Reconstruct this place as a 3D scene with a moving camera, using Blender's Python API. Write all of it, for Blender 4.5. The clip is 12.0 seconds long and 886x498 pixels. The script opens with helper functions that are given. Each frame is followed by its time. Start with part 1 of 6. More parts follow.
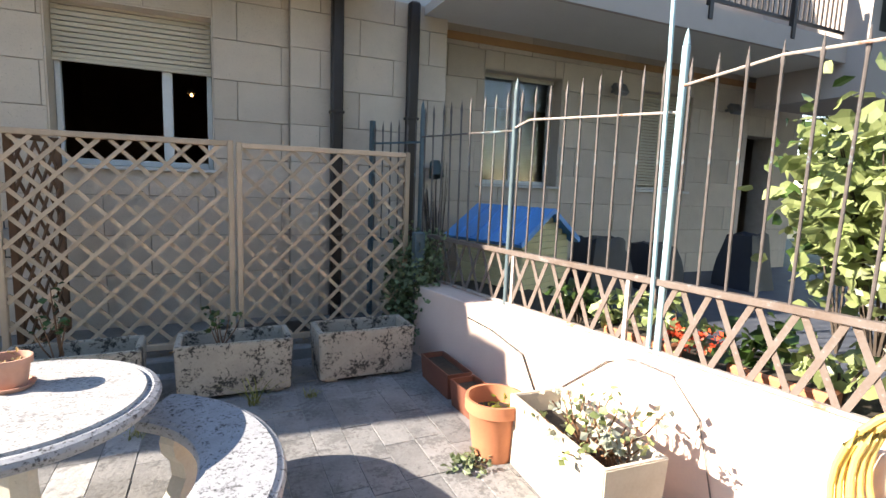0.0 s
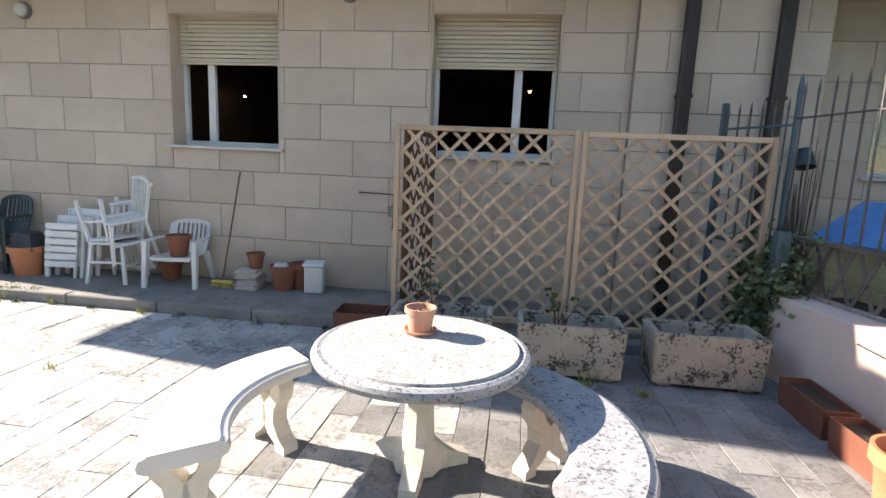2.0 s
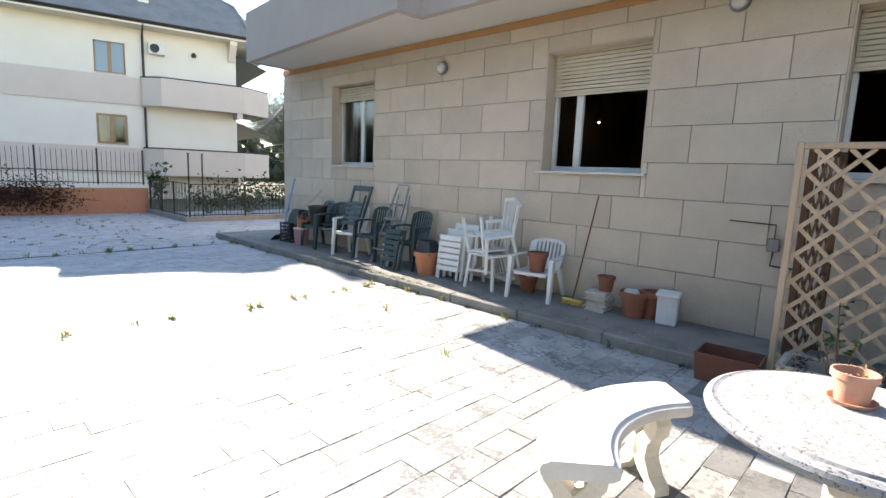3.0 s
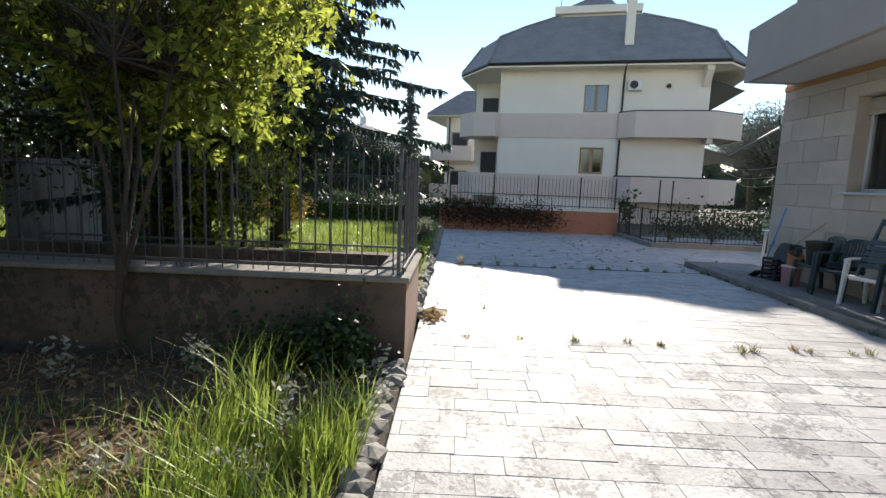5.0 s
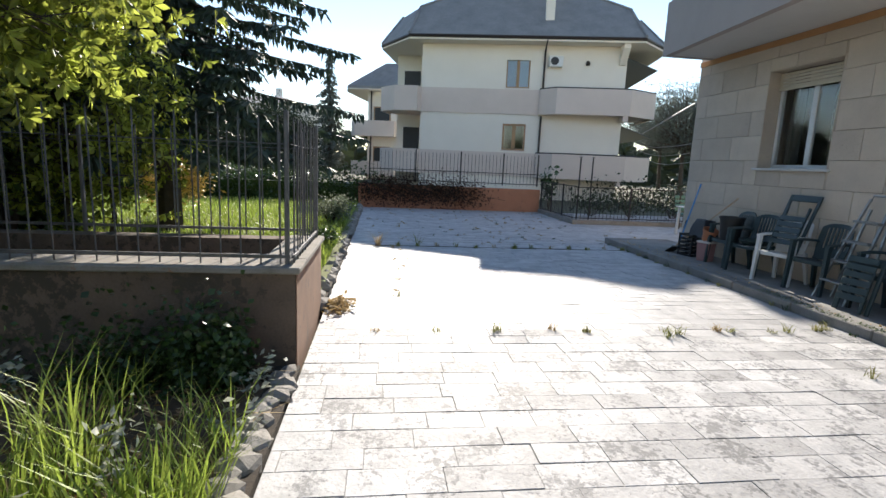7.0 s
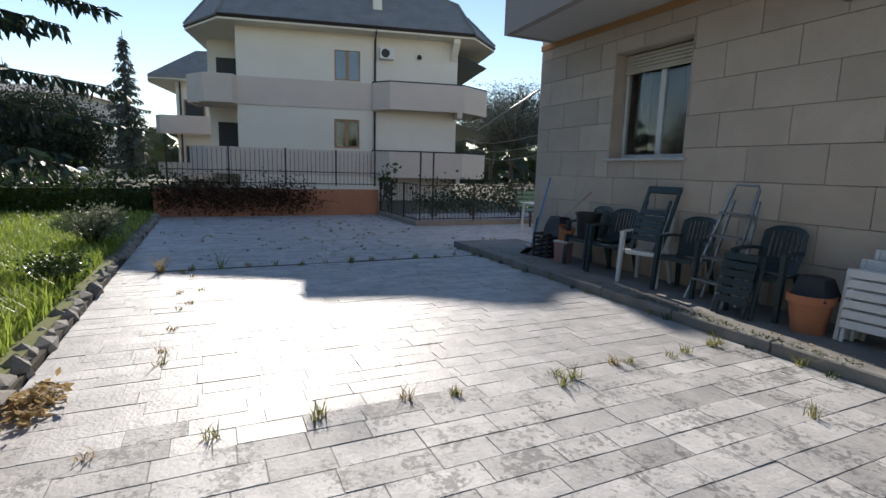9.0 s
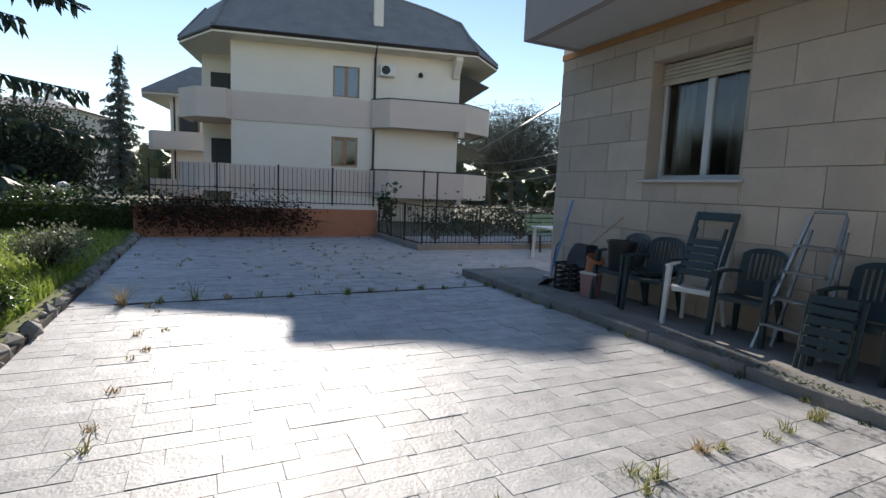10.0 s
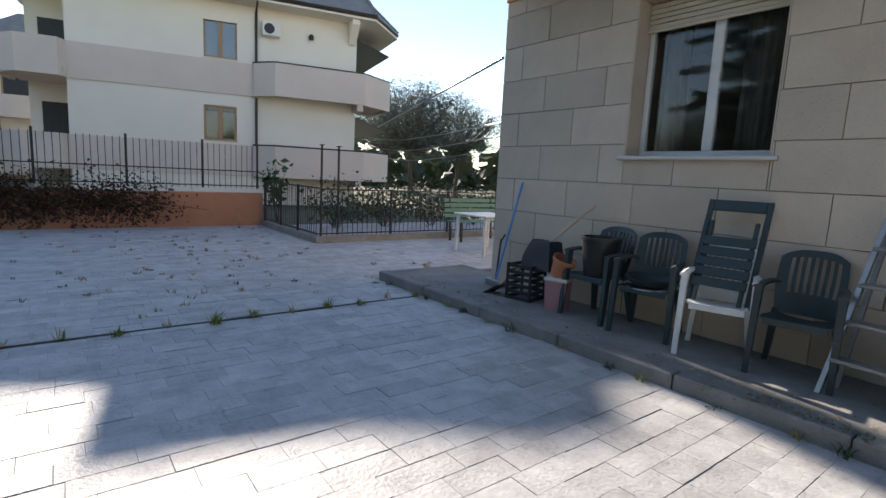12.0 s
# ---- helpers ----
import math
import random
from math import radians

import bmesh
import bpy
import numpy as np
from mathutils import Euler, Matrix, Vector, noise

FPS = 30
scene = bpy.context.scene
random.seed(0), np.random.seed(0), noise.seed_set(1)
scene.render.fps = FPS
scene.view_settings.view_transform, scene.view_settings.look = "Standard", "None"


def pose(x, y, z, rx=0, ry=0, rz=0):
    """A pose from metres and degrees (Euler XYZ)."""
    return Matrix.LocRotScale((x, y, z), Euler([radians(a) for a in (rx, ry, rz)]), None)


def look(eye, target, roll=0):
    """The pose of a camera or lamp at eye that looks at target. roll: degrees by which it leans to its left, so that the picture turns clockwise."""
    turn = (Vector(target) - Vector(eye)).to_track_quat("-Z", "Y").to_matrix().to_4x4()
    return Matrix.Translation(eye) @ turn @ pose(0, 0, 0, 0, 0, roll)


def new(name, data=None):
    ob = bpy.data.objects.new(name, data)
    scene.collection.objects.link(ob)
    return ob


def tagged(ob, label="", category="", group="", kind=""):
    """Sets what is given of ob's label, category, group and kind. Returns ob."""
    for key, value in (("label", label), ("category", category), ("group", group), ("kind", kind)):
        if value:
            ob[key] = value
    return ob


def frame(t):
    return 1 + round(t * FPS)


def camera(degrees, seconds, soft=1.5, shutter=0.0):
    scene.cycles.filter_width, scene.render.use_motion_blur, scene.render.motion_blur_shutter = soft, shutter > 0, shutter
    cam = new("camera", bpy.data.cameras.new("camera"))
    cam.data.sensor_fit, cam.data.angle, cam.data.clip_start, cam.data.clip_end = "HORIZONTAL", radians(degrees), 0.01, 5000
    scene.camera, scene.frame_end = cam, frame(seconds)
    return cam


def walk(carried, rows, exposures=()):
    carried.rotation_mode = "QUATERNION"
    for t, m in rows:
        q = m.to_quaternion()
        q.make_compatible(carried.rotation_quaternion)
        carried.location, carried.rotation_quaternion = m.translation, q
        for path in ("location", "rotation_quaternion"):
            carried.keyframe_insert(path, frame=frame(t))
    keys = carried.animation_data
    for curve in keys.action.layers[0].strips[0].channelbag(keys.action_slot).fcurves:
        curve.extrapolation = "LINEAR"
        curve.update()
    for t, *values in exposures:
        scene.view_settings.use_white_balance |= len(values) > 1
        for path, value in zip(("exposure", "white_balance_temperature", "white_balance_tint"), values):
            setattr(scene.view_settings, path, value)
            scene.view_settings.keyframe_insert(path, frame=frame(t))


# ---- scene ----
cam = camera(82.5, 12.0)
PATH = [
    (0, (1.378, -5.615, 1.629), (2.196, -3.809, 1.365), 2.2),
    (0.5, (1.394, -5.632, 1.616), (2.354, -3.904, 1.314), 2.4),
    (1, (1.309, -5.586, 1.59), (2.098, -3.78, 1.25), 2.7),
    (1.5, (1.18, -5.518, 1.565), (1.534, -3.583, 1.205), 2.5),
    (2, (1.009, -5.5, 1.556), (0.741, -3.545, 1.229), 2.5),
    (2.5, (0.845, -5.538, 1.558), (0.03, -3.744, 1.211), 2.5),
    (3, (0.687, -5.621, 1.558), (-0.675, -4.186, 1.266), 2.3),
    (3.2, (0.645, -5.657, 1.55), (-0.865, -4.376, 1.265), 2.6),
    (4.8, (0.396, -6.013, 1.573), (-1.588, -5.926, 1.332), 2.6),
    (5, (0.371, -6.068, 1.572), (-1.612, -6.108, 1.311), 2.2),
    (5.5, (0.38, -6.16, 1.564), (-1.571, -6.5, 1.29), 0.9),
    (6, (0.293, -6.168, 1.562), (-1.606, -6.71, 1.247), -0.0),
    (6.5, (0.024, -6.003, 1.561), (-1.943, -6.185, 1.251), 2.3),
    (7, (-0.278, -5.877, 1.527), (-2.234, -5.627, 1.191), 2.5),
    (7.2, (-0.419, -5.842, 1.489), (-2.371, -5.509, 1.202), 2.2),
    (8.8, (-1.758, -5.358, 1.421), (-3.573, -4.563, 1.153), 1.8),
    (9, (-1.936, -5.309, 1.437), (-3.725, -4.472, 1.126), 1.6),
    (9.5, (-2.398, -5.192, 1.422), (-4.172, -4.303, 1.175), 2.1),
    (10, (-2.912, -5.083, 1.414), (-4.704, -4.226, 1.184), 2.4),
    (10.5, (-3.373, -4.975, 1.395), (-5.111, -4.051, 1.041), 1.2),
    (11, (-3.874, -4.817, 1.364), (-5.558, -3.794, 1.019), 3.1),
    (11.5, (-4.32, -4.642, 1.359), (-5.961, -3.54, 1.049), 5.1),
    (12, (-4.778, -4.44, 1.374), (-6.345, -3.23, 1.09), 2.9),
]
walk(cam, [(t, look(eye, target, roll)) for t, eye, target, roll in PATH],
     exposures=[(0, 1.93, 6950, 14), (0.6, 1.85, 6950, 14), (1.5, 1.74, 7000, 14), (2.5, 2.06, 7100, 15), (3.2, 1.9, 6950, 12), (4.8, 0.94, 6650, 12), (5.5, 1.05, 6650, 12), (6.1, 1.2, 6650, 12), (6.6, 1.15, 6650, 12), (7.2, 1.0, 6600, 12), (8.8, 0.5, 6550, 13), (10.0, 0.63, 6550, 13), (10.6, 0.72, 6600, 13), (12.0, 1.1, 6850, 15)])

# ---- world and sun ----
SUN_EL, SUN_AZ = radians(27.5), radians(9.1)      # the sun stands behind the far house, a little behind the facade
TO_SUN = Vector((-math.cos(SUN_AZ) * math.cos(SUN_EL), math.sin(SUN_AZ) * math.cos(SUN_EL), math.sin(SUN_EL)))
world = bpy.data.worlds.new("sky")
world.use_nodes = True
scene.world = world
sky = world.node_tree.nodes.new("ShaderNodeTexSky")
sky.sky_type, sky.sun_disc, sky.sun_elevation = "NISHITA", False, SUN_EL
sky.sun_rotation = math.atan2(TO_SUN.x, TO_SUN.y)
sky.air_density, sky.dust_density, sky.ozone_density = 1.0, 0.0, 1.0
background = world.node_tree.nodes["Background"]
background.inputs["Strength"].default_value = 0.115
world.node_tree.links.new(sky.outputs["Color"], background.inputs["Color"])
sun = new("sun", bpy.data.lights.new("sun", "SUN"))
sun.data.energy, sun.data.angle, sun.data.color = 5.0, radians(0.53), (1.0, 0.93, 0.82)
sun.matrix_world = look(TO_SUN * 60, (0, 0, 0))


# ---- materials ----
def mat(name, a, b=None, rough=0.8, scale=6.0, fine=60.0, bump=0.2, metal=0.0, vary=0.0, spots=None, spot_scale=9.0, spot_at=0.62, island=0.0, trans=0.0, stretch=None, placed=False, cluster=0.0):
    """Two colours mixed by coarse and fine noise, with optional spots, piece-to-piece variation and relief."""
    m = bpy.data.materials.new(name)
    m.use_nodes = True
    nt = m.node_tree
    N, L = nt.nodes, nt.links
    bsdf = N["Principled BSDF"]
    b = b or tuple(c * 0.8 for c in a)
    tex = N.new("ShaderNodeTexCoord")
    src = tex.outputs["Object"]
    if placed:
        src = N.new("ShaderNodeNewGeometry").outputs["Position"]
    if stretch:
        mp = N.new("ShaderNodeMapping")
        mp.inputs["Scale"].default_value = stretch
        L.new(src, mp.inputs["Vector"])
        src = mp.outputs["Vector"]
    if vary:
        info = N.new("ShaderNodeObjectInfo")
    if vary and not placed:
        add = N.new("ShaderNodeVectorMath")
        add.operation = "MULTIPLY_ADD"
        comb = N.new("ShaderNodeCombineXYZ")
        for i in range(3):
            L.new(info.outputs["Random"], comb.inputs[i])
        add.inputs[1].default_value = (37.0, 53.0, 71.0)
        L.new(comb.outputs[0], add.inputs[0])
        L.new(src, add.inputs[2])
        src = add.outputs[0]
    n1, n2 = N.new("ShaderNodeTexNoise"), N.new("ShaderNodeTexNoise")
    n1.inputs["Scale"].default_value, n1.inputs["Detail"].default_value, n1.inputs["Roughness"].default_value = scale, 5, 0.62
    n2.inputs["Scale"].default_value, n2.inputs["Detail"].default_value = fine, 3
    L.new(src, n1.inputs["Vector"])
    L.new(src, n2.inputs["Vector"])
    both = N.new("ShaderNodeMath")
    both.operation = "MULTIPLY_ADD"
    both.inputs[1].default_value = 0.35
    L.new(n2.outputs["Fac"], both.inputs[0])
    L.new(n1.outputs["Fac"], both.inputs[2])
    ramp = N.new("ShaderNodeMapRange")
    ramp.inputs["From Min"].default_value, ramp.inputs["From Max"].default_value = 0.42, 0.92
    L.new(both.outputs[0], ramp.inputs["Value"])
    mix = N.new("ShaderNodeMix")
    mix.data_type = "RGBA"
    mix.inputs["A"].default_value, mix.inputs["B"].default_value = (*a, 1), (*b, 1)
    L.new(ramp.outputs[0], mix.inputs["Factor"])
    col = mix.outputs["Result"]
    if spots:
        n3 = N.new("ShaderNodeTexNoise")
        n3.inputs["Scale"].default_value, n3.inputs["Detail"].default_value, n3.inputs["Roughness"].default_value = spot_scale, 8, 0.75
        L.new(src, n3.inputs["Vector"])
        r3 = N.new("ShaderNodeMapRange")
        r3.inputs["From Min"].default_value, r3.inputs["From Max"].default_value = spot_at, spot_at + 0.06
        where = n3.outputs["Fac"]
        if cluster:
            n4, near = N.new("ShaderNodeTexNoise"), N.new("ShaderNodeMath")
            n4.inputs["Scale"].default_value, n4.inputs["Detail"].default_value = spot_scale * 0.16, 3
            L.new(src, n4.inputs["Vector"])
            near.operation = "MULTIPLY_ADD"
            near.inputs[1].default_value = cluster
            L.new(n4.outputs["Fac"], near.inputs[0])
            L.new(where, near.inputs[2])
            where = near.outputs[0]
        L.new(where, r3.inputs["Value"])
        m3 = N.new("ShaderNodeMix")
        m3.data_type = "RGBA"
        m3.inputs["B"].default_value = (*spots, 1)
        L.new(r3.outputs[0], m3.inputs["Factor"])
        L.new(col, m3.inputs["A"])
        col = m3.outputs["Result"]
    if vary or island:
        hsv = N.new("ShaderNodeHueSaturation")
        rr = N.new("ShaderNodeMapRange")
        amount = vary or island
        rr.inputs["To Min"].default_value, rr.inputs["To Max"].default_value = 1 - amount, 1 + amount
        if vary:
            L.new(info.outputs["Random"], rr.inputs["Value"])
        else:
            geo = N.new("ShaderNodeNewGeometry")
            L.new(geo.outputs["Random Per Island"], rr.inputs["Value"])
        L.new(rr.outputs[0], hsv.inputs["Value"])
        L.new(col, hsv.inputs["Color"])
        col = hsv.outputs["Color"]
    L.new(col, bsdf.inputs["Base Color"])
    bsdf.inputs["Roughness"].default_value, bsdf.inputs["Metallic"].default_value = rough, metal
    if trans:
        bsdf.inputs["Transmission Weight"].default_value = 0
        tr = N.new("ShaderNodeBsdfTranslucent")
        L.new(col, tr.inputs["Color"])
        ms = N.new("ShaderNodeMixShader")
        ms.inputs[0].default_value = trans
        L.new(bsdf.outputs[0], ms.inputs[1])
        L.new(tr.outputs[0], ms.inputs[2])
        L.new(ms.outputs[0], N["Material Output"].inputs["Surface"])
    if bump:
        bp = N.new("ShaderNodeBump")
        bp.inputs["Strength"].default_value, bp.inputs["Distance"].default_value = bump, 0.01
        L.new(both.outputs[0], bp.inputs["Height"])
        L.new(bp.outputs[0], bsdf.inputs["Normal"])
    return m


def glass(name, tint=(0.9, 0.95, 0.95)):
    m = bpy.data.materials.new(name)
    m.use_nodes = True
    b = m.node_tree.nodes["Principled BSDF"]
    b.inputs["Base Color"].default_value, b.inputs["Roughness"].default_value = (*tint, 1), 0.02
    b.inputs["Transmission Weight"].default_value, b.inputs["IOR"].default_value = 1.0, 1.45
    return m


def glow(name, color, power):
    m = bpy.data.materials.new(name)
    m.use_nodes = True
    b = m.node_tree.nodes["Principled BSDF"]
    b.inputs["Emission Color"].default_value, b.inputs["Emission Strength"].default_value = (*color, 1), power
    return m


STONE = mat("travertine_block", (0.6, 0.505, 0.4), (0.48, 0.4, 0.32), 0.9, 2.2, 90, 0.8, vary=0.09, spots=(0.33, 0.285, 0.225), spot_scale=70, spot_at=0.59)
MORTAR = mat("mortar", (0.42, 0.35, 0.28), (0.32, 0.265, 0.21), 0.95, 8)
PLASTER = mat("grey_pink_plaster", (0.44, 0.38, 0.34), (0.39, 0.335, 0.3), 0.9, 1.5, 80, 0.1)
SOFFIT = mat("white_soffit", (0.62, 0.6, 0.56), (0.55, 0.53, 0.49), 0.9, 1.2, 40, 0.05)
ORANGE = mat("orange_paint", (0.5, 0.27, 0.12), (0.4, 0.22, 0.1), 0.85, 4, 40, 0.1)
SLATE = mat("grey_slate_slab", (0.53, 0.52, 0.51), (0.3, 0.3, 0.3), 0.7, 4.0, 40, 1.0, vary=0.22, spots=(0.2, 0.2, 0.2), spot_scale=22, spot_at=0.86, cluster=0.65, placed=True)
SLATE_FAR = mat("grey_slate_slab_far", (0.47, 0.463, 0.455), (0.25, 0.25, 0.25), 0.7, 4.0, 40, 1.0, island=0.14, spots=(0.2, 0.2, 0.2), spot_scale=22, spot_at=0.86, cluster=0.65, placed=True)
SLATE_WEST = mat("pale_slate_slab", (0.5, 0.49, 0.485), (0.3, 0.3, 0.3), 0.56, 5.0, 46, 1.0, island=0.13, spots=(0.3, 0.3, 0.3), spot_scale=26, spot_at=0.92, cluster=0.65, placed=True)
# Slate with its colour lowered, mixed in from about x = 0.1 eastwards
SLATE_DARK = mat("darkened_slate_slab", (0.265, 0.263, 0.262), (0.145, 0.145, 0.147), 0.62, 3.0, 40, 1.0, island=0.13, spots=(0.13, 0.13, 0.13), spot_scale=30, spot_at=0.83, cluster=0.6, placed=True)
JOINT = mat("sand_joint", (0.36, 0.35, 0.33), (0.23, 0.22, 0.2), 0.95, 12)
CONCRETE = mat("kerb_concrete", (0.26, 0.25, 0.235), (0.15, 0.145, 0.135), 0.9, 3, 60, 0.35, spots=(0.13, 0.14, 0.09), spot_scale=7, spot_at=0.6)
CAST = mat("cast_stone", (0.72, 0.68, 0.6), (0.55, 0.51, 0.44), 0.85, 5, 70, 0.3, spots=(0.2, 0.19, 0.17), spot_scale=14, spot_at=0.63)
CAST_TOP = mat("lichened_cast_stone", (0.46, 0.45, 0.44), (0.28, 0.28, 0.285), 0.9, 16, 90, 0.4, spots=(0.17, 0.17, 0.175), spot_scale=60, spot_at=0.66, cluster=0.25)
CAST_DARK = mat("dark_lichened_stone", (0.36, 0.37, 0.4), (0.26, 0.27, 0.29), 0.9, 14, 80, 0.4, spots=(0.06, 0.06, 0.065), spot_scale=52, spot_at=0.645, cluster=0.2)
# Paler tone with few spots, for the left bench's seat
CAST_PALE = mat("pale_cast_stone", (0.68, 0.66, 0.63), (0.58, 0.56, 0.53), 0.9, 6, 70, 0.25, spots=(0.4, 0.39, 0.37), spot_scale=24, spot_at=0.66)
PLANTER = mat("stained_planter_concrete", (0.43, 0.385, 0.32), (0.3, 0.27, 0.225), 0.92, 4, 60, 0.4, spots=(0.05, 0.045, 0.038), spot_scale=38, spot_at=0.86, cluster=0.65)
PLANTER_CLEAN = mat("pale_planter_concrete", (0.62, 0.55, 0.45), (0.5, 0.42, 0.32), 0.9, 4, 60, 0.3, spots=(0.2, 0.15, 0.1), spot_scale=7, spot_at=0.68)
TERRA = mat("terracotta", (0.5, 0.2, 0.1), (0.42, 0.16, 0.08), 0.75, 5, 50, 0.12, vary=0.12)
TERRA_PALE = mat("weathered_terracotta", (0.55, 0.32, 0.24), (0.45, 0.24, 0.17), 0.85, 7, 50, 0.2, spots=(0.25, 0.23, 0.18), spot_scale=12, spot_at=0.62)
TERRA_DARK = mat("dark_red_terracotta", (0.27, 0.1, 0.055), (0.2, 0.075, 0.045), 0.75, 5, 50, 0.15, vary=0.12)
BROWNBOX = mat("brown_plastic", (0.2, 0.075, 0.045), (0.15, 0.055, 0.035), 0.55, 5, 50, 0.1)
SOIL = mat("dark_soil", (0.06, 0.045, 0.03), (0.03, 0.024, 0.018), 0.95, 25, 90, 0.8)
PINK = mat("pink_wall_plaster", (0.72, 0.56, 0.48), (0.64, 0.49, 0.42), 0.9, 2, 60, 0.2, spots=(0.45, 0.36, 0.32), spot_scale=3, spot_at=0.68)
ORANGEWALL = mat("orange_wall_plaster", (0.46, 0.22, 0.13), (0.37, 0.17, 0.1), 0.9, 2, 50, 0.2, spots=(0.25, 0.13, 0.09), spot_scale=3, spot_at=0.6)
WOOD = mat("weathered_larch", (0.54, 0.405, 0.28), (0.42, 0.31, 0.21), 0.8, 6, 50, 0.25, vary=0.18, stretch=(1, 1, 0.3))
WOODDARK = mat("brown_stained_wood", (0.2, 0.1, 0.05), (0.14, 0.07, 0.035), 0.75, 6, 50, 0.2, vary=0.15)
FENCERUST = mat("rust_flaked_iron", (0.17, 0.145, 0.13), (0.12, 0.085, 0.065), 0.65, 6, 60, 0.3, 0.2, spots=(0.22, 0.22, 0.22), spot_scale=9, spot_at=0.56)
IRON = mat("rusted_painted_iron", (0.16, 0.135, 0.125), (0.09, 0.08, 0.077), 0.55, 9, 60, 0.2, 0.4, spots=(0.26, 0.36, 0.4), spot_scale=5, spot_at=0.56)
RAIL = mat("flaking_white_iron", (0.42, 0.38, 0.35), (0.32, 0.27, 0.24), 0.6, 6, 60, 0.25, 0.2, spots=(0.3, 0.13, 0.07), spot_scale=7, spot_at=0.58)
BLUEIRON = mat("pale_blue_iron", (0.34, 0.5, 0.56), (0.25, 0.38, 0.43), 0.5, 6, 50, 0.1, 0.2, spots=(0.3, 0.2, 0.15), spot_scale=9, spot_at=0.66)
# Pale blue iron again, with the house's shade put into the colour
SHADEBLUE = mat("shaded_blue_iron", (0.1, 0.15, 0.17), (0.07, 0.1, 0.115), 0.55, 6, 50, 0.1, 0.2, spots=(0.14, 0.1, 0.08), spot_scale=9, spot_at=0.64)
# Bar grey lowered so the railing carries the shade under the trees
BARIRON = mat("dimmed_grey_bar", (0.17, 0.17, 0.175), (0.1, 0.1, 0.105), 0.5, 8, 50, 0.1, 0.5)
BLACKIRON = mat("dark_iron", (0.035, 0.035, 0.038), (0.06, 0.05, 0.045), 0.5, 8, 50, 0.1, 0.6)
GREYIRON = mat("galvanised_bar", (0.3, 0.3, 0.31), (0.2, 0.2, 0.21), 0.45, 8, 50, 0.1, 0.7)
PIPE = mat("brown_downpipe", (0.035, 0.025, 0.022), (0.025, 0.018, 0.016), 0.4, 6, 40, 0.05, 0.3)
SHUTTER = mat("cream_shutter_slats", (0.6, 0.53, 0.4), (0.52, 0.46, 0.35), 0.6, 3, 40, 0.05, vary=0.03)
FRAME = mat("white_window_frame", (0.72, 0.72, 0.7), (0.62, 0.62, 0.6), 0.4, 4, 40, 0.03)
SILL = mat("pale_marble", (0.62, 0.6, 0.56), (0.5, 0.48, 0.45), 0.5, 6, 50, 0.1)
ROOM = mat("dim_room_wall", (0.3, 0.21, 0.14), (0.22, 0.15, 0.1), 0.9, 2)
PALEBLUE = mat("pale_sky_blue_sheet", (0.4, 0.47, 0.56), (0.3, 0.36, 0.44), 0.9, 3, 30, 0.1, stretch=(6, 6, 0.3))
CURTAIN = mat("grey_curtain", (0.12, 0.1, 0.085), (0.07, 0.06, 0.05), 0.9, 3, 30, 0.2, stretch=(6, 6, 0.3))
GLASS = glass("window_glass")
LAMP_WARM = glow("warm_bulb", (1.0, 0.55, 0.2), 3)
LAMP_WHITE = glow("small_bulb", (1.0, 0.85, 0.65), 5)
WHITEPL = mat("white_plastic", (0.75, 0.75, 0.74), (0.64, 0.64, 0.62), 0.45, 5, 40, 0.05, spots=(0.5, 0.49, 0.45), spot_scale=5, spot_at=0.66)
GREENPL = mat("dark_green_plastic", (0.03, 0.052, 0.056), (0.022, 0.04, 0.044), 0.45, 5, 40, 0.05, spots=(0.07, 0.09, 0.095), spot_scale=6, spot_at=0.62)
# Black plastic, and the sheets put in for dark rooms and recesses
BLACKPL = mat("black_plastic_and_dark_rooms", (0.012, 0.012, 0.013), (0.02, 0.02, 0.02), 0.5, 6, 40, 0.1)
BLUEPL = mat("blue_plastic", (0.1, 0.33, 0.7), (0.08, 0.27, 0.6), 0.4, 5, 40, 0.05)
YELLOWPL = mat("pale_yellow_plastic", (0.62, 0.56, 0.3), (0.55, 0.48, 0.26), 0.5, 5, 40, 0.05)
HOSE = mat("yellow_hose", (0.75, 0.55, 0.16), (0.66, 0.46, 0.12), 0.45, 6, 40, 0.05)
TEALHOSE = mat("teal_hose", (0.05, 0.36, 0.33), (0.04, 0.3, 0.28), 0.45, 6, 40, 0.05)
PINKPL = mat("dull_pink_plastic", (0.36, 0.2, 0.2), (0.3, 0.16, 0.16), 0.6, 5)
ALU = mat("dull_aluminium", (0.32, 0.32, 0.31), (0.23, 0.23, 0.22), 0.4, 6, 50, 0.05, 0.6)
TILEEDGE = mat("ceramic_tile", (0.6, 0.56, 0.5), (0.42, 0.36, 0.3), 0.6, 6, 50, 0.1, vary=0.15)
BARK = mat("grey_bark", (0.1, 0.075, 0.055), (0.055, 0.042, 0.032), 0.95, 9, 40, 0.9)
LEAF = mat("glossy_green_leaf", (0.24, 0.3, 0.045), (0.36, 0.39, 0.08), 0.22, 3, 30, 0.0, island=0.65, trans=0.62)
BROADLEAF = mat("pale_broad_leaf", (0.2, 0.26, 0.09), (0.32, 0.36, 0.16), 0.4, 3, 30, 0.0, island=0.4, trans=0.3)
LEAF_DARK = mat("dark_leaf", (0.03, 0.065, 0.016), (0.05, 0.09, 0.02), 0.32, 3, 30, 0.0, island=0.4, trans=0.25)
LEAF_FAR = mat("far_dark_leaf", (0.032, 0.046, 0.022), (0.05, 0.065, 0.03), 0.7, 3, 30, 0.0, island=0.4, trans=0.08)
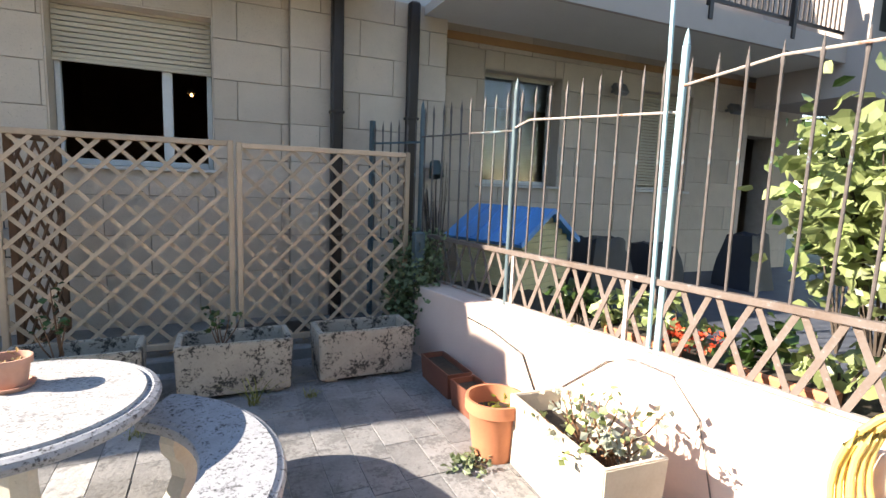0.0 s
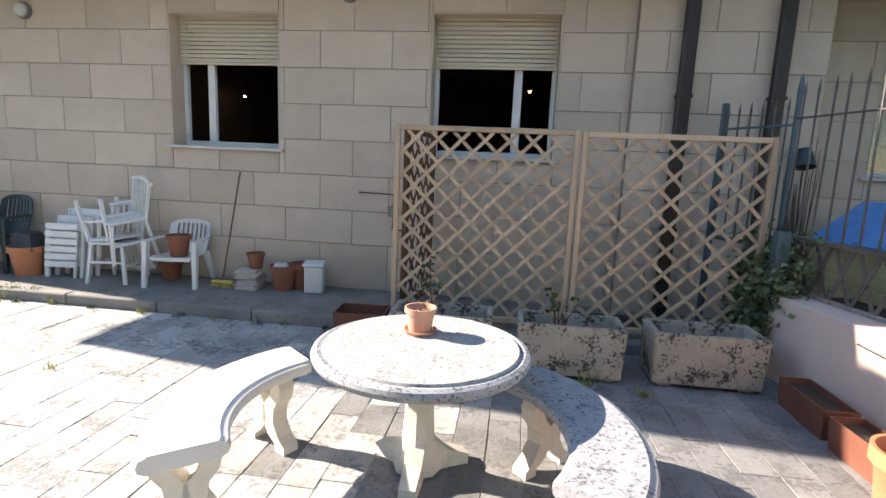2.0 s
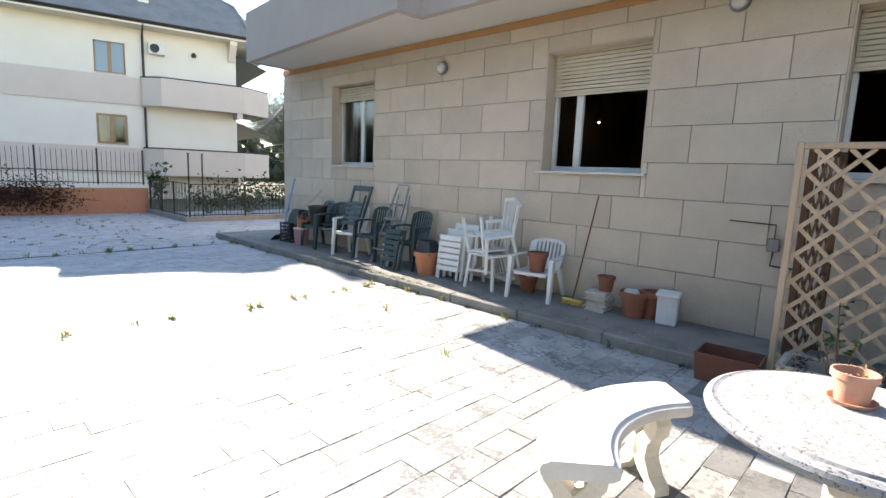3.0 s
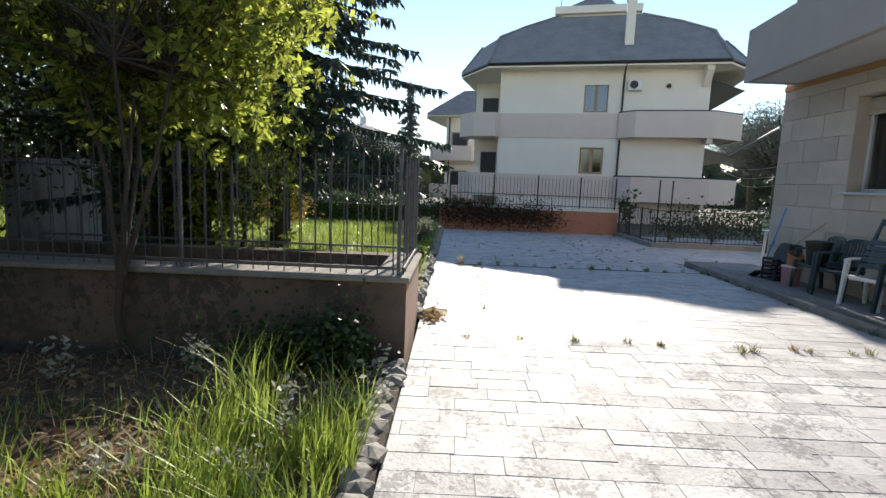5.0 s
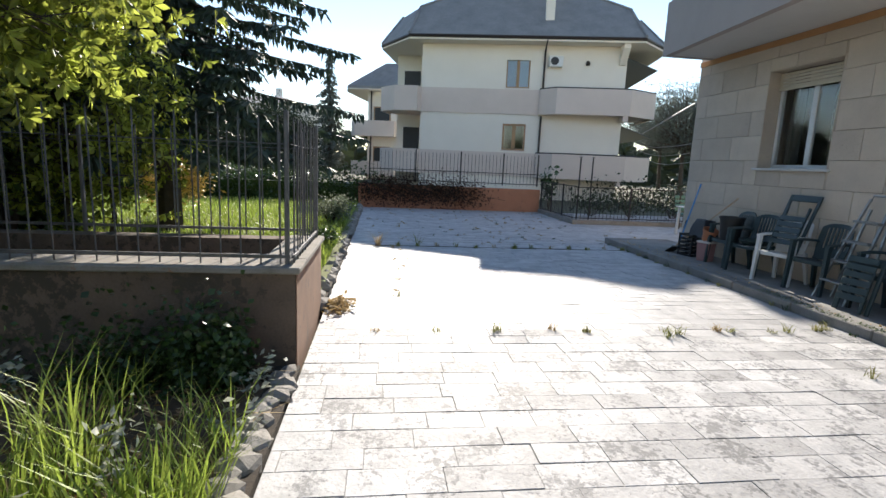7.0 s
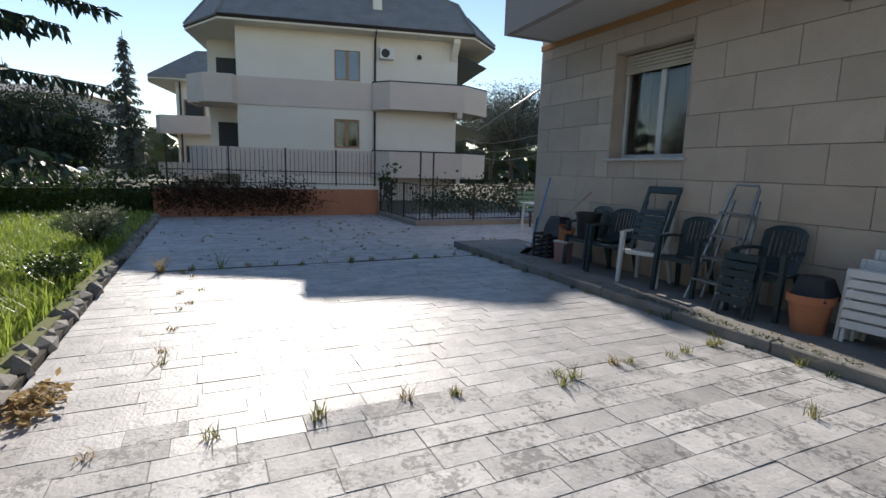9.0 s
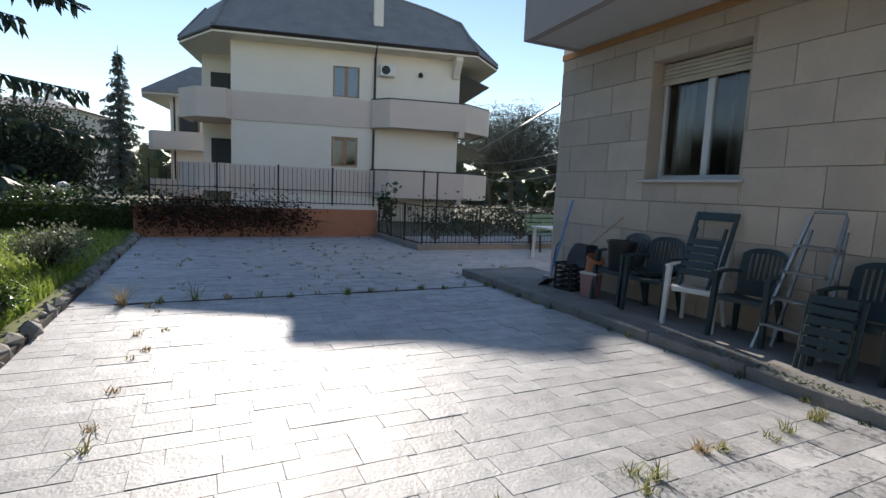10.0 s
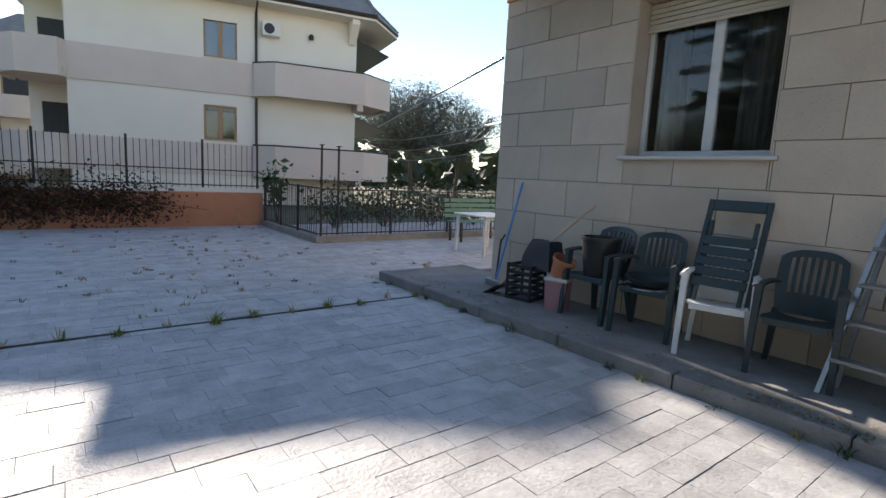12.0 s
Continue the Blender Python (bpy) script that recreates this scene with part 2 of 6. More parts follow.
NEEDLE = mat("blue_green_needles", (0.03, 0.055, 0.035), (0.05, 0.075, 0.05), 0.6, 3, 30, 0.0, island=0.4, trans=0.15)
# Needle green lightened and greyed, distance haze mixed into the colour
NEEDLE_FAR = mat("haze_lightened_needles", (0.1, 0.12, 0.1), (0.14, 0.155, 0.135), 0.8, 3, 30, 0.0, island=0.3, trans=0.15)
GRASS = mat("fresh_grass", (0.22, 0.32, 0.045), (0.33, 0.4, 0.085), 0.5, 2, 30, 0.0, island=0.4, trans=0.45)
STRAW = mat("dry_straw", (0.48, 0.37, 0.19), (0.34, 0.24, 0.12), 0.8, 4, 30, 0.0, island=0.4, trans=0.35)
LITTER = mat("fallen_brown_leaf", (0.4, 0.25, 0.13), (0.24, 0.13, 0.07), 0.7, 4, 30, 0.0, island=0.5, trans=0.2)
IVY = mat("variegated_ivy", (0.1, 0.15, 0.06), (0.2, 0.24, 0.14), 0.45, 3, 30, 0.0, island=0.5, trans=0.25)
PALELEAF = mat("pale_grey_leaf", (0.3, 0.33, 0.25), (0.42, 0.43, 0.36), 0.6, 3, 30, 0.0, island=0.3, trans=0.3)
GREYLEAF = mat("dull_grey_leaf", (0.14, 0.17, 0.1), (0.2, 0.22, 0.15), 0.6, 3, 30, 0.0, island=0.35, trans=0.3)
WEED = mat("dull_weed_blade", (0.2, 0.23, 0.05), (0.28, 0.25, 0.09), 0.6, 2, 30, 0.0, island=0.4, trans=0.3)
FLAKED = mat("flaking_orange_plaster", (0.34, 0.2, 0.13), (0.22, 0.14, 0.1), 0.95, 3, 50, 0.4, spots=(0.16, 0.13, 0.1), spot_scale=8, spot_at=0.58)
REDVINE = mat("red_brown_vine", (0.05, 0.026, 0.018), (0.085, 0.04, 0.024), 0.7, 3, 30, 0.0, island=0.4, trans=0.2)
LAWN = mat("lawn_soil", (0.1, 0.13, 0.03), (0.15, 0.15, 0.05), 0.95, 3, 60, 0.8)
EARTH = mat("leaf_littered_earth", (0.15, 0.1, 0.06), (0.08, 0.055, 0.035), 0.95, 9, 60, 0.9)
FIELD = mat("far_ground", (0.12, 0.12, 0.08), (0.08, 0.085, 0.05), 0.95, 0.2, 3, 0.2)
# Stained render whose base colour is lowered to hold the trees' shade
OLDWALL = mat("shade_darkened_render", (0.19, 0.135, 0.1), (0.09, 0.07, 0.052), 0.95, 2, 50, 0.6, spots=(0.075, 0.06, 0.045), spot_scale=9, spot_at=0.76, cluster=0.5)
CAP = mat("rough_coping", (0.32, 0.3, 0.27), (0.2, 0.18, 0.15), 0.95, 6, 50, 0.4, spots=(0.3, 0.16, 0.1), spot_scale=9, spot_at=0.6)
ROCK = mat("grey_edging_stone", (0.33, 0.31, 0.28), (0.2, 0.19, 0.17), 0.95, 9, 50, 0.6, vary=0.2)
HOUSE = mat("cream_house_plaster", (0.82, 0.77, 0.68), (0.76, 0.71, 0.62), 0.9, 0.6, 20, 0.03)
HOUSEBAND = mat("beige_balcony_concrete", (0.7, 0.6, 0.53), (0.63, 0.54, 0.475), 0.9, 0.8, 20, 0.05)
# Roof grey lightened, haze and flare being put into the colour
ROOFTILE = mat("grey_roof_sheet", (0.26, 0.255, 0.25), (0.18, 0.18, 0.18), 0.8, 1.5, 12, 0.3)
WINFRAME = mat("varnished_wood_frame", (0.4, 0.24, 0.12), (0.32, 0.19, 0.1), 0.5, 4)
GREENWOOD = mat("green_painted_slats", (0.12, 0.25, 0.2), (0.09, 0.19, 0.15), 0.6, 4, 40, 0.1)
BLACKCLOTH = mat("black_tarpaulin", (0.028, 0.031, 0.042), (0.02, 0.022, 0.028), 0.55, 4, 40, 0.3)
# Paving kept dark and bluish so the colour carries the garden's shade
SHADEPAVING = mat("shaded_paving", (0.085, 0.095, 0.12), (0.055, 0.06, 0.075), 0.7, 3, 40, 0.3)
SHEDWOOD = mat("grey_white_board", (0.66, 0.65, 0.63), (0.5, 0.49, 0.47), 0.8, 4, 40, 0.2, vary=0.12, stretch=(1, 1, 0.2))
SKIN = mat("red_petals", (0.6, 0.08, 0.03), (0.5, 0.06, 0.02), 0.6, 4, 30, 0.0)


# ---- mesh helpers ----
class Geo:
    """A mesh in the making: vertices and faces, with a few solid shapes to add."""

    def __init__(self):
        self.v, self.f = [], []

    def add(self, verts, faces, m=None):
        k = len(self.v)
        self.v += [tuple(m @ Vector(p)) for p in verts] if m else [tuple(p) for p in verts]
        self.f += [tuple(i + k for i in face) for face in faces]
        return self

    def box(self, x0, y0, z0, x1, y1, z1, bev=0.0, m=None):
        if bev <= 0:
            v = [(x, y, z) for z in (z0, z1) for y in (y0, y1) for x in (x0, x1)]
            return self.add(v, [(0, 2, 3, 1), (4, 5, 7, 6), (0, 1, 5, 4), (2, 6, 7, 3), (0, 4, 6, 2), (1, 3, 7, 5)], m)
        b = min(bev, (x1 - x0) / 2.2, (y1 - y0) / 2.2, (z1 - z0) / 2.2)
        bm = bmesh.new()
        bmesh.ops.create_cube(bm, size=1, matrix=Matrix.LocRotScale(((x0 + x1) / 2, (y0 + y1) / 2, (z0 + z1) / 2), None, (x1 - x0, y1 - y0, z1 - z0)))
        bmesh.ops.bevel(bm, geom=bm.edges[:], offset=b, segments=1, affect="EDGES")
        self.bm(bm, m)
        return self

    def bm(self, bm, m=None):
        bm.verts.index_update()
        self.add([p.co.copy() for p in bm.verts], [[q.index for q in face.verts] for face in bm.faces], m)
        bm.free()

    def lathe(self, profile, n=24, m=None, arc=2 * math.pi):
        v, f = [], []
        for r, z in profile:
            v += [(r * math.cos(arc * i / n), r * math.sin(arc * i / n), z) for i in range(n)]
        for j in range(len(profile) - 1):
            for i in range(n):
                a, b = j * n + i, j * n + (i + 1) % n
                f.append((a, b, b + n, a + n))
        f.append(tuple(reversed(range(n))))
        f.append(tuple((len(profile) - 1) * n + i for i in range(n)))
        return self.add(v, f, m)

    def tube(self, pts, r, n=8, m=None, r1=None):
        pts = [Vector(p) for p in pts]
        r1 = r if r1 is None else r1
        v, f = [], []
        for j, p in enumerate(pts):
            d = (pts[min(j + 1, len(pts) - 1)] - pts[max(j - 1, 0)]).normalized()
            s = d.cross((0, 0, 1) if abs(d.z) < 0.9 else (1, 0, 0)).normalized()
            u = s.cross(d)
            rr = r + (r1 - r) * j / max(1, len(pts) - 1)
            v += [p + (s * math.cos(2 * math.pi * i / n) + u * math.sin(2 * math.pi * i / n)) * rr for i in range(n)]
        for j in range(len(pts) - 1):
            for i in range(n):
                a, b = j * n + i, j * n + (i + 1) % n
                f.append((a, b, b + n, a + n))
        f.append(tuple(reversed(range(n))))
        f.append(tuple((len(pts) - 1) * n + i for i in range(n)))
        return self.add(v, f, m)

    def bar(self, a, b, w, d=None, m=None):
        """A square bar from a to b."""
        a, b = Vector(a), Vector(b)
        t = (b - a).normalized()
        s = t.cross((0, 0, 1) if abs(t.z) < 0.95 else (0, 1, 0)).normalized()
        u = s.cross(t)
        d = w if d is None else d
        v = [p + s * i * w / 2 + u * j * d / 2 for p in (a, b) for i, j in ((-1, -1), (1, -1), (1, 1), (-1, 1))]
        return self.add(v, [(3, 2, 1, 0), (4, 5, 6, 7), (0, 1, 5, 4), (1, 2, 6, 5), (2, 3, 7, 6), (3, 0, 4, 7)], m)

    def prism(self, poly, z0, z1, m=None):
        n = len(poly)
        v = [(x, y, z) for z in (z0, z1) for x, y in poly]
        f = [tuple(reversed(range(n))), tuple(range(n, 2 * n))] + [(i, (i + 1) % n, n + (i + 1) % n, n + i) for i in range(n)]
        return self.add(v, f, m)

    def mesh(self, name, material, smooth=False):
        me = bpy.data.meshes.new(name)
        me.from_pydata(self.v, [], self.f)
        me.materials.append(material)
        me.update()
        if smooth:
            me.shade_smooth()
            me.set_sharp_from_angle(angle=radians(38))
        return me


def part(name, geo, material, parent, label="", smooth=False, m=None):
    """Links a mesh as one part under a thing or a part."""
    ob = new(name, geo.mesh(name, material, smooth) if isinstance(geo, Geo) else geo)
    ob.parent = parent
    if m:
        ob.matrix_basis = m
    return tagged(ob, label)


def thing(name, m, label, category, group="", kind=""):
    ob = new(name)
    ob.empty_display_size = 0.1
    ob.matrix_basis = m
    return tagged(ob, label, category, group, kind)


def solid(name, geo, material, label, category, group="", kind="", smooth=False, m=None):
    """A thing that is one mesh."""
    ob = new(name, geo.mesh(name, material, smooth))
    if m:
        ob.matrix_basis = m
    return tagged(ob, label, category, group, kind)


def setting(name, geo, material, label="", category="", m=None):
    ob = new(name, geo.mesh(name, material))
    if m:
        ob.matrix_basis = m
    return tagged(ob, label, category, "", "structure")


rng = np.random.default_rng(7)


def leaves(geo, centres, size, spread=(1, 1, 1), per=1, lean=0.6, slim=0.45, broad=False):
    """Folded leaves, each of four triangles, round the centres."""
    for c in centres:
        for _ in range(per):
            p = Vector(c) + Vector(rng.normal(0, 1, 3) * spread)
            s = size * rng.uniform(0.6, 1.3)
            a = Vector(rng.normal(0, 1, 3))
            a.z = a.z * lean - 0.15
            a.normalize()
            w = a.cross(Vector(rng.normal(0, 1, 3))).normalized()
            n = a.cross(w)
            k = len(geo.v)
            if broad:
                b = w * s * slim * 0.5
                up = n * s * 0.06
                geo.v += [tuple(q) for q in (p, p + a * s * 0.28 + b * 0.9 + up, p + a * s * 0.68 + b * 0.8 + up, p + a * s - n * s * 0.1, p + a * s * 0.68 - b * 0.8 + up, p + a * s * 0.28 - b * 0.9 + up, p + a * s * 0.3, p + a * s * 0.68)]
                geo.f += [(k, k + 1, k + 6), (k + 1, k + 2, k + 7, k + 6), (k + 2, k + 3, k + 7), (k + 3, k + 4, k + 7), (k + 4, k + 5, k + 6, k + 7), (k + 5, k, k + 6)]
                continue
            mid = p + a * s * 0.5
            geo.v += [tuple(q) for q in (p, mid + w * s * slim * 0.5 + n * s * 0.07, p + a * s - n * s * 0.1, mid - w * s * slim * 0.5 + n * s * 0.07, mid)]
            geo.f += [(k, k + 1, k + 4), (k + 1, k + 2, k + 4), (k + 2, k + 3, k + 4), (k + 3, k, k + 4)]


def blades(geo, x0, y0, x1, y1, z, count, height, width=0.006, lean=0.35, inside=None):
    for _ in range(count):
        x, y = rng.uniform(x0, x1), rng.uniform(y0, y1)
        if inside and not inside(x, y):
            continue
        h = height * rng.uniform(0.4, 1.25)
        a = rng.uniform(0, 6.28)
        d = Vector((math.cos(a), math.sin(a), 0))
        s = Vector((-d.y, d.x, 0)) * width * rng.uniform(0.6, 1.4)
        l = lean * h * rng.uniform(0.2, 1.3)
        b = Vector((x, y, z))
        m1, tip = b + d * l * 0.35 + Vector((0, 0, h * 0.6)), b + d * l + Vector((0, 0, h * 0.97))
        k = len(geo.v)
        geo.v += [tuple(q) for q in (b - s, b + s, m1 + s * 0.8, m1 - s * 0.8, tip)]
        geo.f += [(k, k + 1, k + 2, k + 3), (k + 3, k + 2, k + 4)]


def shell(v, f, off):
    """A sheet of faces given thickness, its rims and slots closed."""
    k, count = len(v), {}
    for face in f:
        for a, b in zip(face, face[1:] + face[:1]):
            count[(a, b)] = 1
    walls = [(b, a, a + k, b + k) for a, b in count if (b, a) not in count]
    off = Vector(off)
    return Geo().add(list(v) + [Vector(p) + off for p in v], list(f) + [tuple(i + k for i in reversed(face)) for face in f] + walls)


def strut(a, b, wa, wb):
    """A tapered bar from a to b; wa and wb are its widths in x and y at both ends."""
    v = [(p[0] + i * w[0] / 2, p[1] + j * w[1] / 2, p[2]) for p, w in ((a, wa), (b, wb)) for i, j in ((-1, -1), (1, -1), (1, 1), (-1, 1))]
    return Geo().add(v, [(3, 2, 1, 0), (4, 5, 6, 7), (0, 1, 5, 4), (1, 2, 6, 5), (2, 3, 7, 6), (3, 0, 4, 7)])


def rosettes(geo, tips, size, per=8, slim=0.4):
    """Whorls of blunt leaves that spread round each twig's tip."""
    for tip, axis in tips:
        axis = Vector(axis).normalized()
        s = axis.cross(Vector(rng.normal(0, 1, 3))).normalized()
        u = axis.cross(s)
        turn = rng.uniform(0, 6.28)
        for i in range(per):
            a = turn + 6.283 * i / per + rng.uniform(-0.25, 0.25)
            rise = rng.uniform(0.05, 1.1)
            d = ((s * math.cos(a) + u * math.sin(a)) + axis * rise - Vector((0, 0, 0.2))).normalized()
            w = d.cross(axis).normalized()
            n = w.cross(d)
            l = size * rng.uniform(0.7, 1.25)
            p = Vector(tip) + d * l * 0.08 - axis * rng.uniform(0, 0.03)
            k, b = len(geo.v), l * slim * 0.5
            geo.v += [tuple(q) for q in (p, p + d * l * 0.65 + w * b + n * l * 0.05, p + d * l - n * l * 0.08, p + d * l * 0.65 - w * b + n * l * 0.05, p + d * l * 0.6)]
            geo.f += [(k, k + 1, k + 4), (k + 1, k + 2, k + 4), (k + 2, k + 3, k + 4), (k + 3, k, k + 4)]


def rect_minus(r, holes):
    """A rectangle (x0, z0, x1, z1) less some others, as rectangles."""
    out = [r]
    for hx0, hz0, hx1, hz1 in holes:
        nxt = []
        for x0, z0, x1, z1 in out:
            if hx0 >= x1 or hx1 <= x0 or hz0 >= z1 or hz1 <= z0:
                nxt.append((x0, z0, x1, z1))
                continue
            if x0 < hx0:
                nxt.append((x0, z0, hx0, z1))
            if hx1 < x1:
                nxt.append((hx1, z0, x1, z1))
            a, b = max(x0, hx0), min(x1, hx1)
            if z0 < hz0:
                nxt.append((a, z0, b, hz0))
            if hz1 < z1:
                nxt.append((a, hz1, b, z1))
        out = nxt
    return [q for q in out if q[2] - q[0] > 0.01 and q[3] - q[1] > 0.01]


# ---- ground and terrace ----
setting("ground", Geo().box(-600, -600, -0.6, 600, 600, -0.12), FIELD, "Flat dull green ground reaching to the horizon", "ground")
floor = setting("terrace_floor", Geo().box(-17.0, -6.42, -0.11, 3.6, -1.12, -0.004).box(-17.0, -1.12, -0.11, -10.42, 8.0, -0.004), JOINT,
                "Terrace bed of sandy joints under grey stone slabs", "floor")
setting("pavement", Geo().box(-10.3, -1.0, -0.1, 3.3, 0.3, 0.1), CONCRETE, "Raised grey concrete footway along the facade", "pavement")
kerb = Geo()
x = -10.42
while x < 3.0:
    kerb.box(x, -1.125 + rng.uniform(-0.006, 0.006), -0.1, x + 0.99, -0.995, 0.108 + rng.uniform(-0.004, 0.004), 0.012)
    x += 1.0
kerb.box(-10.43, -1.0, -0.1, -10.3, 0.3, 0.106, 0.012)
setting("kerb", kerb, CONCRETE, "Worn mossy concrete kerb edging the footway", "kerb")

# ---- our house: facade, windows, upper floors ----
COURSES = [0.1, 0.62, 1.005, 1.39, 1.775, 2.16, 2.545, 2.93, 3.3, 3.56]
WEST_HOLES = [(-7.71, 1.66, -6.42, 3.12), (-2.98, 1.66, -1.66, 3.12), (0.04, 1.66, 1.38, 3.12)]
EAST_HOLES = [(4.52, 1.62, 5.74, 3.08), (7.2, 1.62, 8.25, 3.1), (9.6, 0.5, 10.3, 2.6)]


def facade(name, x0, x1, y, holes, thick=0.35, label=""):
    g = Geo()
    for a, z0, b, z1 in rect_minus((x0, -0.1, x1, 3.56), holes):
        g.box(a, y, z0, b, y + thick, z1)
    return setting(name, g, MORTAR, label or "Facade wall clad in sawn travertine blocks", "wall")


def blocks(wall, x0, x1, y, holes, flip=0):
    """Cladding blocks, each its own piece, with open joints."""
    for k in range(len(COURSES) - 1):
        z0, z1 = COURSES[k], COURSES[k + 1]
        off = -0.80 if (k + flip) % 2 else -1.18
        start = off + 0.8 * math.floor((x0 - off) / 0.8)
        x = start
        while x < x1:
            for a, c, b, d in rect_minus((max(x, x0), z0, min(x + 0.8, x1), z1), holes):
                j = rng.uniform(-0.002, 0.002)
                g = Geo().box(-(b - a) / 2 + 0.003, -0.022 + j, -(d - c) / 2 + 0.003, (b - a) / 2 - 0.003, -0.001, (d - c) / 2 - 0.003, 0.003)
                part("block", g, STONE, wall, m=pose((a + b) / 2, y, (c + d) / 2))
            x += 0.8


wall_north = facade("wall_north", -9.49, 2.1, 0.024, WEST_HOLES)
wall_pier = facade("wall_pier", 2.1, 3.84, -0.056, [], 0.43)
wall_east = facade("wall_east", 3.84, 11.0, 0.274, EAST_HOLES)
setting("wall_west", Geo().box(-9.49, 0.376, -0.1, -9.14, 9.0, 3.56), STONE, "Side wall of the house in travertine", "wall")
setting("wall_back", Geo().box(-9.14, 6.0, -0.1, 11.0, 6.2, 3.56).box(10.8, 0.63, -0.1, 11.0, 6.0, 3.56), ROOM, "Inner back wall of the dim rooms", "wall")
setting("room_floor", Geo().box(-9.14, 0.376, -0.1, 10.8, 6.0, 0.3), ROOM, "Dark floor of the rooms", "floor")
setting("ceiling", Geo().box(-9.49, 0.0, 3.562, 11.0, 9.0, 3.75), SOFFIT, "Concrete storey slab above the rooms", "ceiling")
setting("wall_upper", Geo().box(-9.49, 0.0, 3.752, 11.0, 9.0, 6.8), PLASTER, "Plain upper storey of the house", "wall")
setting("partition_wall", Geo().box(-4.6, 0.38, 0.3, -4.45, 6.0, 3.56).box(2.2, 0.4, 0.3, 2.35, 6.0, 3.56).box(-1.0, 0.38, 0.3, -0.85, 6.0, 3.56), ROOM, "Inner partition walls between the dim rooms", "wall")
setting("orange_trim", Geo().box(-9.49, -0.02, 3.47, 2.1, 0.02, 3.558).box(3.84, 0.225, 3.36, 11.0, 0.272, 3.45), ORANGE, "Orange painted band at the top of the wall", "trim")


def window(name, hole, y, shutter_z, mullion, closed=False, curtains=False, label=""):
    """Roller-shutter window set back in its reveal."""
    x0, z0, x1, z1 = hole
    w = tagged(thing(name, pose(x0, y, z0), label, "window"), kind="structure")
    W, H = x1 - x0, z1 - z0
    d = 0.2
    part("window_sill", Geo().box(-0.06, -0.07, -0.035, W + 0.06, d + 0.02, 0.0, 0.006), SILL, w, "pale marble sill")
    part("reveal", Geo().box(0.0, -0.02, 0.0, 0.012, d, H).box(W - 0.012, -0.02, 0.0, W, d, H).box(0.012, -0.02, H - 0.012, W - 0.012, d, H), STONE, w)
    f = 0.06
    part("window_frame", Geo().box(0.013, d, 0, f, d + 0.07, H - 0.013, 0.006).box(W - f, d, 0, W - 0.013, d + 0.07, H - 0.013, 0.006)
         .box(f, d, 0.001, W - f, d + 0.07, f, 0.006), FRAME, w, "white frame")
    if mullion:
        mx = W * mullion
        part("mullion", Geo().box(mx - 0.045, d + 0.005, f, mx + 0.045, d + 0.06, shutter_z - z0, 0.006), FRAME, w)
    if curtains is not None:
        for a, b in ((f, W * mullion - 0.045), (W * mullion + 0.045, W - f)):
            pane = part("pane", Geo().box(a, d + 0.03, f, b, d + 0.036, shutter_z - z0 + 0.02), GLASS, w)
            pane.visible_shadow = False
    if curtains:
        g = Geo()
        for a, b in ((f + 0.02, 0.38), (W - 0.45, W - f - 0.02)):
            n = 14
            v = [(a + (b - a) * i / n, d + 0.16 + 0.025 * math.sin(i * 1.7), zz) for zz in (0.02, H) for i in range(n + 1)]
            g.add(v, [(i, i + 1, n + 2 + i, n + 1 + i) for i in range(n)])
        part("curtain", g, CURTAIN, w, "grey hanging curtain")
    z = shutter_z - z0
    slat = Geo().box(0, -0.007, 0.003, W - 0.034, 0.007, 0.042, 0.004).mesh("shutter_slat", SHUTTER)
    while z < H - 0.03:
        part("shutter_slat", slat, SHUTTER, w, m=pose(0.017, d - 0.035, z))
        z += 0.046
    part("shutter_rail", Geo().box(0.014, d - 0.05, shutter_z - z0 - 0.03, W - 0.014, d - 0.02, shutter_z - z0, 0.004), SHUTTER, w)
    return w


window("window_1", WEST_HOLES[0], 0.024, 2.86, 0.52, curtains=True, label="White casement window with curtains and cream roller shutter")
window("window_2", WEST_HOLES[1], 0.024, 2.62, 0.28, curtains=None, label="Open window with half-lowered cream roller shutter")
window("window_3", WEST_HOLES[2], 0.024, 2.62, 0.69, curtains=None, label="Open window with half-lowered cream roller shutter behind the trellis")
window("window_4", EAST_HOLES[0], 0.274, 3.04, 0.5, curtains=False, label="White double casement window with reflecting glass")
window("window_5", EAST_HOLES[1], 0.274, 1.72, 0.5, curtains=None, label="Window closed with a cream roller shutter")


def pendant(name, x, y, z, r, bulb, label):
    p = thing(name, pose(x, y, z), label, "lamp")
    part("cord", Geo().tube([(0, 0, 0.12), (0, 0, 3.56 - z)], 0.006, 6), BLACKPL, p)
    part("shade", Geo().lathe([(0.02, 0.07), (r * 0.6, 0.055), (r, 0.02), (r * 0.95, 0.02), (r * 0.5, 0.045)], 16), ALU, p, smooth=True)
    part("bulb", Geo().lathe([(0.004, -0.018), (0.018, -0.008), (0.016, 0.01), (0.008, 0.022)], 10), bulb, p, smooth=True)


pendant("pendant_lamp", 1.12, 1.94, 2.62, 0.055, LAMP_WARM, "Small lit pendant lamp with amber shade")
pendant("pendant_lamp", -4.05, 3.55, 2.65, 0.05, LAMP_WHITE, "Small lit bulb hanging in the dark room")

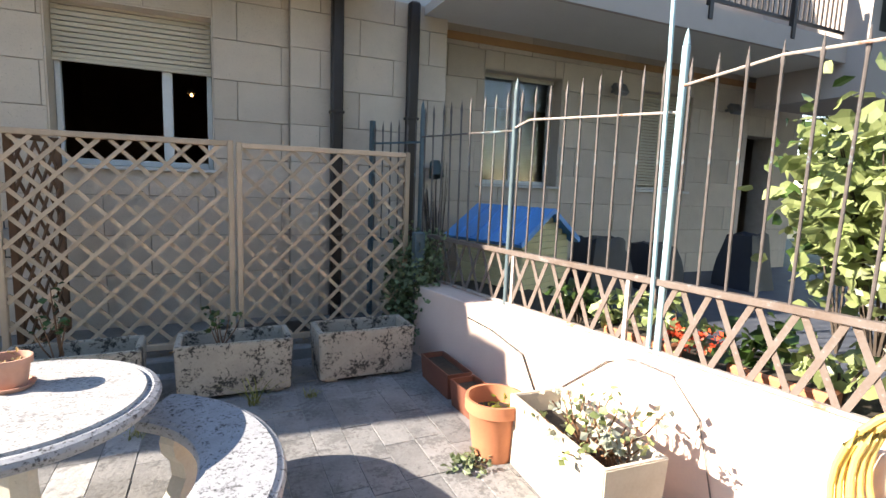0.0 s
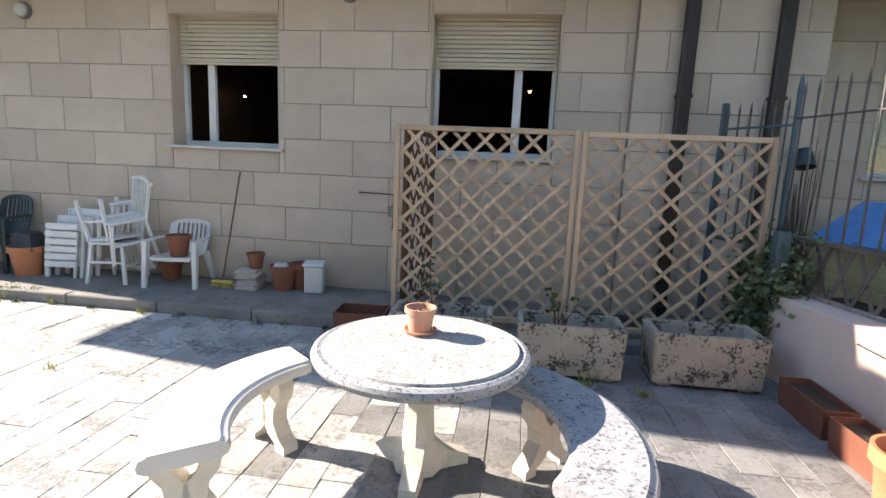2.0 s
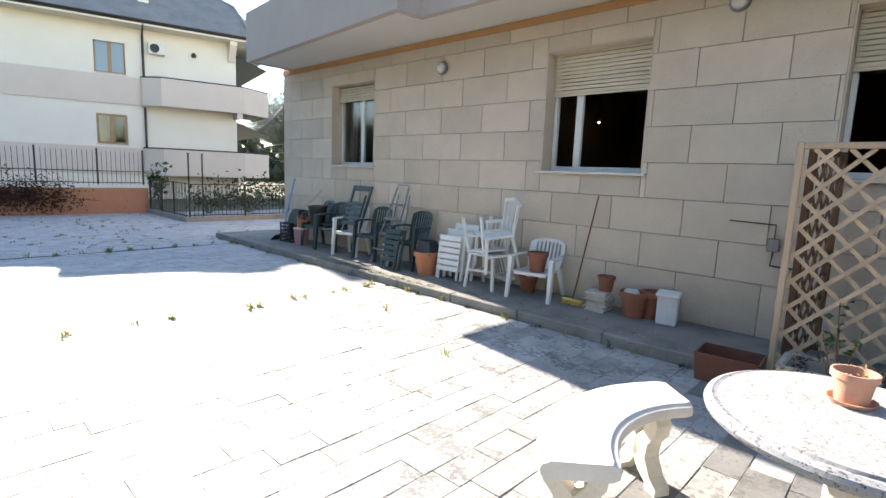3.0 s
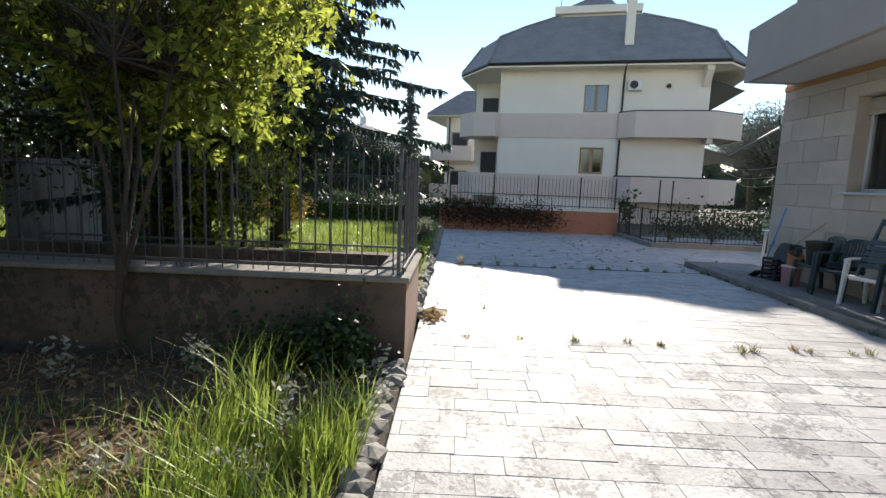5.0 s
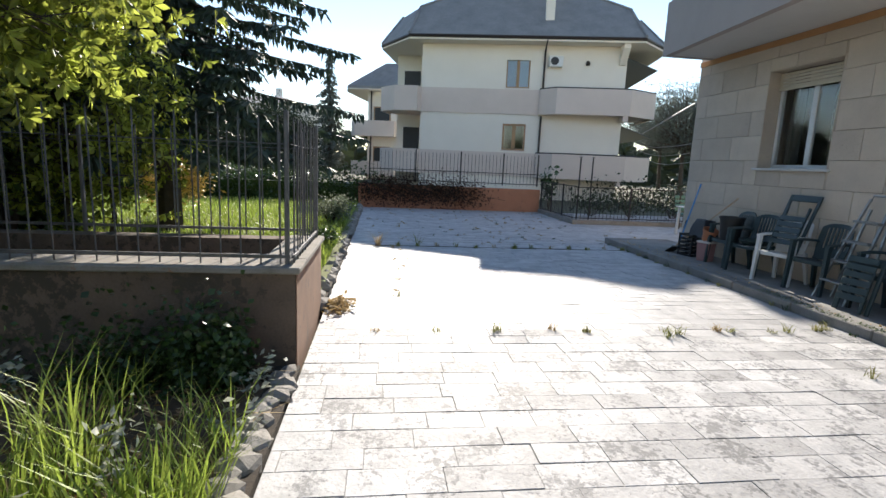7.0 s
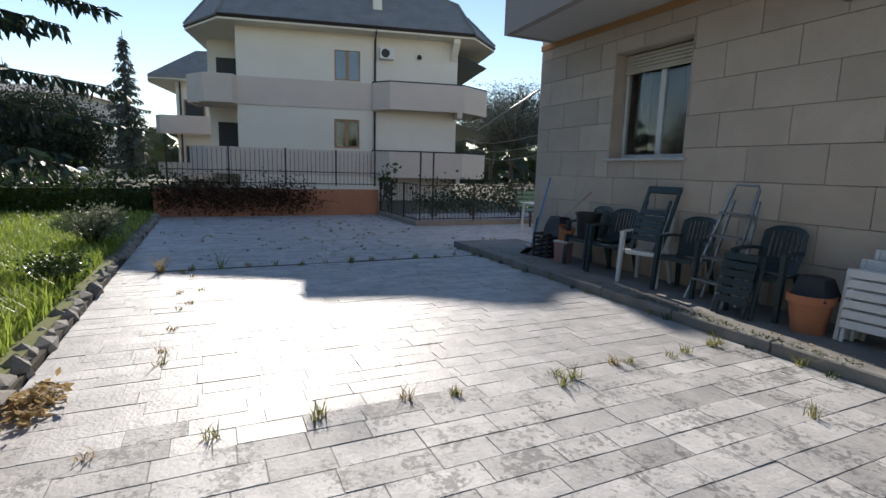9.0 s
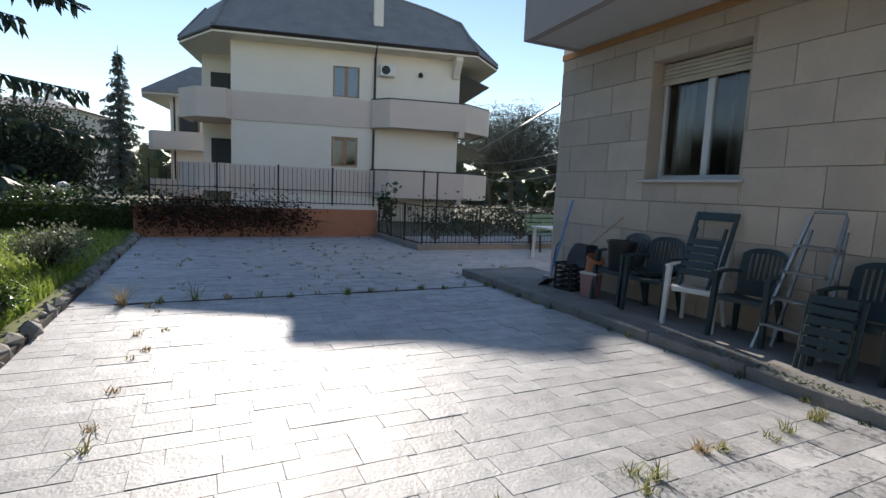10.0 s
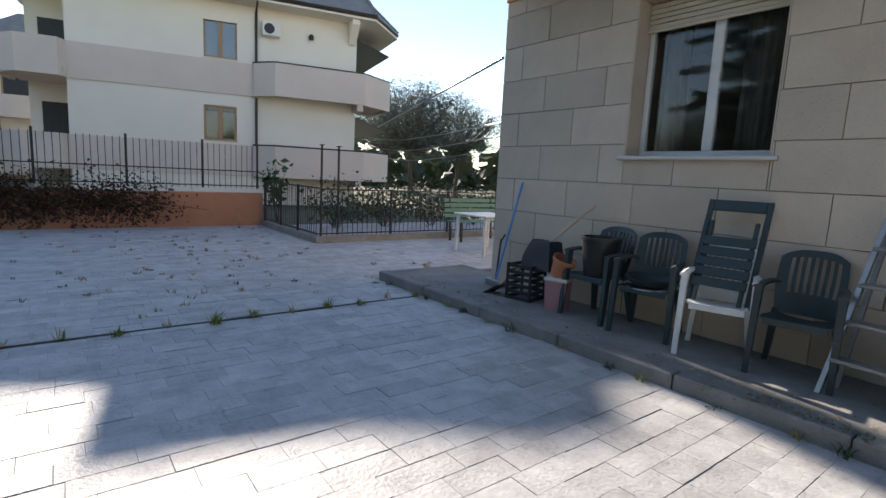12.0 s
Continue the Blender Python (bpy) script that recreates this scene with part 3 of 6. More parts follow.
# balconies of the upper floors
west_slab = [(-9.2, -0.93), (-4.47, -1.3), (-4.42, -0.9), (3.0, -0.9), (3.0, 0.0), (-9.2, 0.0)]
balcony = tagged(thing("balcony", pose(0, 0, 0), "Deep balcony with grey-pink plastered parapet above the facade", "balcony"), kind="structure")
part("slab", Geo().prism(west_slab, 3.565, 3.75), SOFFIT, balcony)
part("parapet", Geo().prism([(-9.21, -0.94), (-4.46, -1.31), (-4.45, -1.2), (-9.1, -0.83), (-9.1, -0.01), (-9.21, -0.01)], 3.555, 4.46), PLASTER, balcony)
part("end_parapet", Geo().prism([(-4.459, -1.31), (-4.35, -1.31), (-4.35, -0.912), (-4.459, -0.912)], 3.555, 4.46), PLASTER, balcony)
part("fascia", Geo().box(-4.44, -0.91, 3.558, 3.01, -0.8, 4.4), PLASTER, balcony)
balcony_e = tagged(thing("balcony", pose(0, 0, 0), "Balcony with white underside and dark iron railing", "balcony"), kind="structure")
part("slab", Geo().box(3.55, -1.22, 3.46, 9.3, -0.005, 3.56), SOFFIT, balcony_e)
part("fascia", Geo().box(3.53, -1.26, 3.45, 9.3, -1.21, 3.74), PLASTER, balcony_e)
g = Geo().box(3.55, -1.2, 4.6, 9.3, -1.15, 4.65).box(3.55, -1.19, 3.84, 9.3, -1.16, 3.88)
part("railing", g, BLACKIRON, balcony_e)
bar_mesh = Geo().box(-0.009, -0.009, 0, 0.009, 0.009, 0.76).mesh("baluster", BLACKIRON)
for i in range(57):
    part("baluster", bar_mesh, BLACKIRON, balcony_e, m=pose(3.6 + 0.1 * i, -1.175, 3.86))
post = Geo().box(-0.03, -0.03, -0.12, 0.03, 0.03, 0.95).mesh("railing_post", BLACKIRON)
for i in range(4):
    part("railing_post", post, BLACKIRON, balcony_e, m=pose(3.6 + 1.5 * i, -1.25, 3.72))
g = Geo()
for a, z0, b, z1 in rect_minus((9.302, 3.0, 11.0, 6.8), [(9.5, 3.85, 10.2, 4.75)]):
    g.box(a, -1.5, z0, b, -1.25, z1)
setting("wing_wall", g.box(9.302, -1.25, 3.0, 11.0, -0.003, 3.2).box(9.302, -1.25, 3.2, 9.45, -0.003, 6.8).box(10.85, -1.25, 3.2, 11.0, -0.003, 6.8), PLASTER, "Projecting plastered wing of the house", "wall")
w = tagged(thing("window_6", pose(9.5, -1.5, 3.85), "Open hopper window with pale blue glass in the wing", "window"), kind="structure")
part("window_frame", Geo().box(0, 0.1, 0, 0.05, 0.16, 0.9).box(0.65, 0.1, 0, 0.7, 0.16, 0.9).box(0.05, 0.1, 0, 0.65, 0.16, 0.05), FRAME, w)
# Flat black sheet paints the darkness of the room behind
part("room", Geo().box(0.0, 0.2, 0.0, 0.7, 0.22, 0.9), BLACKPL, w, "black sheet standing in for the unlit room")
part("sash", Geo().box(0.0, -0.02, -0.75, 0.7, 0.02, 0.0, 0.006, m=pose(0, -0.02, 0.88, -38)), PALEBLUE, w, "pale blue tilted sash")

# downpipes
for x0 in (2.565, 3.405):
    p = thing("downpipe", pose(x0, -0.14, 0.1), "Dark brown square downpipe on the stone pier", "pipe", "downpipes")
    part("pipe", Geo().box(-0.062, -0.05, 0.12, 0.062, 0.05, 3.46, 0.02), PIPE, p)
    for z in (0.9, 2.2):
        part("bracket", Geo().box(-0.072, -0.056, z, 0.072, 0.075, z + 0.03, 0.004), PIPE, p)
    part("shoe", Geo().box(-0.066, -0.06, 0.0, 0.066, 0.06, 0.14, 0.02), PIPE, p)

# bulkhead lamps and the junction box
for x0, y0, z0 in ((-4.78, -0.0, 3.12), (-0.85, 0.0, 3.3)):
    l = thing("wall_lamp", pose(x0, y0, z0, 90), "Round grey bulkhead lamp on the stone wall", "lamp", "wall lamps")
    part("body", Geo().lathe([(0.09, 0.0), (0.1, 0.03), (0.09, 0.06)], 20), GREYIRON, l, smooth=True)
    part("lens", Geo().lathe([(0.075, 0.06), (0.065, 0.09), (0.03, 0.11)], 20), SILL, l, smooth=True)
for x0, z0 in ((6.6, 3.0), (9.0, 2.95)):
    l = thing("floodlight", pose(x0, 0.25, z0), "Small grey floodlight on the wall", "lamp", "floodlights")
    part("arm", Geo().box(-0.02, -0.1, -0.02, 0.02, 0.0, 0.02), GREYIRON, l)
    part("head", Geo().box(-0.11, -0.06, -0.08, 0.11, 0.03, 0.08, 0.012, m=pose(0, -0.15, 0, -35)), GREYIRON, l)
jb = thing("junction_box", pose(-0.32, 0.0, 1.02), "Small grey junction box with black cables", "box")
part("box", Geo().box(-0.05, -0.05, -0.06, 0.05, 0.0, 0.06, 0.006), GREYIRON, jb)
part("cable", Geo().tube([(-0.4, -0.01, 0.2), (0.0, -0.012, 0.19), (0.0, -0.012, 0.06)], 0.006, 6).tube([(0, -0.012, -0.06), (-0.01, -0.012, -0.2), (0.25, -0.012, -0.21)], 0.008, 6), BLACKPL, jb)

# ---- trellis ----
def lattice(w, name, x0, z0, x1, z1, y, pitch, mats, flip=False):
    """Crossed diagonal slats clipped to a panel, in two layers."""
    W, H = x1 - x0, z1 - z0
    for layer in (0, 1):
        s = -H
        while s < W + H:
            a, b = (s, 0.0), (s + H, H)
            t0, t1 = max(0.0, -s), min(H, W - s)
            if t1 - t0 > 0.04:
                pa, pb = (s + t0, t0), (s + t1, t1)
                if layer:
                    pa, pb = (W - pa[0], pa[1]), (W - pb[0], pb[1])
                yy = y + (0.007 if layer else -0.007)
                part(name, Geo().bar((x0 + pa[0], yy, z0 + pa[1]), (x0 + pb[0], yy, z0 + pb[1]), 0.011, 0.03), mats, w)
            s += pitch


def trellis(name, m, W, H, z0, material, label):
    t = thing(name, m, label, "trellis", "trellis panels")
    lattice(t, "slat", 0.045, z0, W - 0.045, H - 0.05, 0, 0.205, material)
    for x0 in (0.0, W - 0.045):
        part("post", Geo().box(x0, -0.025, 0.02, x0 + 0.045, 0.025, H, 0.006), material, t)
    part("top_rail", Geo().box(0.045, -0.022, H - 0.05, W - 0.045, 0.022, H - 0.005, 0.005), material, t)
    part("bottom_rail", Geo().box(0.045, -0.022, z0 - 0.05, W - 0.045, 0.022, z0, 0.005), material, t)
    return t


trellis("trellis", pose(-0.07, -1.03, 0.1), 1.59, 1.8, 0.12, WOOD, "Weathered wooden lattice screen standing behind the planters")
trellis("trellis", pose(1.54, -1.03, 0.1), 1.53, 1.79, 0.12, WOOD, "Weathered wooden lattice screen standing behind the planters")
trellis("trellis", pose(0.02, -0.98, 0.1, 0, 0, 84), 0.92, 1.78, 0.12, WOODDARK, "Brown lattice screen set crosswise against the wall")

# ---- low wall and iron fence on the garden side ----
WALL = pose(3.16, -1.69, 0, 0, 0, -79.8)        # local x runs along the wall, local y away from the terrace
low_wall = setting("low_wall", Geo().box(-0.85, 0.0, -0.1, 3.9, 0.36, 0.66, 0.008), PINK, "Low pale pink plastered garden wall", "wall", WALL)
fence = thing("iron_fence", WALL, "Rusty spiked iron fence with crossed lattice on the low wall", "fence")
part("bottom_rail", Geo().box(-0.85, 0.235, 0.668, 3.9, 0.265, 0.69), RAIL, fence)
part("middle_rail", Geo().box(-0.85, 0.225, 1.075, 3.9, 0.275, 1.115, 0.004), FENCERUST, fence, "rusty flaking rail")
spike = Geo().lathe([(0.0085, 0.0), (0.0085, 1.12), (0.012, 1.15), (0.001, 1.24)], 8).mesh("spike", IRON, True)
for i in range(32):
    part("spike", spike, IRON, fence, m=pose(-0.75 + 0.15 * i, 0.25, 1.11, rng.uniform(-0.8, 0.8), rng.uniform(-0.8, 0.8)))
flat = Geo().bar((-0.085, 0, 0.0), (0.085, 0, 0.39), 0.006, 0.032).mesh("lattice_bar", FENCERUST)
flat2 = Geo().bar((0.085, 0.008, 0.0), (-0.085, 0.008, 0.39), 0.006, 0.032).mesh("lattice_bar", FENCERUST)
for i in range(23):
    for k, me in enumerate((flat, flat2)):
        part("lattice_bar", me, FENCERUST, fence, m=pose(-0.7 + 0.2 * i, 0.246, 0.688, 0, rng.uniform(-1.5, 1.5)))
# Posts near the house get the shade-darkened blue, the others the pale one
for x0, top, material in ((-0.81, 2.33, SHADEBLUE), (0.55, 2.35, SHADEBLUE), (1.9, 2.42, BLUEIRON), (3.5, 2.4, BLUEIRON)):
    part("fence_post", Geo().box(x0 - 0.018, 0.232, 0.66, x0 + 0.018, 0.268, top, 0.006).lathe([(0.02, top), (0.012, top + 0.05), (0.001, top + 0.09)], 8, m=pose(x0, 0.25, 0)), material, fence)
for x0 in (0.62, 1.67, 3.0):
    part("lattice_post", Geo().box(x0 - 0.014, 0.238, 0.68, x0 + 0.014, 0.262, 1.08), RAIL, fence)
part("bent_rod", Geo().tube([(0.55, 0.24, 2.06), (0.72, 0.24, 2.11), (1.9, 0.24, 2.06)], 0.008, 6), RAIL, fence)
part("bent_rod", Geo().tube([(1.9, 0.24, 2.2), (2.4, 0.24, 2.28), (3.9, 0.24, 2.26)], 0.008, 6), RAIL, fence)
part("upper_rod", Geo().tube([(-0.81, 0.24, 2.06), (0.0, 0.24, 2.05), (0.55, 0.24, 2.04)], 0.008, 6), IRON, fence)
part("pole", Geo().tube([(1.86, 0.22, 0.7), (1.84, 0.2, 2.3), (1.82, 0.16, 3.8)], 0.013, 8), BLUEIRON, fence, "pale blue thin pole")
side = thing("iron_fence", pose(3.26, -0.85, 0.1, 0, 0, 116), "Short blue-painted iron fence closing against the house", "fence")
part("rail", Geo().box(0, -0.012, 0.86, 0.72, 0.012, 0.9), SHADEBLUE, side)
part("upper_rail", Geo().box(0, -0.01, 1.9, 0.72, 0.01, 1.92), SHADEBLUE, side)
for i in range(6):
    part("spike", spike, IRON, side, m=pose(0.08 + 0.12 * i, 0, 0.9))
part("fence_post", Geo().box(0.7, -0.02, 0, 0.745, 0.025, 2.15), SHADEBLUE, side)
solid("corner_post", Geo().box(-0.05, -0.05, 0, 0.05, 0.05, 1.05, 0.01), SHADEBLUE, "Pale blue painted post beside the trellis", "post", m=pose(3.12, -1.2, 0.1))

# garden behind the fence
setting("garden_bed", Geo().box(-0.85, 0.37, -0.1, 3.9, 1.25, 0.55), SOIL, "Raised bed of dark soil behind the wall", "ground", WALL)
setting("garden_ground", Geo().box(3.84, -6.0, -0.11, 16.0, 0.27, 0.3), SHADEPAVING, "Paved ground of the neighbouring garden, its shade put into the colour", "ground")


def shrub(name, m, radius, height, count, size, material, label, stems=6, category="shrub", broad=False):
    s = thing(name, m, label, category)
    g, c = Geo(), []
    for i in range(stems):
        a = rng.uniform(0, 6.28)
        tip = Vector((radius * 0.7 * math.cos(a), radius * 0.7 * math.sin(a), height * rng.uniform(0.6, 1.0)))
        pts = [Vector((0, 0, 0)), tip * 0.5 + Vector((0, 0, height * 0.12)), tip]
        g.tube(pts, 0.012, 5, r1=0.004)
        c += [pts[1].lerp(pts[2], k / 5) for k in range(6)]
    part("stem", g, BARK, s)
    lg = Geo()
    leaves(lg, c, size, (radius * 0.28, radius * 0.28, height * 0.12), max(1, count // len(c)), slim=0.85 if broad else 0.6, broad=broad)
    part("foliage", lg, material, s)
    return s


shrub("garden_shrub", pose(5.15, -3.95, 0.5), 0.55, 1.5, 1150, 0.12, BROADLEAF, "Sunlit broad-leaved shrub behind the fence", 14, broad=True)
shrub("garden_shrub", pose(4.8, -4.6, 0.5), 0.42, 0.8, 2200, 0.05, PALELEAF, "Grey-leaved bush behind the fence", 10)
shrub("garden_shrub", pose(6.2, -3.2, 0.3), 0.6, 1.9, 260, 0.14, LEAF_DARK, "Dark climbing foliage in the shade", 7, broad=True)
shrub("garden_shrub", pose(13.5, -3.0, 0.0), 2.0, 5.5, 5000, 0.2, LEAF_DARK, "Tall dark hedge trees at the garden's end", 26)
shrub("garden_shrub", pose(11.5, -5.5, 0.0), 2.0, 4.8, 5000, 0.2, LEAF_DARK, "Tall dark hedge trees at the garden's end", 26)
shrub("garden_shrub", pose(15.6, 1.4, -0.1), 1.6, 5.0, 3600, 0.2, LEAF_DARK, "Tall dark hedge trees at the garden's end", 22)
for i in range(7):
    p = WALL @ Vector((1.0 + i * 0.42, 0.62, 0.55))
    shrub("bedding_plant", pose(*p), 0.22, 0.34, 110, 0.09, BROADLEAF if i % 3 else LEAF_DARK, "Low bedding plant in the raised bed", 5, "plant", True)
    if i % 2:
        b = thing("window_box", WALL @ pose(0.95 + i * 0.42, 0.43, 0.55), "Orange terracotta window box in the bed", "planter", "window boxes")
        part("trough", Geo().box(0, 0, 0, 0.5, 0.16, 0.13, 0.012), TERRA, b)
        part("soil", Geo().box(0.02, 0.02, 0.125, 0.48, 0.14, 0.134), SOIL, b)
g = Geo()
leaves(g, [WALL @ Vector((1.9 + rng.uniform(-0.1, 0.25), 0.5, 0.74 + rng.uniform(-0.06, 0.08))) for _ in range(40)], 0.035, (0.02, 0.02, 0.02), 3, slim=0.9)
solid("red_flowers", g, SKIN, "Clump of red geranium blossoms in the bed", "flower", kind="stuff")
solid("garden_hose", Geo().tube([WALL @ Vector((0.9 + 0.3 * i, 0.4 + 0.02 * math.sin(i * 2.1), 0.60 + 0.015 * math.sin(i))) for i in range(10)], 0.014, 8), TEALHOSE, "Teal garden hose lying along the fence foot", "hose", smooth=True)

# toy house
toy = thing("toy_house", pose(4.6, -1.15, 0.3, 0, 0, 20) @ Matrix.Diagonal((0.85, 1.0, 0.82, 1)), "Pale yellow plastic toy house with a blue roof", "playhouse")
for i in range(10):
    z = 0.09 * i
    part("board", Geo().box(-0.5, -0.02 - 0.004, z, 0.5, 0.9, z + 0.088, 0.008), YELLOWPL, toy)
for i in range(4):
    w = 0.46 - 0.11 * i
    part("board", Geo().box(-w, -0.02, 0.9 + 0.08 * i, w, 0.9, 0.978 + 0.08 * i, 0.008), YELLOWPL, toy)
for s in (-1, 1):
    part("roof_panel", Geo().add([(0, -0.1, 1.27), (s * 0.62, -0.1, 0.86), (s * 0.62, 1.0, 0.86), (0, 1.0, 1.27), (0, -0.1, 1.33), (s * 0.65, -0.1, 0.9), (s * 0.65, 1.0, 0.9), (0, 1.0, 1.33)],
         [(0, 1, 2, 3), (7, 6, 5, 4), (0, 4, 5, 1), (1, 5, 6, 2), (2, 6, 7, 3), (3, 7, 4, 0)]), BLUEPL, toy)
    for k in range(5):
        y0 = -0.08 + 0.22 * k
        part("roof_rib", Geo().bar((s * 0.02, y0, 1.325), (s * 0.64, y0, 0.915), 0.03, 0.02), BLUEPL, toy)
sticks = thing("stick_bundle", pose(3.75, -0.12, 0.1), "Bundle of brown twigs leaning on the wall", "sticks")
for i in range(26):
    a = rng.uniform(-0.22, 0.22)
    part("twig", Geo().tube([(rng.uniform(-0.05, 0.05), -0.05, 0), (a * 0.6, 0.0, 1.0), (a, 0.05 + rng.uniform(0, 0.1), rng.uniform(1.5, 2.0))], 0.008, 5, r1=0.003), BARK, sticks)
part("bucket", Geo().lathe([(0.06, 0), (0.09, 0.18), (0.085, 0.18), (0.055, 0.02)], 16, m=pose(-0.05, -0.05, 1.75, 160)), GREENPL, sticks, "upturned teal bucket", True)


def covered(name, m, w, d, h, label):
    bm = bmesh.new()
    bmesh.ops.create_cube(bm, size=1, matrix=Matrix.LocRotScale((0, 0, h / 2), None, (w, d, h)))
    bmesh.ops.subdivide_edges(bm, edges=bm.edges[:], cuts=5, use_grid_fill=True)
    for v in bm.verts:
        k = 1 - 0.35 * v.co.z / h + 0.1 * noise.noise(v.co * 5)
        v.co.x, v.co.y, v.co.z = v.co.x * k, v.co.y * k, v.co.z * (1 + 0.12 * noise.noise(v.co * 4))
    g = Geo()
    g.bm(bm)
    solid(name, g, BLACKCLOTH, label, "cover", smooth=True, m=m)


covered("covered_barbecue", pose(5.9, -0.55, 0.3), 0.75, 0.6, 0.68, "Barbecue under a black tarpaulin cover")
covered("covered_furniture", pose(6.9, -0.5, 0.3), 0.7, 0.6, 0.58, "Garden furniture under a dark cover")
covered("covered_furniture", pose(8.2, -0.9, 0.3), 0.5, 0.6, 0.75, "Garden furniture under a dark cover")

# ivy over the corner
ivy = thing("ivy", WALL @ pose(-0.45, 0.05, 0.1), "Variegated ivy hanging over the wall's corner", "climber")
g, c = Geo(), []
for i in range(26):
    x0 = rng.uniform(-0.42, 0.2)
    top = Vector((x0, rng.uniform(0.0, 0.3), rng.uniform(0.6, 1.05) - 0.5 * max(0, x0)))
    low = Vector((x0 * 0.6 - 0.08, -0.08, max(0.1, rng.uniform(0.0, 0.6))))
    g.tube([top, (top + low) / 2 + Vector((0, -0.06, 0)), low], 0.005, 5)
    c += [top.lerp(low, k / 7) + Vector((0, -0.05 * math.sin(k / 7 * 3.1), 0)) for k in range(8)]
part("vine", g, BARK, ivy)
lg = Geo()
leaves(lg, c, 0.055, (0.08, 0.06, 0.08), 16, slim=0.8)
part("foliage", lg, IVY, ivy)
part("cable", Geo().tube([(0.4, -0.01, 0.55), (0.7, -0.02, 0.53), (1.05, -0.012, 0.44), (1.2, -0.012, 0.2), (1.25, -0.012, -0.05)], 0.007, 6), BLACKPL, fence, m=pose(0, 0, 0))

# hose coil and thin cord on the wall
coil = thing("hose_coil", WALL @ pose(3.3, -0.07, 0.62), "Yellow garden hose coiled on a wall hook", "hose")
for k in range(6):
    r = 0.3 + 0.018 * k
    pts = [(r * math.cos(a * math.pi / 16), -0.02 * (k % 3) - 0.005 * k, r * 1.15 * math.sin(a * math.pi / 16) - 0.02 * k) for a in range(33)]
    part("hose_loop", Geo().tube(pts, 0.013, 8), HOSE, coil, smooth=True)
part("bracket", Geo().box(-0.05, -0.09, 0.24, 0.07, 0.07, 0.32, 0.01).box(-0.06, -0.11, 0.31, 0.1, -0.09, 0.38, 0.004), BLACKIRON, coil, "dark metal hook")
solid("cord", Geo().tube([WALL @ Vector(p) for p in ((1.35, -0.01, 0.28), (1.75, -0.012, 0.62), (1.9, 0.02, 0.675), (2.15, 0.0, 0.67), (2.32, -0.012, 0.5), (2.42, -0.012, 0.12))], 0.004, 6), IRON, "Thin brown cord hanging over the wall", "cord")

# ---- stone table and benches ----
table = thing("garden_table", pose(0.6, -3.13, 0), "Round lichened cast-stone table on a three-footed pedestal", "table")
part("tabletop", Geo().lathe([(0.44, 0.605), (0.49, 0.61), (0.5, 0.665), (0.487, 0.667), (0.48, 0.68), (0.2, 0.681), (0.02, 0.681)], 72), CAST_TOP, table, smooth=True)
part("rim", Geo().lathe([(0.491, 0.606), (0.515, 0.61), (0.533, 0.625), (0.54, 0.645), (0.533, 0.663), (0.51, 0.672), (0.501, 0.668)], 72), CAST_DARK, table, "rounded dark-lichened rim", smooth=True)
part("pedestal", Geo().lathe([(0.13, 0.02), (0.12, 0.08), (0.085, 0.17), (0.075, 0.3), (0.075, 0.5), (0.09, 0.56), (0.2, 0.6)], 8), CAST, table, smooth=True)
for k in range(3):
    q = pose(0, 0, 0, 0, 0, 30 + 120 * k)
    v = [(0.05, -0.05, 0.0), (0.27, -0.045, 0.0), (0.27, 0.045, 0.0), (0.05, 0.05, 0.0), (0.05, -0.05, 0.2), (0.15, -0.045, 0.1), (0.27, -0.04, 0.055), (0.27, 0.04, 0.055), (0.15, 0.045, 0.1), (0.05, 0.05, 0.2)]
    part("foot", Geo().add(v, [(3, 2, 1, 0), (0, 1, 6, 5, 4), (1, 2, 7, 6), (2, 3, 9, 8, 7), (4, 5, 8, 9), (5, 6, 7, 8), (0, 4, 9, 3)], q), CAST, table)


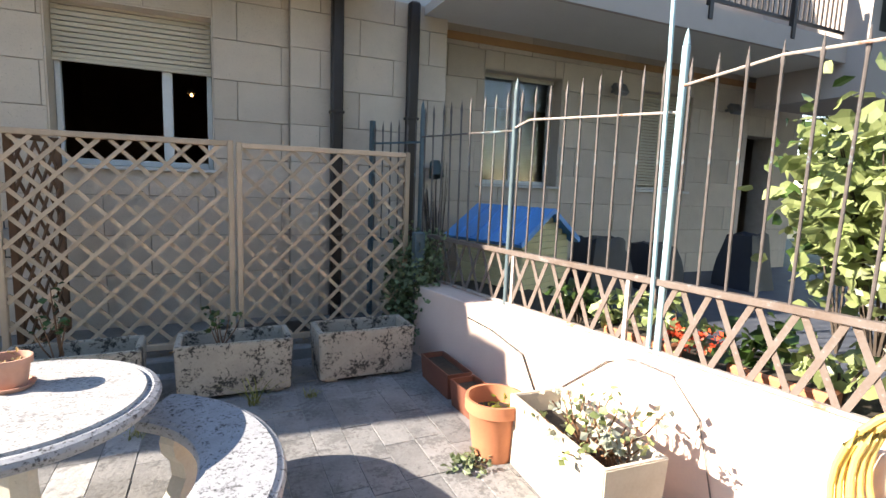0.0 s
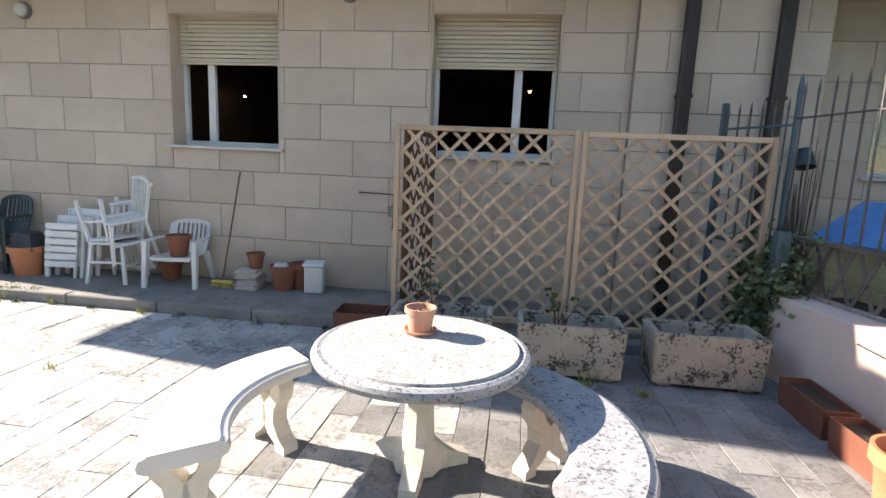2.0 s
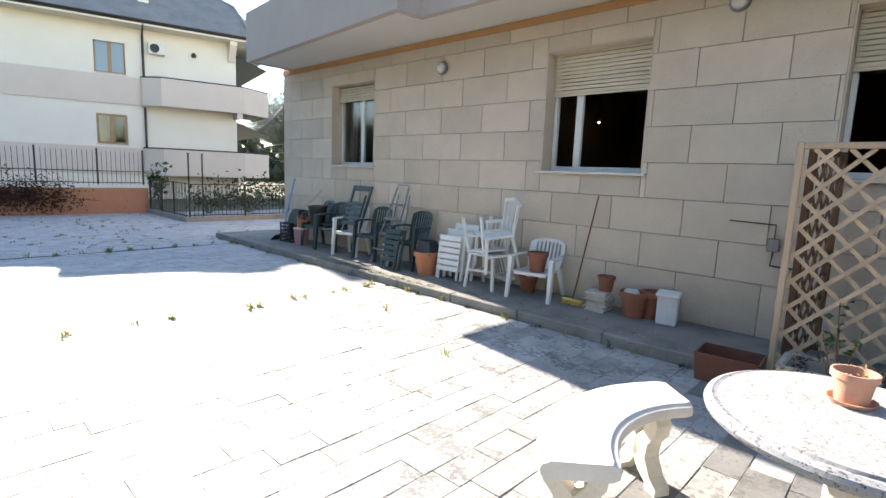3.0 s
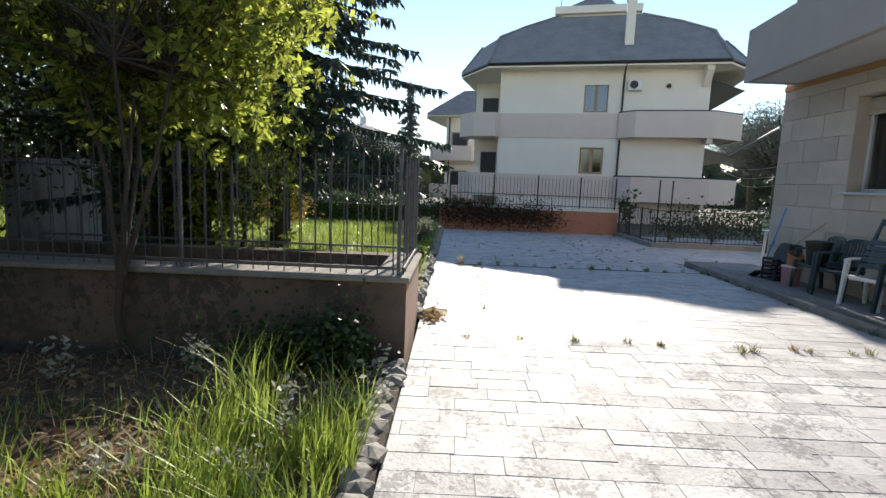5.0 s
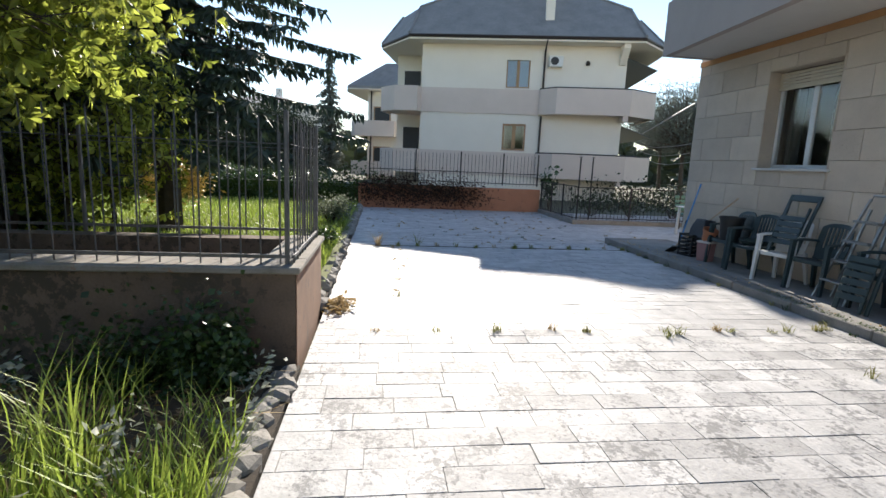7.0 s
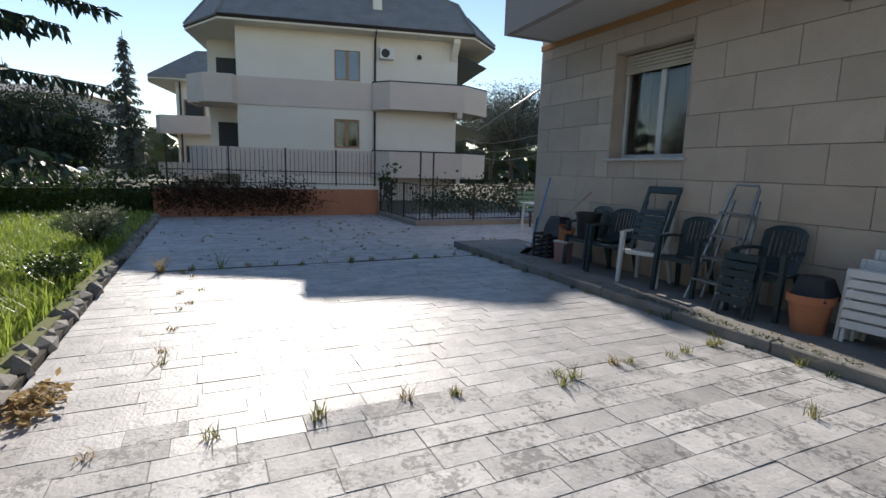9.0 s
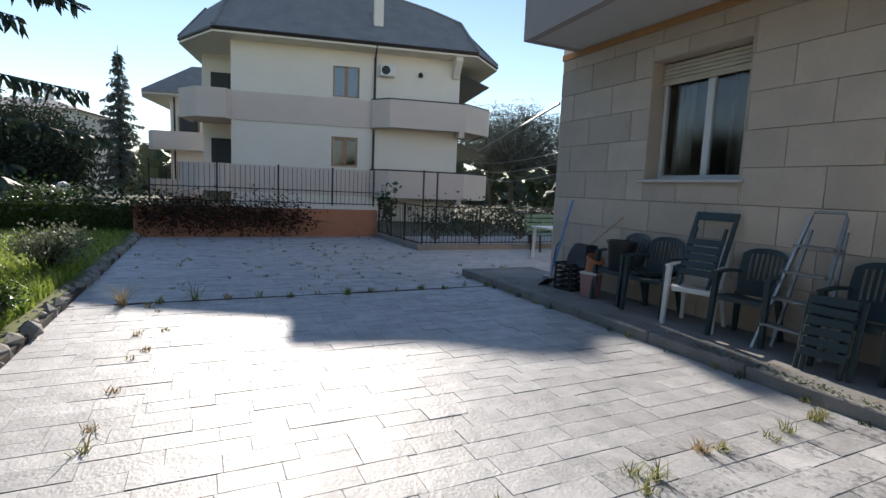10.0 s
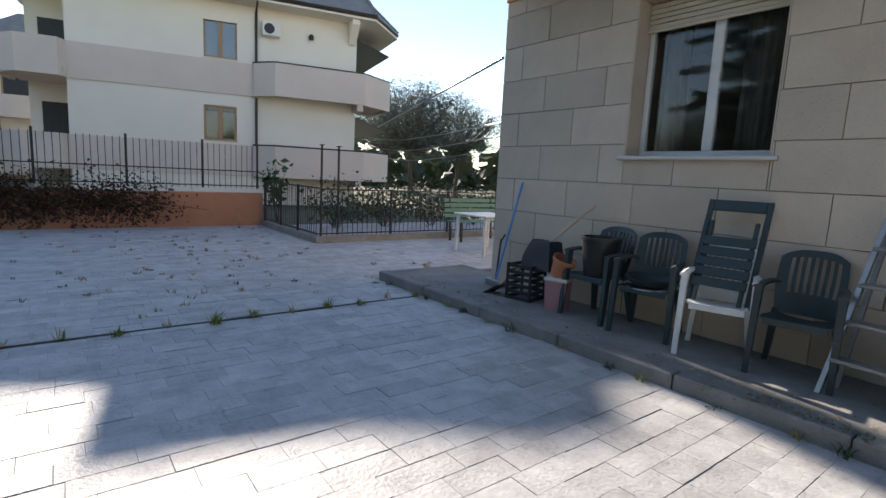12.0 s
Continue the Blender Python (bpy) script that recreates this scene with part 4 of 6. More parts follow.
def bench(m, r0, r1, a0, a1, label, top):
    """Curved bench: a moulded seat on two scrolled supports."""
    b = thing("stone_bench", m, label, "bench", "curved benches round the table")
    prof = [(r0 + 0.03, 0.40), (r0 + 0.005, 0.415), (r0, 0.44), (r0 + 0.01, 0.462), (r0 + 0.03, 0.468), (r0 + 0.038, 0.475), (r1 - 0.038, 0.475), (r1 - 0.03, 0.468), (r1 - 0.01, 0.462), (r1, 0.44), (r1 - 0.005, 0.415), (r1 - 0.03, 0.40)]
    n, v, f, k = 30, [], [], len(prof)
    for i in range(n + 1):
        a = radians(a0 + (a1 - a0) * i / n)
        pull = 0.012 if i in (0, n) else 0.0
        for r, z in prof:
            rr = r + (pull if r < (r0 + r1) / 2 else -pull)
            v.append((rr * math.cos(a), rr * math.sin(a), z))
    for i in range(n):
        for j in range(k):
            f.append((i * k + j, i * k + (j + 1) % k, (i + 1) * k + (j + 1) % k, (i + 1) * k + j))
    f += [tuple(range(k)), tuple(n * k + j for j in reversed(range(k)))]
    part("seat", Geo().add(v, f), top, b, smooth=True)
    outline = [(0.17, 0.0), (0.17, 0.04), (0.12, 0.08), (0.075, 0.16), (0.085, 0.24), (0.13, 0.3), (0.14, 0.36), (0.12, 0.41)]
    for a in (a0 + (a1 - a0) * 0.16, a0 + (a1 - a0) * 0.84):
        q = pose((r0 + r1) / 2 * math.cos(radians(a)), (r0 + r1) / 2 * math.sin(radians(a)), 0, 0, 0, a)
        for s in (-1, 1):
            pts = [(s * x, z) for x, z in outline] + [(s * (x - 0.075 - 0.02 * math.sin(z * 9)), z) for x, z in reversed(outline)]
            g = Geo()
            poly = pts if s < 0 else list(reversed(pts))
            g.prism(poly, -0.045, 0.045, q @ Matrix(((1, 0, 0, 0), (0, 0, -1, 0), (0, 1, 0, 0), (0, 0, 0, 1))))
            part("scroll_leg", g, CAST, b)
        part("cross_piece", Geo().box(-0.13, -0.04, 0.36, 0.13, 0.04, 0.402, m=q), CAST, b)
    return b


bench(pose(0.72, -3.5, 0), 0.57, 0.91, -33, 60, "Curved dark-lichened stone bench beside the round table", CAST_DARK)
bench(pose(0.44, -3.42, 0), 0.6, 0.94, 139, 220, "Curved pale stone bench beside the round table", CAST_PALE)


def flowerpot(name, m, r, h, material, label, saucer=False, soil=True, plant=None, group=""):
    p = thing(name, m, label, "pot", group)
    part("pot", Geo().lathe([(r * 0.68, 0), (r * 0.88, h * 0.78), (r * 0.9, h * 0.79), (r, h * 0.8), (r, h), (r * 0.9, h), (r * 0.84, h * 0.78), (r * 0.6, 0.02)], 28), material, p, smooth=True)
    if soil:
        part("soil", Geo().lathe([(r * 0.82, h * 0.72), (r * 0.4, h * 0.76), (0.002, h * 0.77)], 14), SOIL, p)
    if saucer:
        part("saucer", Geo().lathe([(r * 0.9, 0.001), (r * 1.08, 0.022), (r * 1.0, 0.022), (r * 0.85, 0.008)], 28), material, p, smooth=True)
    if plant:
        g = Geo()
        leaves(g, [(rng.uniform(-0.4, 0.4) * r, rng.uniform(-0.4, 0.4) * r, h * 0.8) for _ in range(10)], r * 0.35, (r * 0.2, r * 0.2, 0.02), 4)
        tagged(part("plant", g, plant, p), kind="stuff")
    return p


flowerpot("flowerpot", pose(0.56, -2.98, 0.681), 0.084, 0.14, TERRA_PALE, "Small weathered terracotta pot on its saucer on the table", True, True, STRAW)
flowerpot("flowerpot", pose(2.89, -3.13, 0), 0.185, 0.37, TERRA, "Tall orange terracotta pot on the slabs", plant=LEAF)
flowerpot("flowerpot", pose(1.94, -4.12, 0), 0.27, 0.36, TERRA, "Wide orange terracotta pot on the slabs", plant=LEAF)
g = Geo()
leaves(g, [(2.66 + rng.uniform(-0.09, 0.12), -3.22 + rng.uniform(-0.06, 0.08), 0.03) for _ in range(30)], 0.05, (0.02, 0.02, 0.015), 3, slim=0.7)
solid("low_weed", g, IVY, "Leafy weed growing at the pot's foot", "weed", kind="stuff")


def trough(name, m, W, D, H, t, material, label, soil=0.75, feet=False):
    b = thing(name, m, label, "planter", "rectangular planters")
    o = [(0.015, 0.015, 0.0), (W - 0.015, 0.015, 0.0), (W - 0.015, D - 0.015, 0.0), (0.015, D - 0.015, 0.0)]
    top = [(0, 0, H), (W, 0, H), (W, D, H), (0, D, H)]
    inn = [(t, t, H), (W - t, t, H), (W - t, D - t, H), (t, D - t, H)]
    low = [(t + 0.01, t + 0.01, 0.05), (W - t - 0.01, t + 0.01, 0.05), (W - t - 0.01, D - t - 0.01, 0.05), (t + 0.01, D - t - 0.01, 0.05)]
    f = []
    for i in range(4):
        j = (i + 1) % 4
        f += [(i, j, 4 + j, 4 + i), (4 + i, 4 + j, 8 + j, 8 + i), (8 + i, 8 + j, 12 + j, 12 + i)]
    g = Geo().add(o + top + inn + low, f + [(3, 2, 1, 0), (12, 13, 14, 15)])
    bm = bmesh.new()
    me = g.mesh("t", material)
    bm.from_mesh(me)
    bmesh.ops.bevel(bm, geom=[e for e in bm.edges if e.calc_length() > 0.1], offset=min(0.012, t / 5), segments=2, affect="EDGES")
    g = Geo()
    g.bm(bm)
    part("trough", g, material, b, smooth=True)
    part("soil", Geo().box(t + 0.008, t + 0.008, H * soil - 0.06, W - t - 0.008, D - t - 0.008, H * soil), SOIL, b)
    if feet:
        for x0 in (0.06, W - 0.16):
            part("foot", Geo().box(x0, 0.05, -0.03, x0 + 0.1, D - 0.05, 0.0, 0.006), material, b)
    return b


for x0, y0, r in ((0.1, -1.82, 1.5), (1.09, -1.81, -0.6), (2.09, -1.78, 0.8)):
    trough("stone_planter", pose(x0, y0, 0.03, 0, 0, r), 0.8, 0.4, 0.39, 0.045, PLANTER, "Black-stained concrete planter with soil before the trellis", 0.7, True)
trough("concrete_planter", pose(2.87, -4.08, 0.0, 0, 0, -3), 0.36, 0.84, 0.43, 0.03, PLANTER_CLEAN, "Sunlit pale concrete planter with straggling geraniums beside the wall", 0.72)
trough("plastic_planter", pose(2.93, -2.36, 0.0, 0, 0, 1), 0.21, 0.52, 0.2, 0.012, BROWNBOX, "Brown plastic trough of soil by the wall", 0.8)
trough("plastic_planter", pose(2.95, -2.86, 0.0, 0, 0, 4), 0.21, 0.44, 0.2, 0.012, BROWNBOX, "Brown plastic trough of soil by the wall", 0.8)
trough("plastic_planter", pose(-0.52, -1.36, 0.0, 0, 0, 4), 0.46, 0.34, 0.23, 0.014, BROWNBOX, "Empty red-brown plastic trough by the kerb", 0.35)


def straggler(m, n, h, material, label, spread=0.3, leafy=5):
    s = thing("straggling_plant", m, label, "plant", "straggling plants")
    g, c = Geo(), []
    for i in range(n):
        a, r = rng.uniform(0, 6.28), rng.uniform(0.2, 1) * spread
        hh = h * rng.uniform(0.5, 1.1)
        pts = [(rng.uniform(-0.1, 0.1) * spread, rng.uniform(-0.5, 0.5) * spread, 0), (r * 0.5 * math.cos(a), r * 0.8 * math.sin(a), hh * 0.6), (r * 0.8 * math.cos(a), r * math.sin(a), hh)]
        g.tube(pts, 0.006, 5, r1=0.003)
        c += [Vector(pts[2]), Vector(pts[1]).lerp(Vector(pts[2]), 0.6)]
    part("stem", g, WOODDARK, s)
    lg = Geo()
    leaves(lg, c, 0.045, (0.025, 0.025, 0.02), leafy, slim=0.85)
    part("foliage", lg, material, s)


straggler(pose(3.05, -3.75, 0.3), 16, 0.26, BROADLEAF, "Straggling half-bare geranium in the planter", 0.36, 3)
straggler(pose(3.08, -3.85, 0.3), 16, 0.3, PALELEAF, "Dry geranium stems in the planter", 0.36, 4)
straggler(pose(1.4, -1.6, 0.3), 6, 0.4, LEAF_DARK, "Thin leggy geranium in the stained planter", 0.22, 3)
straggler(pose(0.4, -1.6, 0.3), 6, 0.5, LEAF_DARK, "Thin leggy geranium in the stained planter", 0.25, 3)
solid("floor_grille", Geo().box(0, 0, 0, 1.6, 0.5, 0.012, 0.003), BLACKIRON, "Dark metal grating in the footway behind the trellis", "grating", m=pose(1.3, -0.75, 0.1))

# ---- clutter along the facade ----
def plastic_chair(m, material, label, seat=None):
    """Moulded plastic armchair with slatted back, facing local -y."""
    c = thing("plastic_chair", m, label, "chair", "plastic chairs along the wall")
    sg = Geo()
    n = 8
    v, f = [], []
    for j in range(n + 1):
        for i in range(n + 1):
            x0, y0 = -0.23 + 0.46 * i / n, -0.24 + 0.46 * j / n
            v.append((x0 * (1 - 0.12 * j / n), y0, 0.43 - 0.025 * math.sin(math.pi * i / n) - 0.03 * j / n - 0.04 * max(0, 0.15 - j / n) * 6 * 0.2))
    k = len(v)
    v += [(a, b, d - 0.014) for a, b, d in v]
    for j in range(n):
        for i in range(n):
            a = j * (n + 1) + i
            f += [(a, a + 1, a + n + 2, a + n + 1), (k + a + n + 1, k + a + n + 2, k + a + 1, k + a)]
    for i in range(n):
        f += [(i + 1, i, k + i, k + i + 1), (n * (n + 1) + i, n * (n + 1) + i + 1, k + n * (n + 1) + i + 1, k + n * (n + 1) + i)]
        f += [(i * (n + 1), (i + 1) * (n + 1), k + (i + 1) * (n + 1), k + i * (n + 1)), ((i + 1) * (n + 1) + n, i * (n + 1) + n, k + i * (n + 1) + n, k + (i + 1) * (n + 1) + n)]
    part("seat", sg.add(v, f), seat or material, c, smooth=True)
    part("apron", Geo().box(-0.21, -0.245, 0.365, 0.21, -0.228, 0.415, 0.004), material, c)
    for sx in (-1, 1):
        part("front_leg", strut((sx * 0.272, -0.275, 0.0), (sx * 0.262, -0.215, 0.635), (0.042, 0.05), (0.05, 0.085)), material, c)
        part("back_leg", strut((sx * 0.245, 0.29, 0.0), (sx * 0.2, 0.2, 0.43), (0.04, 0.05), (0.05, 0.08)), material, c)
        av, af = [], []
        for i in range(9):
            u = i / 8
            x0, y0, z0 = sx * (0.265 - 0.045 * u ** 2), -0.262 + 0.49 * u, 0.64 + 0.015 * math.sin(u * math.pi)
            w = 0.033 - 0.01 * u
            av += [(x0 - w, y0, z0 - 0.006), (x0, y0, z0 + 0.008), (x0 + w, y0, z0 - 0.006)]
        for i in range(8):
            for j in range(2):
                a = i * 3 + j
                af.append((a, a + 1, a + 4, a + 3))
        part("armrest", shell(av, af, (0, 0, -0.018)), material, c, smooth=True)
    nx, nz, bv, bf = 18, 9, [], []
    for j in range(nz + 1):
        for i in range(nx + 1):
            e, u = 2 * i / nx - 1, j / nz
            bv.append((e * (0.205 + 0.03 * math.sin(u * 2.4)), 0.2 + 0.13 * u - 0.05 * e * e, 0.4 + u * (0.475 - 0.06 * abs(e) ** 3)))
    for j in range(nz):
        for i in range(nx):
            if not (3 <= j <= 7 and i % 2 and 3 <= i <= 15):
                a = j * (nx + 1) + i
                bf.append((a, a + 1, a + nx + 2, a + nx + 1))
    part("backrest", shell(bv, bf, (0, 0.014, 0)), material, c, smooth=True)
    return c


GREEN_LABEL, FW = "Dark green moulded plastic armchair against the wall", 0.1
SLIM = Matrix.Diagonal((0.9, 0.82, 1.0, 1))
plastic_chair(pose(-7.64, -0.32, FW, 0, 0, -4) @ SLIM, GREENPL, GREEN_LABEL)
plastic_chair(pose(-7.1, -0.34, FW, 0, 0, 12) @ SLIM, GREENPL, "Dark green plastic armchair with a tray on its seat")
plastic_chair(pose(-6.5, -0.37, FW, 0, 0, 18) @ SLIM, WHITEPL, "White plastic armchair with a green folded chair on it")
plastic_chair(pose(-5.97, -0.32, FW, 0, 0, 8) @ SLIM, GREENPL, GREEN_LABEL)
plastic_chair(pose(-5.02, -0.32, FW, 0, 0, 3) @ SLIM, GREENPL, GREEN_LABEL)
plastic_chair(pose(-2.7, -0.33, FW, 0, 0, 10) @ Matrix.Diagonal((1, 1, 0.8, 1)), WHITEPL, "White plastic armchair holding a terracotta pot")


def bucket(name, m, r, h, material, label, hollow=True):
    b = thing(name, m, label, "bucket")
    part("body", Geo().lathe([(r * 0.75, 0), (r, h), (r * 1.06, h), (r * 1.06, h - 0.03), (r, h - 0.03), (r * 0.94, h), (r * 0.7, 0.02)], 22), material, b, smooth=True)


bucket("bucket", pose(-7.64, -0.34, 0.502), 0.18, 0.38, BLACKPL, "Black plastic bucket standing on a green chair")
pail = thing("bin", pose(-8.0, -0.47, 0.1, 0, 0, 20), "Dull lilac-pink plastic bin on the footway", "bin")
part("body", strut((0, 0, 0), (0, 0, 0.3), (0.19, 0.16), (0.22, 0.19)), PINKPL, pail)
part("rim", Geo().box(-0.12, -0.105, 0.3, 0.12, 0.105, 0.335, 0.008), SILL, pail, "pale rim")
flowerpot("flowerpot", pose(-8.02, -0.46, 0.445, 0, 22), 0.12, 0.2, TERRA, "Terracotta pot resting tilted in the bin", soil=False)
tray = thing("tray", pose(-7.1, -0.33, 0.5, 4), "White and dark round trays stacked on the chair", "tray")
part("plate", Geo().lathe([(0.18, 0.0), (0.23, 0.025), (0.22, 0.028), (0.17, 0.006)], 24), WHITEPL, tray, smooth=True)
part("basket", Geo().lathe([(0.15, 0.03), (0.22, 0.1), (0.21, 0.1), (0.14, 0.035)], 24), GREENPL, tray, smooth=True)


def folded_chair(m, material, label, slats=6, W=0.44, H=0.95):
    c = thing("folding_chair", m, label, "chair", "folded chairs")
    for s in (-1, 1):
        part("stile", Geo().box(s * W / 2 - 0.02, -0.015, 0, s * W / 2 + 0.02, 0.02, H, 0.006), material, c)
        part("leg", Geo().box(s * (W / 2 - 0.05) - 0.015, -0.05, 0.0, s * (W / 2 - 0.05) + 0.015, -0.018, H * 0.78, 0.005), material, c)
    part("top_rail", Geo().box(-W / 2 + 0.02, -0.012, H - 0.09, W / 2 - 0.02, 0.016, H, 0.006), material, c)
    for i in range(slats):
        z = 0.12 + 0.085 * i
        part("slat", Geo().box(-W / 2 + 0.02, -0.07, z, W / 2 - 0.02, -0.052, z + 0.07, 0.005), material, c)
    return c


folded_chair(pose(-6.5, -0.42, 0.5, -22, 0, 8), GREENPL, "Dark green slatted folding chair leaning on a white chair", 5, 0.42, 0.86)
folded_chair(pose(-5.08, -0.72, 0.1, -14, 0, 6), GREENPL, "Dark green folding chair leaning folded", 6, 0.36, 0.62)
for k in range(3):
    folded_chair(pose(-4.05 + 0.03 * k, -0.5 + 0.09 * k, 0.1, -8, 0, 5 - 4 * k), WHITEPL, "White slatted folding chair stacked against the wall", 6, 0.42, 0.62 + 0.08 * k)

lad = thing("step_ladder", pose(-5.5, -0.45, 0.1, 0, 0, -6), "Aluminium step ladder leaning folded on the wall", "ladder")
for s in (-1, 1):
    part("rail", Geo().bar((s * 0.24, -0.12, 0), (s * 0.15, 0.32, 1.22), 0.032, 0.022), ALU, lad)
    part("rear_leg", Geo().bar((s * 0.22, 0.1, 0), (s * 0.15, 0.34, 1.1), 0.03, 0.02), ALU, lad)
for k in range(4):
    z = 0.22 + 0.24 * k
    part("step", Geo().box(-0.23 + 0.06 * z, -0.12 + 0.36 * z - 0.06, z, 0.23 - 0.06 * z, -0.12 + 0.36 * z + 0.06, z + 0.025, 0.004), ALU, lad)
part("hoop", Geo().tube([(-0.15, 0.32, 1.2), (-0.13, 0.33, 1.26), (0.13, 0.33, 1.26), (0.15, 0.32, 1.2)], 0.014, 8), ALU, lad)

flowerpot("flowerpot", pose(-4.5, -0.5, 0.1), 0.19, 0.34, TERRA, "Large terracotta pot heaped with dark cloth by the wall")
covered("folded_cloth", pose(-4.48, -0.48, 0.4), 0.3, 0.26, 0.2, "Heap of dark cloth in the terracotta pot")


def wooden_chair(m, label):
    c = thing("wooden_chair", m, label, "chair", "white wooden chairs")
    part("seat", Geo().box(-0.2, -0.2, 0.43, 0.2, 0.2, 0.46, 0.012), WHITEPL, c)
    for sx in (-1, 1):
        part("front_leg", Geo().bar((sx * 0.17, -0.17, 0.44), (sx * 0.21, -0.22, 0.0), 0.032), WHITEPL, c)
        part("back_leg", Geo().bar((sx * 0.17, 0.17, 0.44), (sx * 0.2, 0.24, 0.0), 0.032), WHITEPL, c)
        part("stile", Geo().bar((sx * 0.17, 0.18, 0.45), (sx * 0.19, 0.27, 0.86), 0.03), WHITEPL, c)
        part("stretcher", Geo().bar((sx * 0.19, -0.2, 0.2), (sx * 0.185, 0.21, 0.2), 0.022), WHITEPL, c)
    part("crest_rail", Geo().tube([(-0.22, 0.265, 0.83), (0, 0.3, 0.87), (0.22, 0.265, 0.83)], 0.026, 8), WHITEPL, c)
    part("stretcher", Geo().bar((-0.19, -0.2, 0.24), (0.19, -0.2, 0.24), 0.022), WHITEPL, c)
    for i in range(5):
        part("spindle", Geo().bar((-0.12 + 0.06 * i, 0.19, 0.46), (-0.13 + 0.065 * i, 0.285, 0.85), 0.014), WHITEPL, c)


wooden_chair(pose(-3.42, -0.42, 0.1, 0, 0, 8), "White painted wooden chair standing on the footway")
wooden_chair(pose(-3.5, -0.42, 1.03, 178, 6, 165), "White wooden chair stacked upside down on another")
wooden_chair(pose(-3.3, -0.4, 0.38, 8, 6, -30), "White spindle-back chair stacked on other chairs")
flowerpot("flowerpot", pose(-2.68, -0.38, 0.424), 0.13, 0.24, TERRA_DARK, "Terracotta pot standing on the white chair's seat")
flowerpot("flowerpot", pose(-2.92, -0.2, 0.1), 0.13, 0.22, TERRA_DARK, "Terracotta pot standing behind a white chair", soil=False)

br = thing("broom", pose(-2.18, -0.36, 0.1), "Wooden-handled broom with yellow head leaning on the wall", "broom")
part("handle", Geo().tube([(0, 0, 0.06), (0.06, 0.32, 1.28)], 0.009, 8), WOODDARK, br)
part("head", Geo().box(-0.13, -0.03, 0.04, 0.13, 0.03, 0.075, 0.01), HOSE, br, "yellow head")
g = Geo()
for i in range(90):
    x0, y0 = rng.uniform(-0.12, 0.12), rng.uniform(-0.02, 0.02)
    g.bar((x0, y0, 0.045), (x0 * 1.25, y0 * 2, 0.0), 0.004)
part("bristles", g, HOSE, br)
stack = thing("tile_stack", pose(-1.88, -0.3, 0.1, 0, 0, 8), "Uneven stack of pale ceramic tiles on the footway", "tiles")
for k in range(10):
    part("tile", Geo().box(-0.115, -0.13, 0, 0.115, 0.13, 0.019, 0.002), TILEEDGE, stack, m=pose(rng.uniform(-0.02, 0.02), rng.uniform(-0.02, 0.02), 0.022 * k, 0, 0, rng.uniform(-6, 6)))
flowerpot("flowerpot", pose(-1.84, -0.24, 0.322), 0.1, 0.17, TERRA_DARK, "Dark red terracotta pot on the stack of tiles")
flowerpot("flowerpot", pose(-1.5, -0.26, 0.1), 0.15, 0.28, TERRA_DARK, "Terracotta pot with a pale stone on top")
solid("stone_block", Geo().box(-0.08, -0.06, 0, 0.08, 0.06, 0.1, 0.025), SILL, "Pale broken stone resting in the pot", "stone", m=pose(-1.53, -0.26, 0.3, 0, 0, 20))
flowerpot("flowerpot", pose(-1.34, -0.16, 0.1), 0.12, 0.3, TERRA_DARK, "Terracotta pots nested beside the bin", soil=False)
binb = thing("waste_bin", pose(-1.13, -0.27, 0.1, 0, 0, 12), "White fluted plastic bin with a lid on the footway", "bin")
g = Geo().box(-0.1, -0.09, 0, 0.1, 0.09, 0.31, 0.015)
part("body", g, WHITEPL, binb)
for i in range(5):
    part("rib", Geo().box(-0.085 + 0.04 * i, -0.098, 0.02, -0.068 + 0.04 * i, -0.089, 0.3), WHITEPL, binb)
part("lid", Geo().box(-0.115, -0.105, 0.312, 0.115, 0.105, 0.345, 0.012), WHITEPL, binb, m=pose(0, 0, 0, 4))

# tools at the house corner
crate = thing("plastic_crate", pose(-8.5, -0.4, 0.1, 0, 0, 10), "Black open plastic crate on the footway", "crate")
for z in (0.0, 0.07, 0.14, 0.21, 0.28, 0.35):
    part("band", Geo().box(-0.15, -0.15, z, 0.15, -0.138, z + 0.035).box(-0.15, 0.138, z, 0.15, 0.15, z + 0.035).box(-0.15, -0.137, z, -0.138, 0.137, z + 0.035).box(0.138, -0.137, z, 0.15, 0.137, z + 0.035), BLACKPL, crate)
for sx in (-1, 1):
    for sy in (-1, 1):
        part("corner", Geo().box(sx * 0.145 - 0.012, sy * 0.145 - 0.012, 0, sx * 0.145 + 0.012, sy * 0.145 + 0.012, 0.39), BLACKPL, crate)
covered("folded_cloth", pose(-8.35, -0.3, 0.45), 0.4, 0.3, 0.3, "Heap of dark cloth on the crate")
t = thing("blue_broom", pose(-9.12, -0.27, 0.1), "Blue-handled broom leaning at the house corner", "broom")
part("handle", Geo().tube([(0, 0, 0.05), (0.1, 0.25, 1.25)], 0.013, 8), BLUEPL, t)
part("head", Geo().box(-0.14, -0.04, 0.0, 0.14, 0.04, 0.08, 0.01), ALU, t)
t = thing("iron_bar", pose(-9.15, -0.24, 0.1), "Black bent iron bar leaning at the house corner", "bar")
part("bar", Geo().tube([(0, 0, 0.0), (-0.13, 0.18, 0.52), (-0.1, 0.22, 0.6)], 0.012, 8), BLACKIRON, t)
t = thing("shovel", pose(-8.75, -0.55, 0.1), "Shovel with a grey wooden shaft leaning on the wall", "shovel")
part("shaft", Geo().tube([(0, 0, 0.12), (0.8, 0.5, 1.06)], 0.014, 8), WOOD, t)
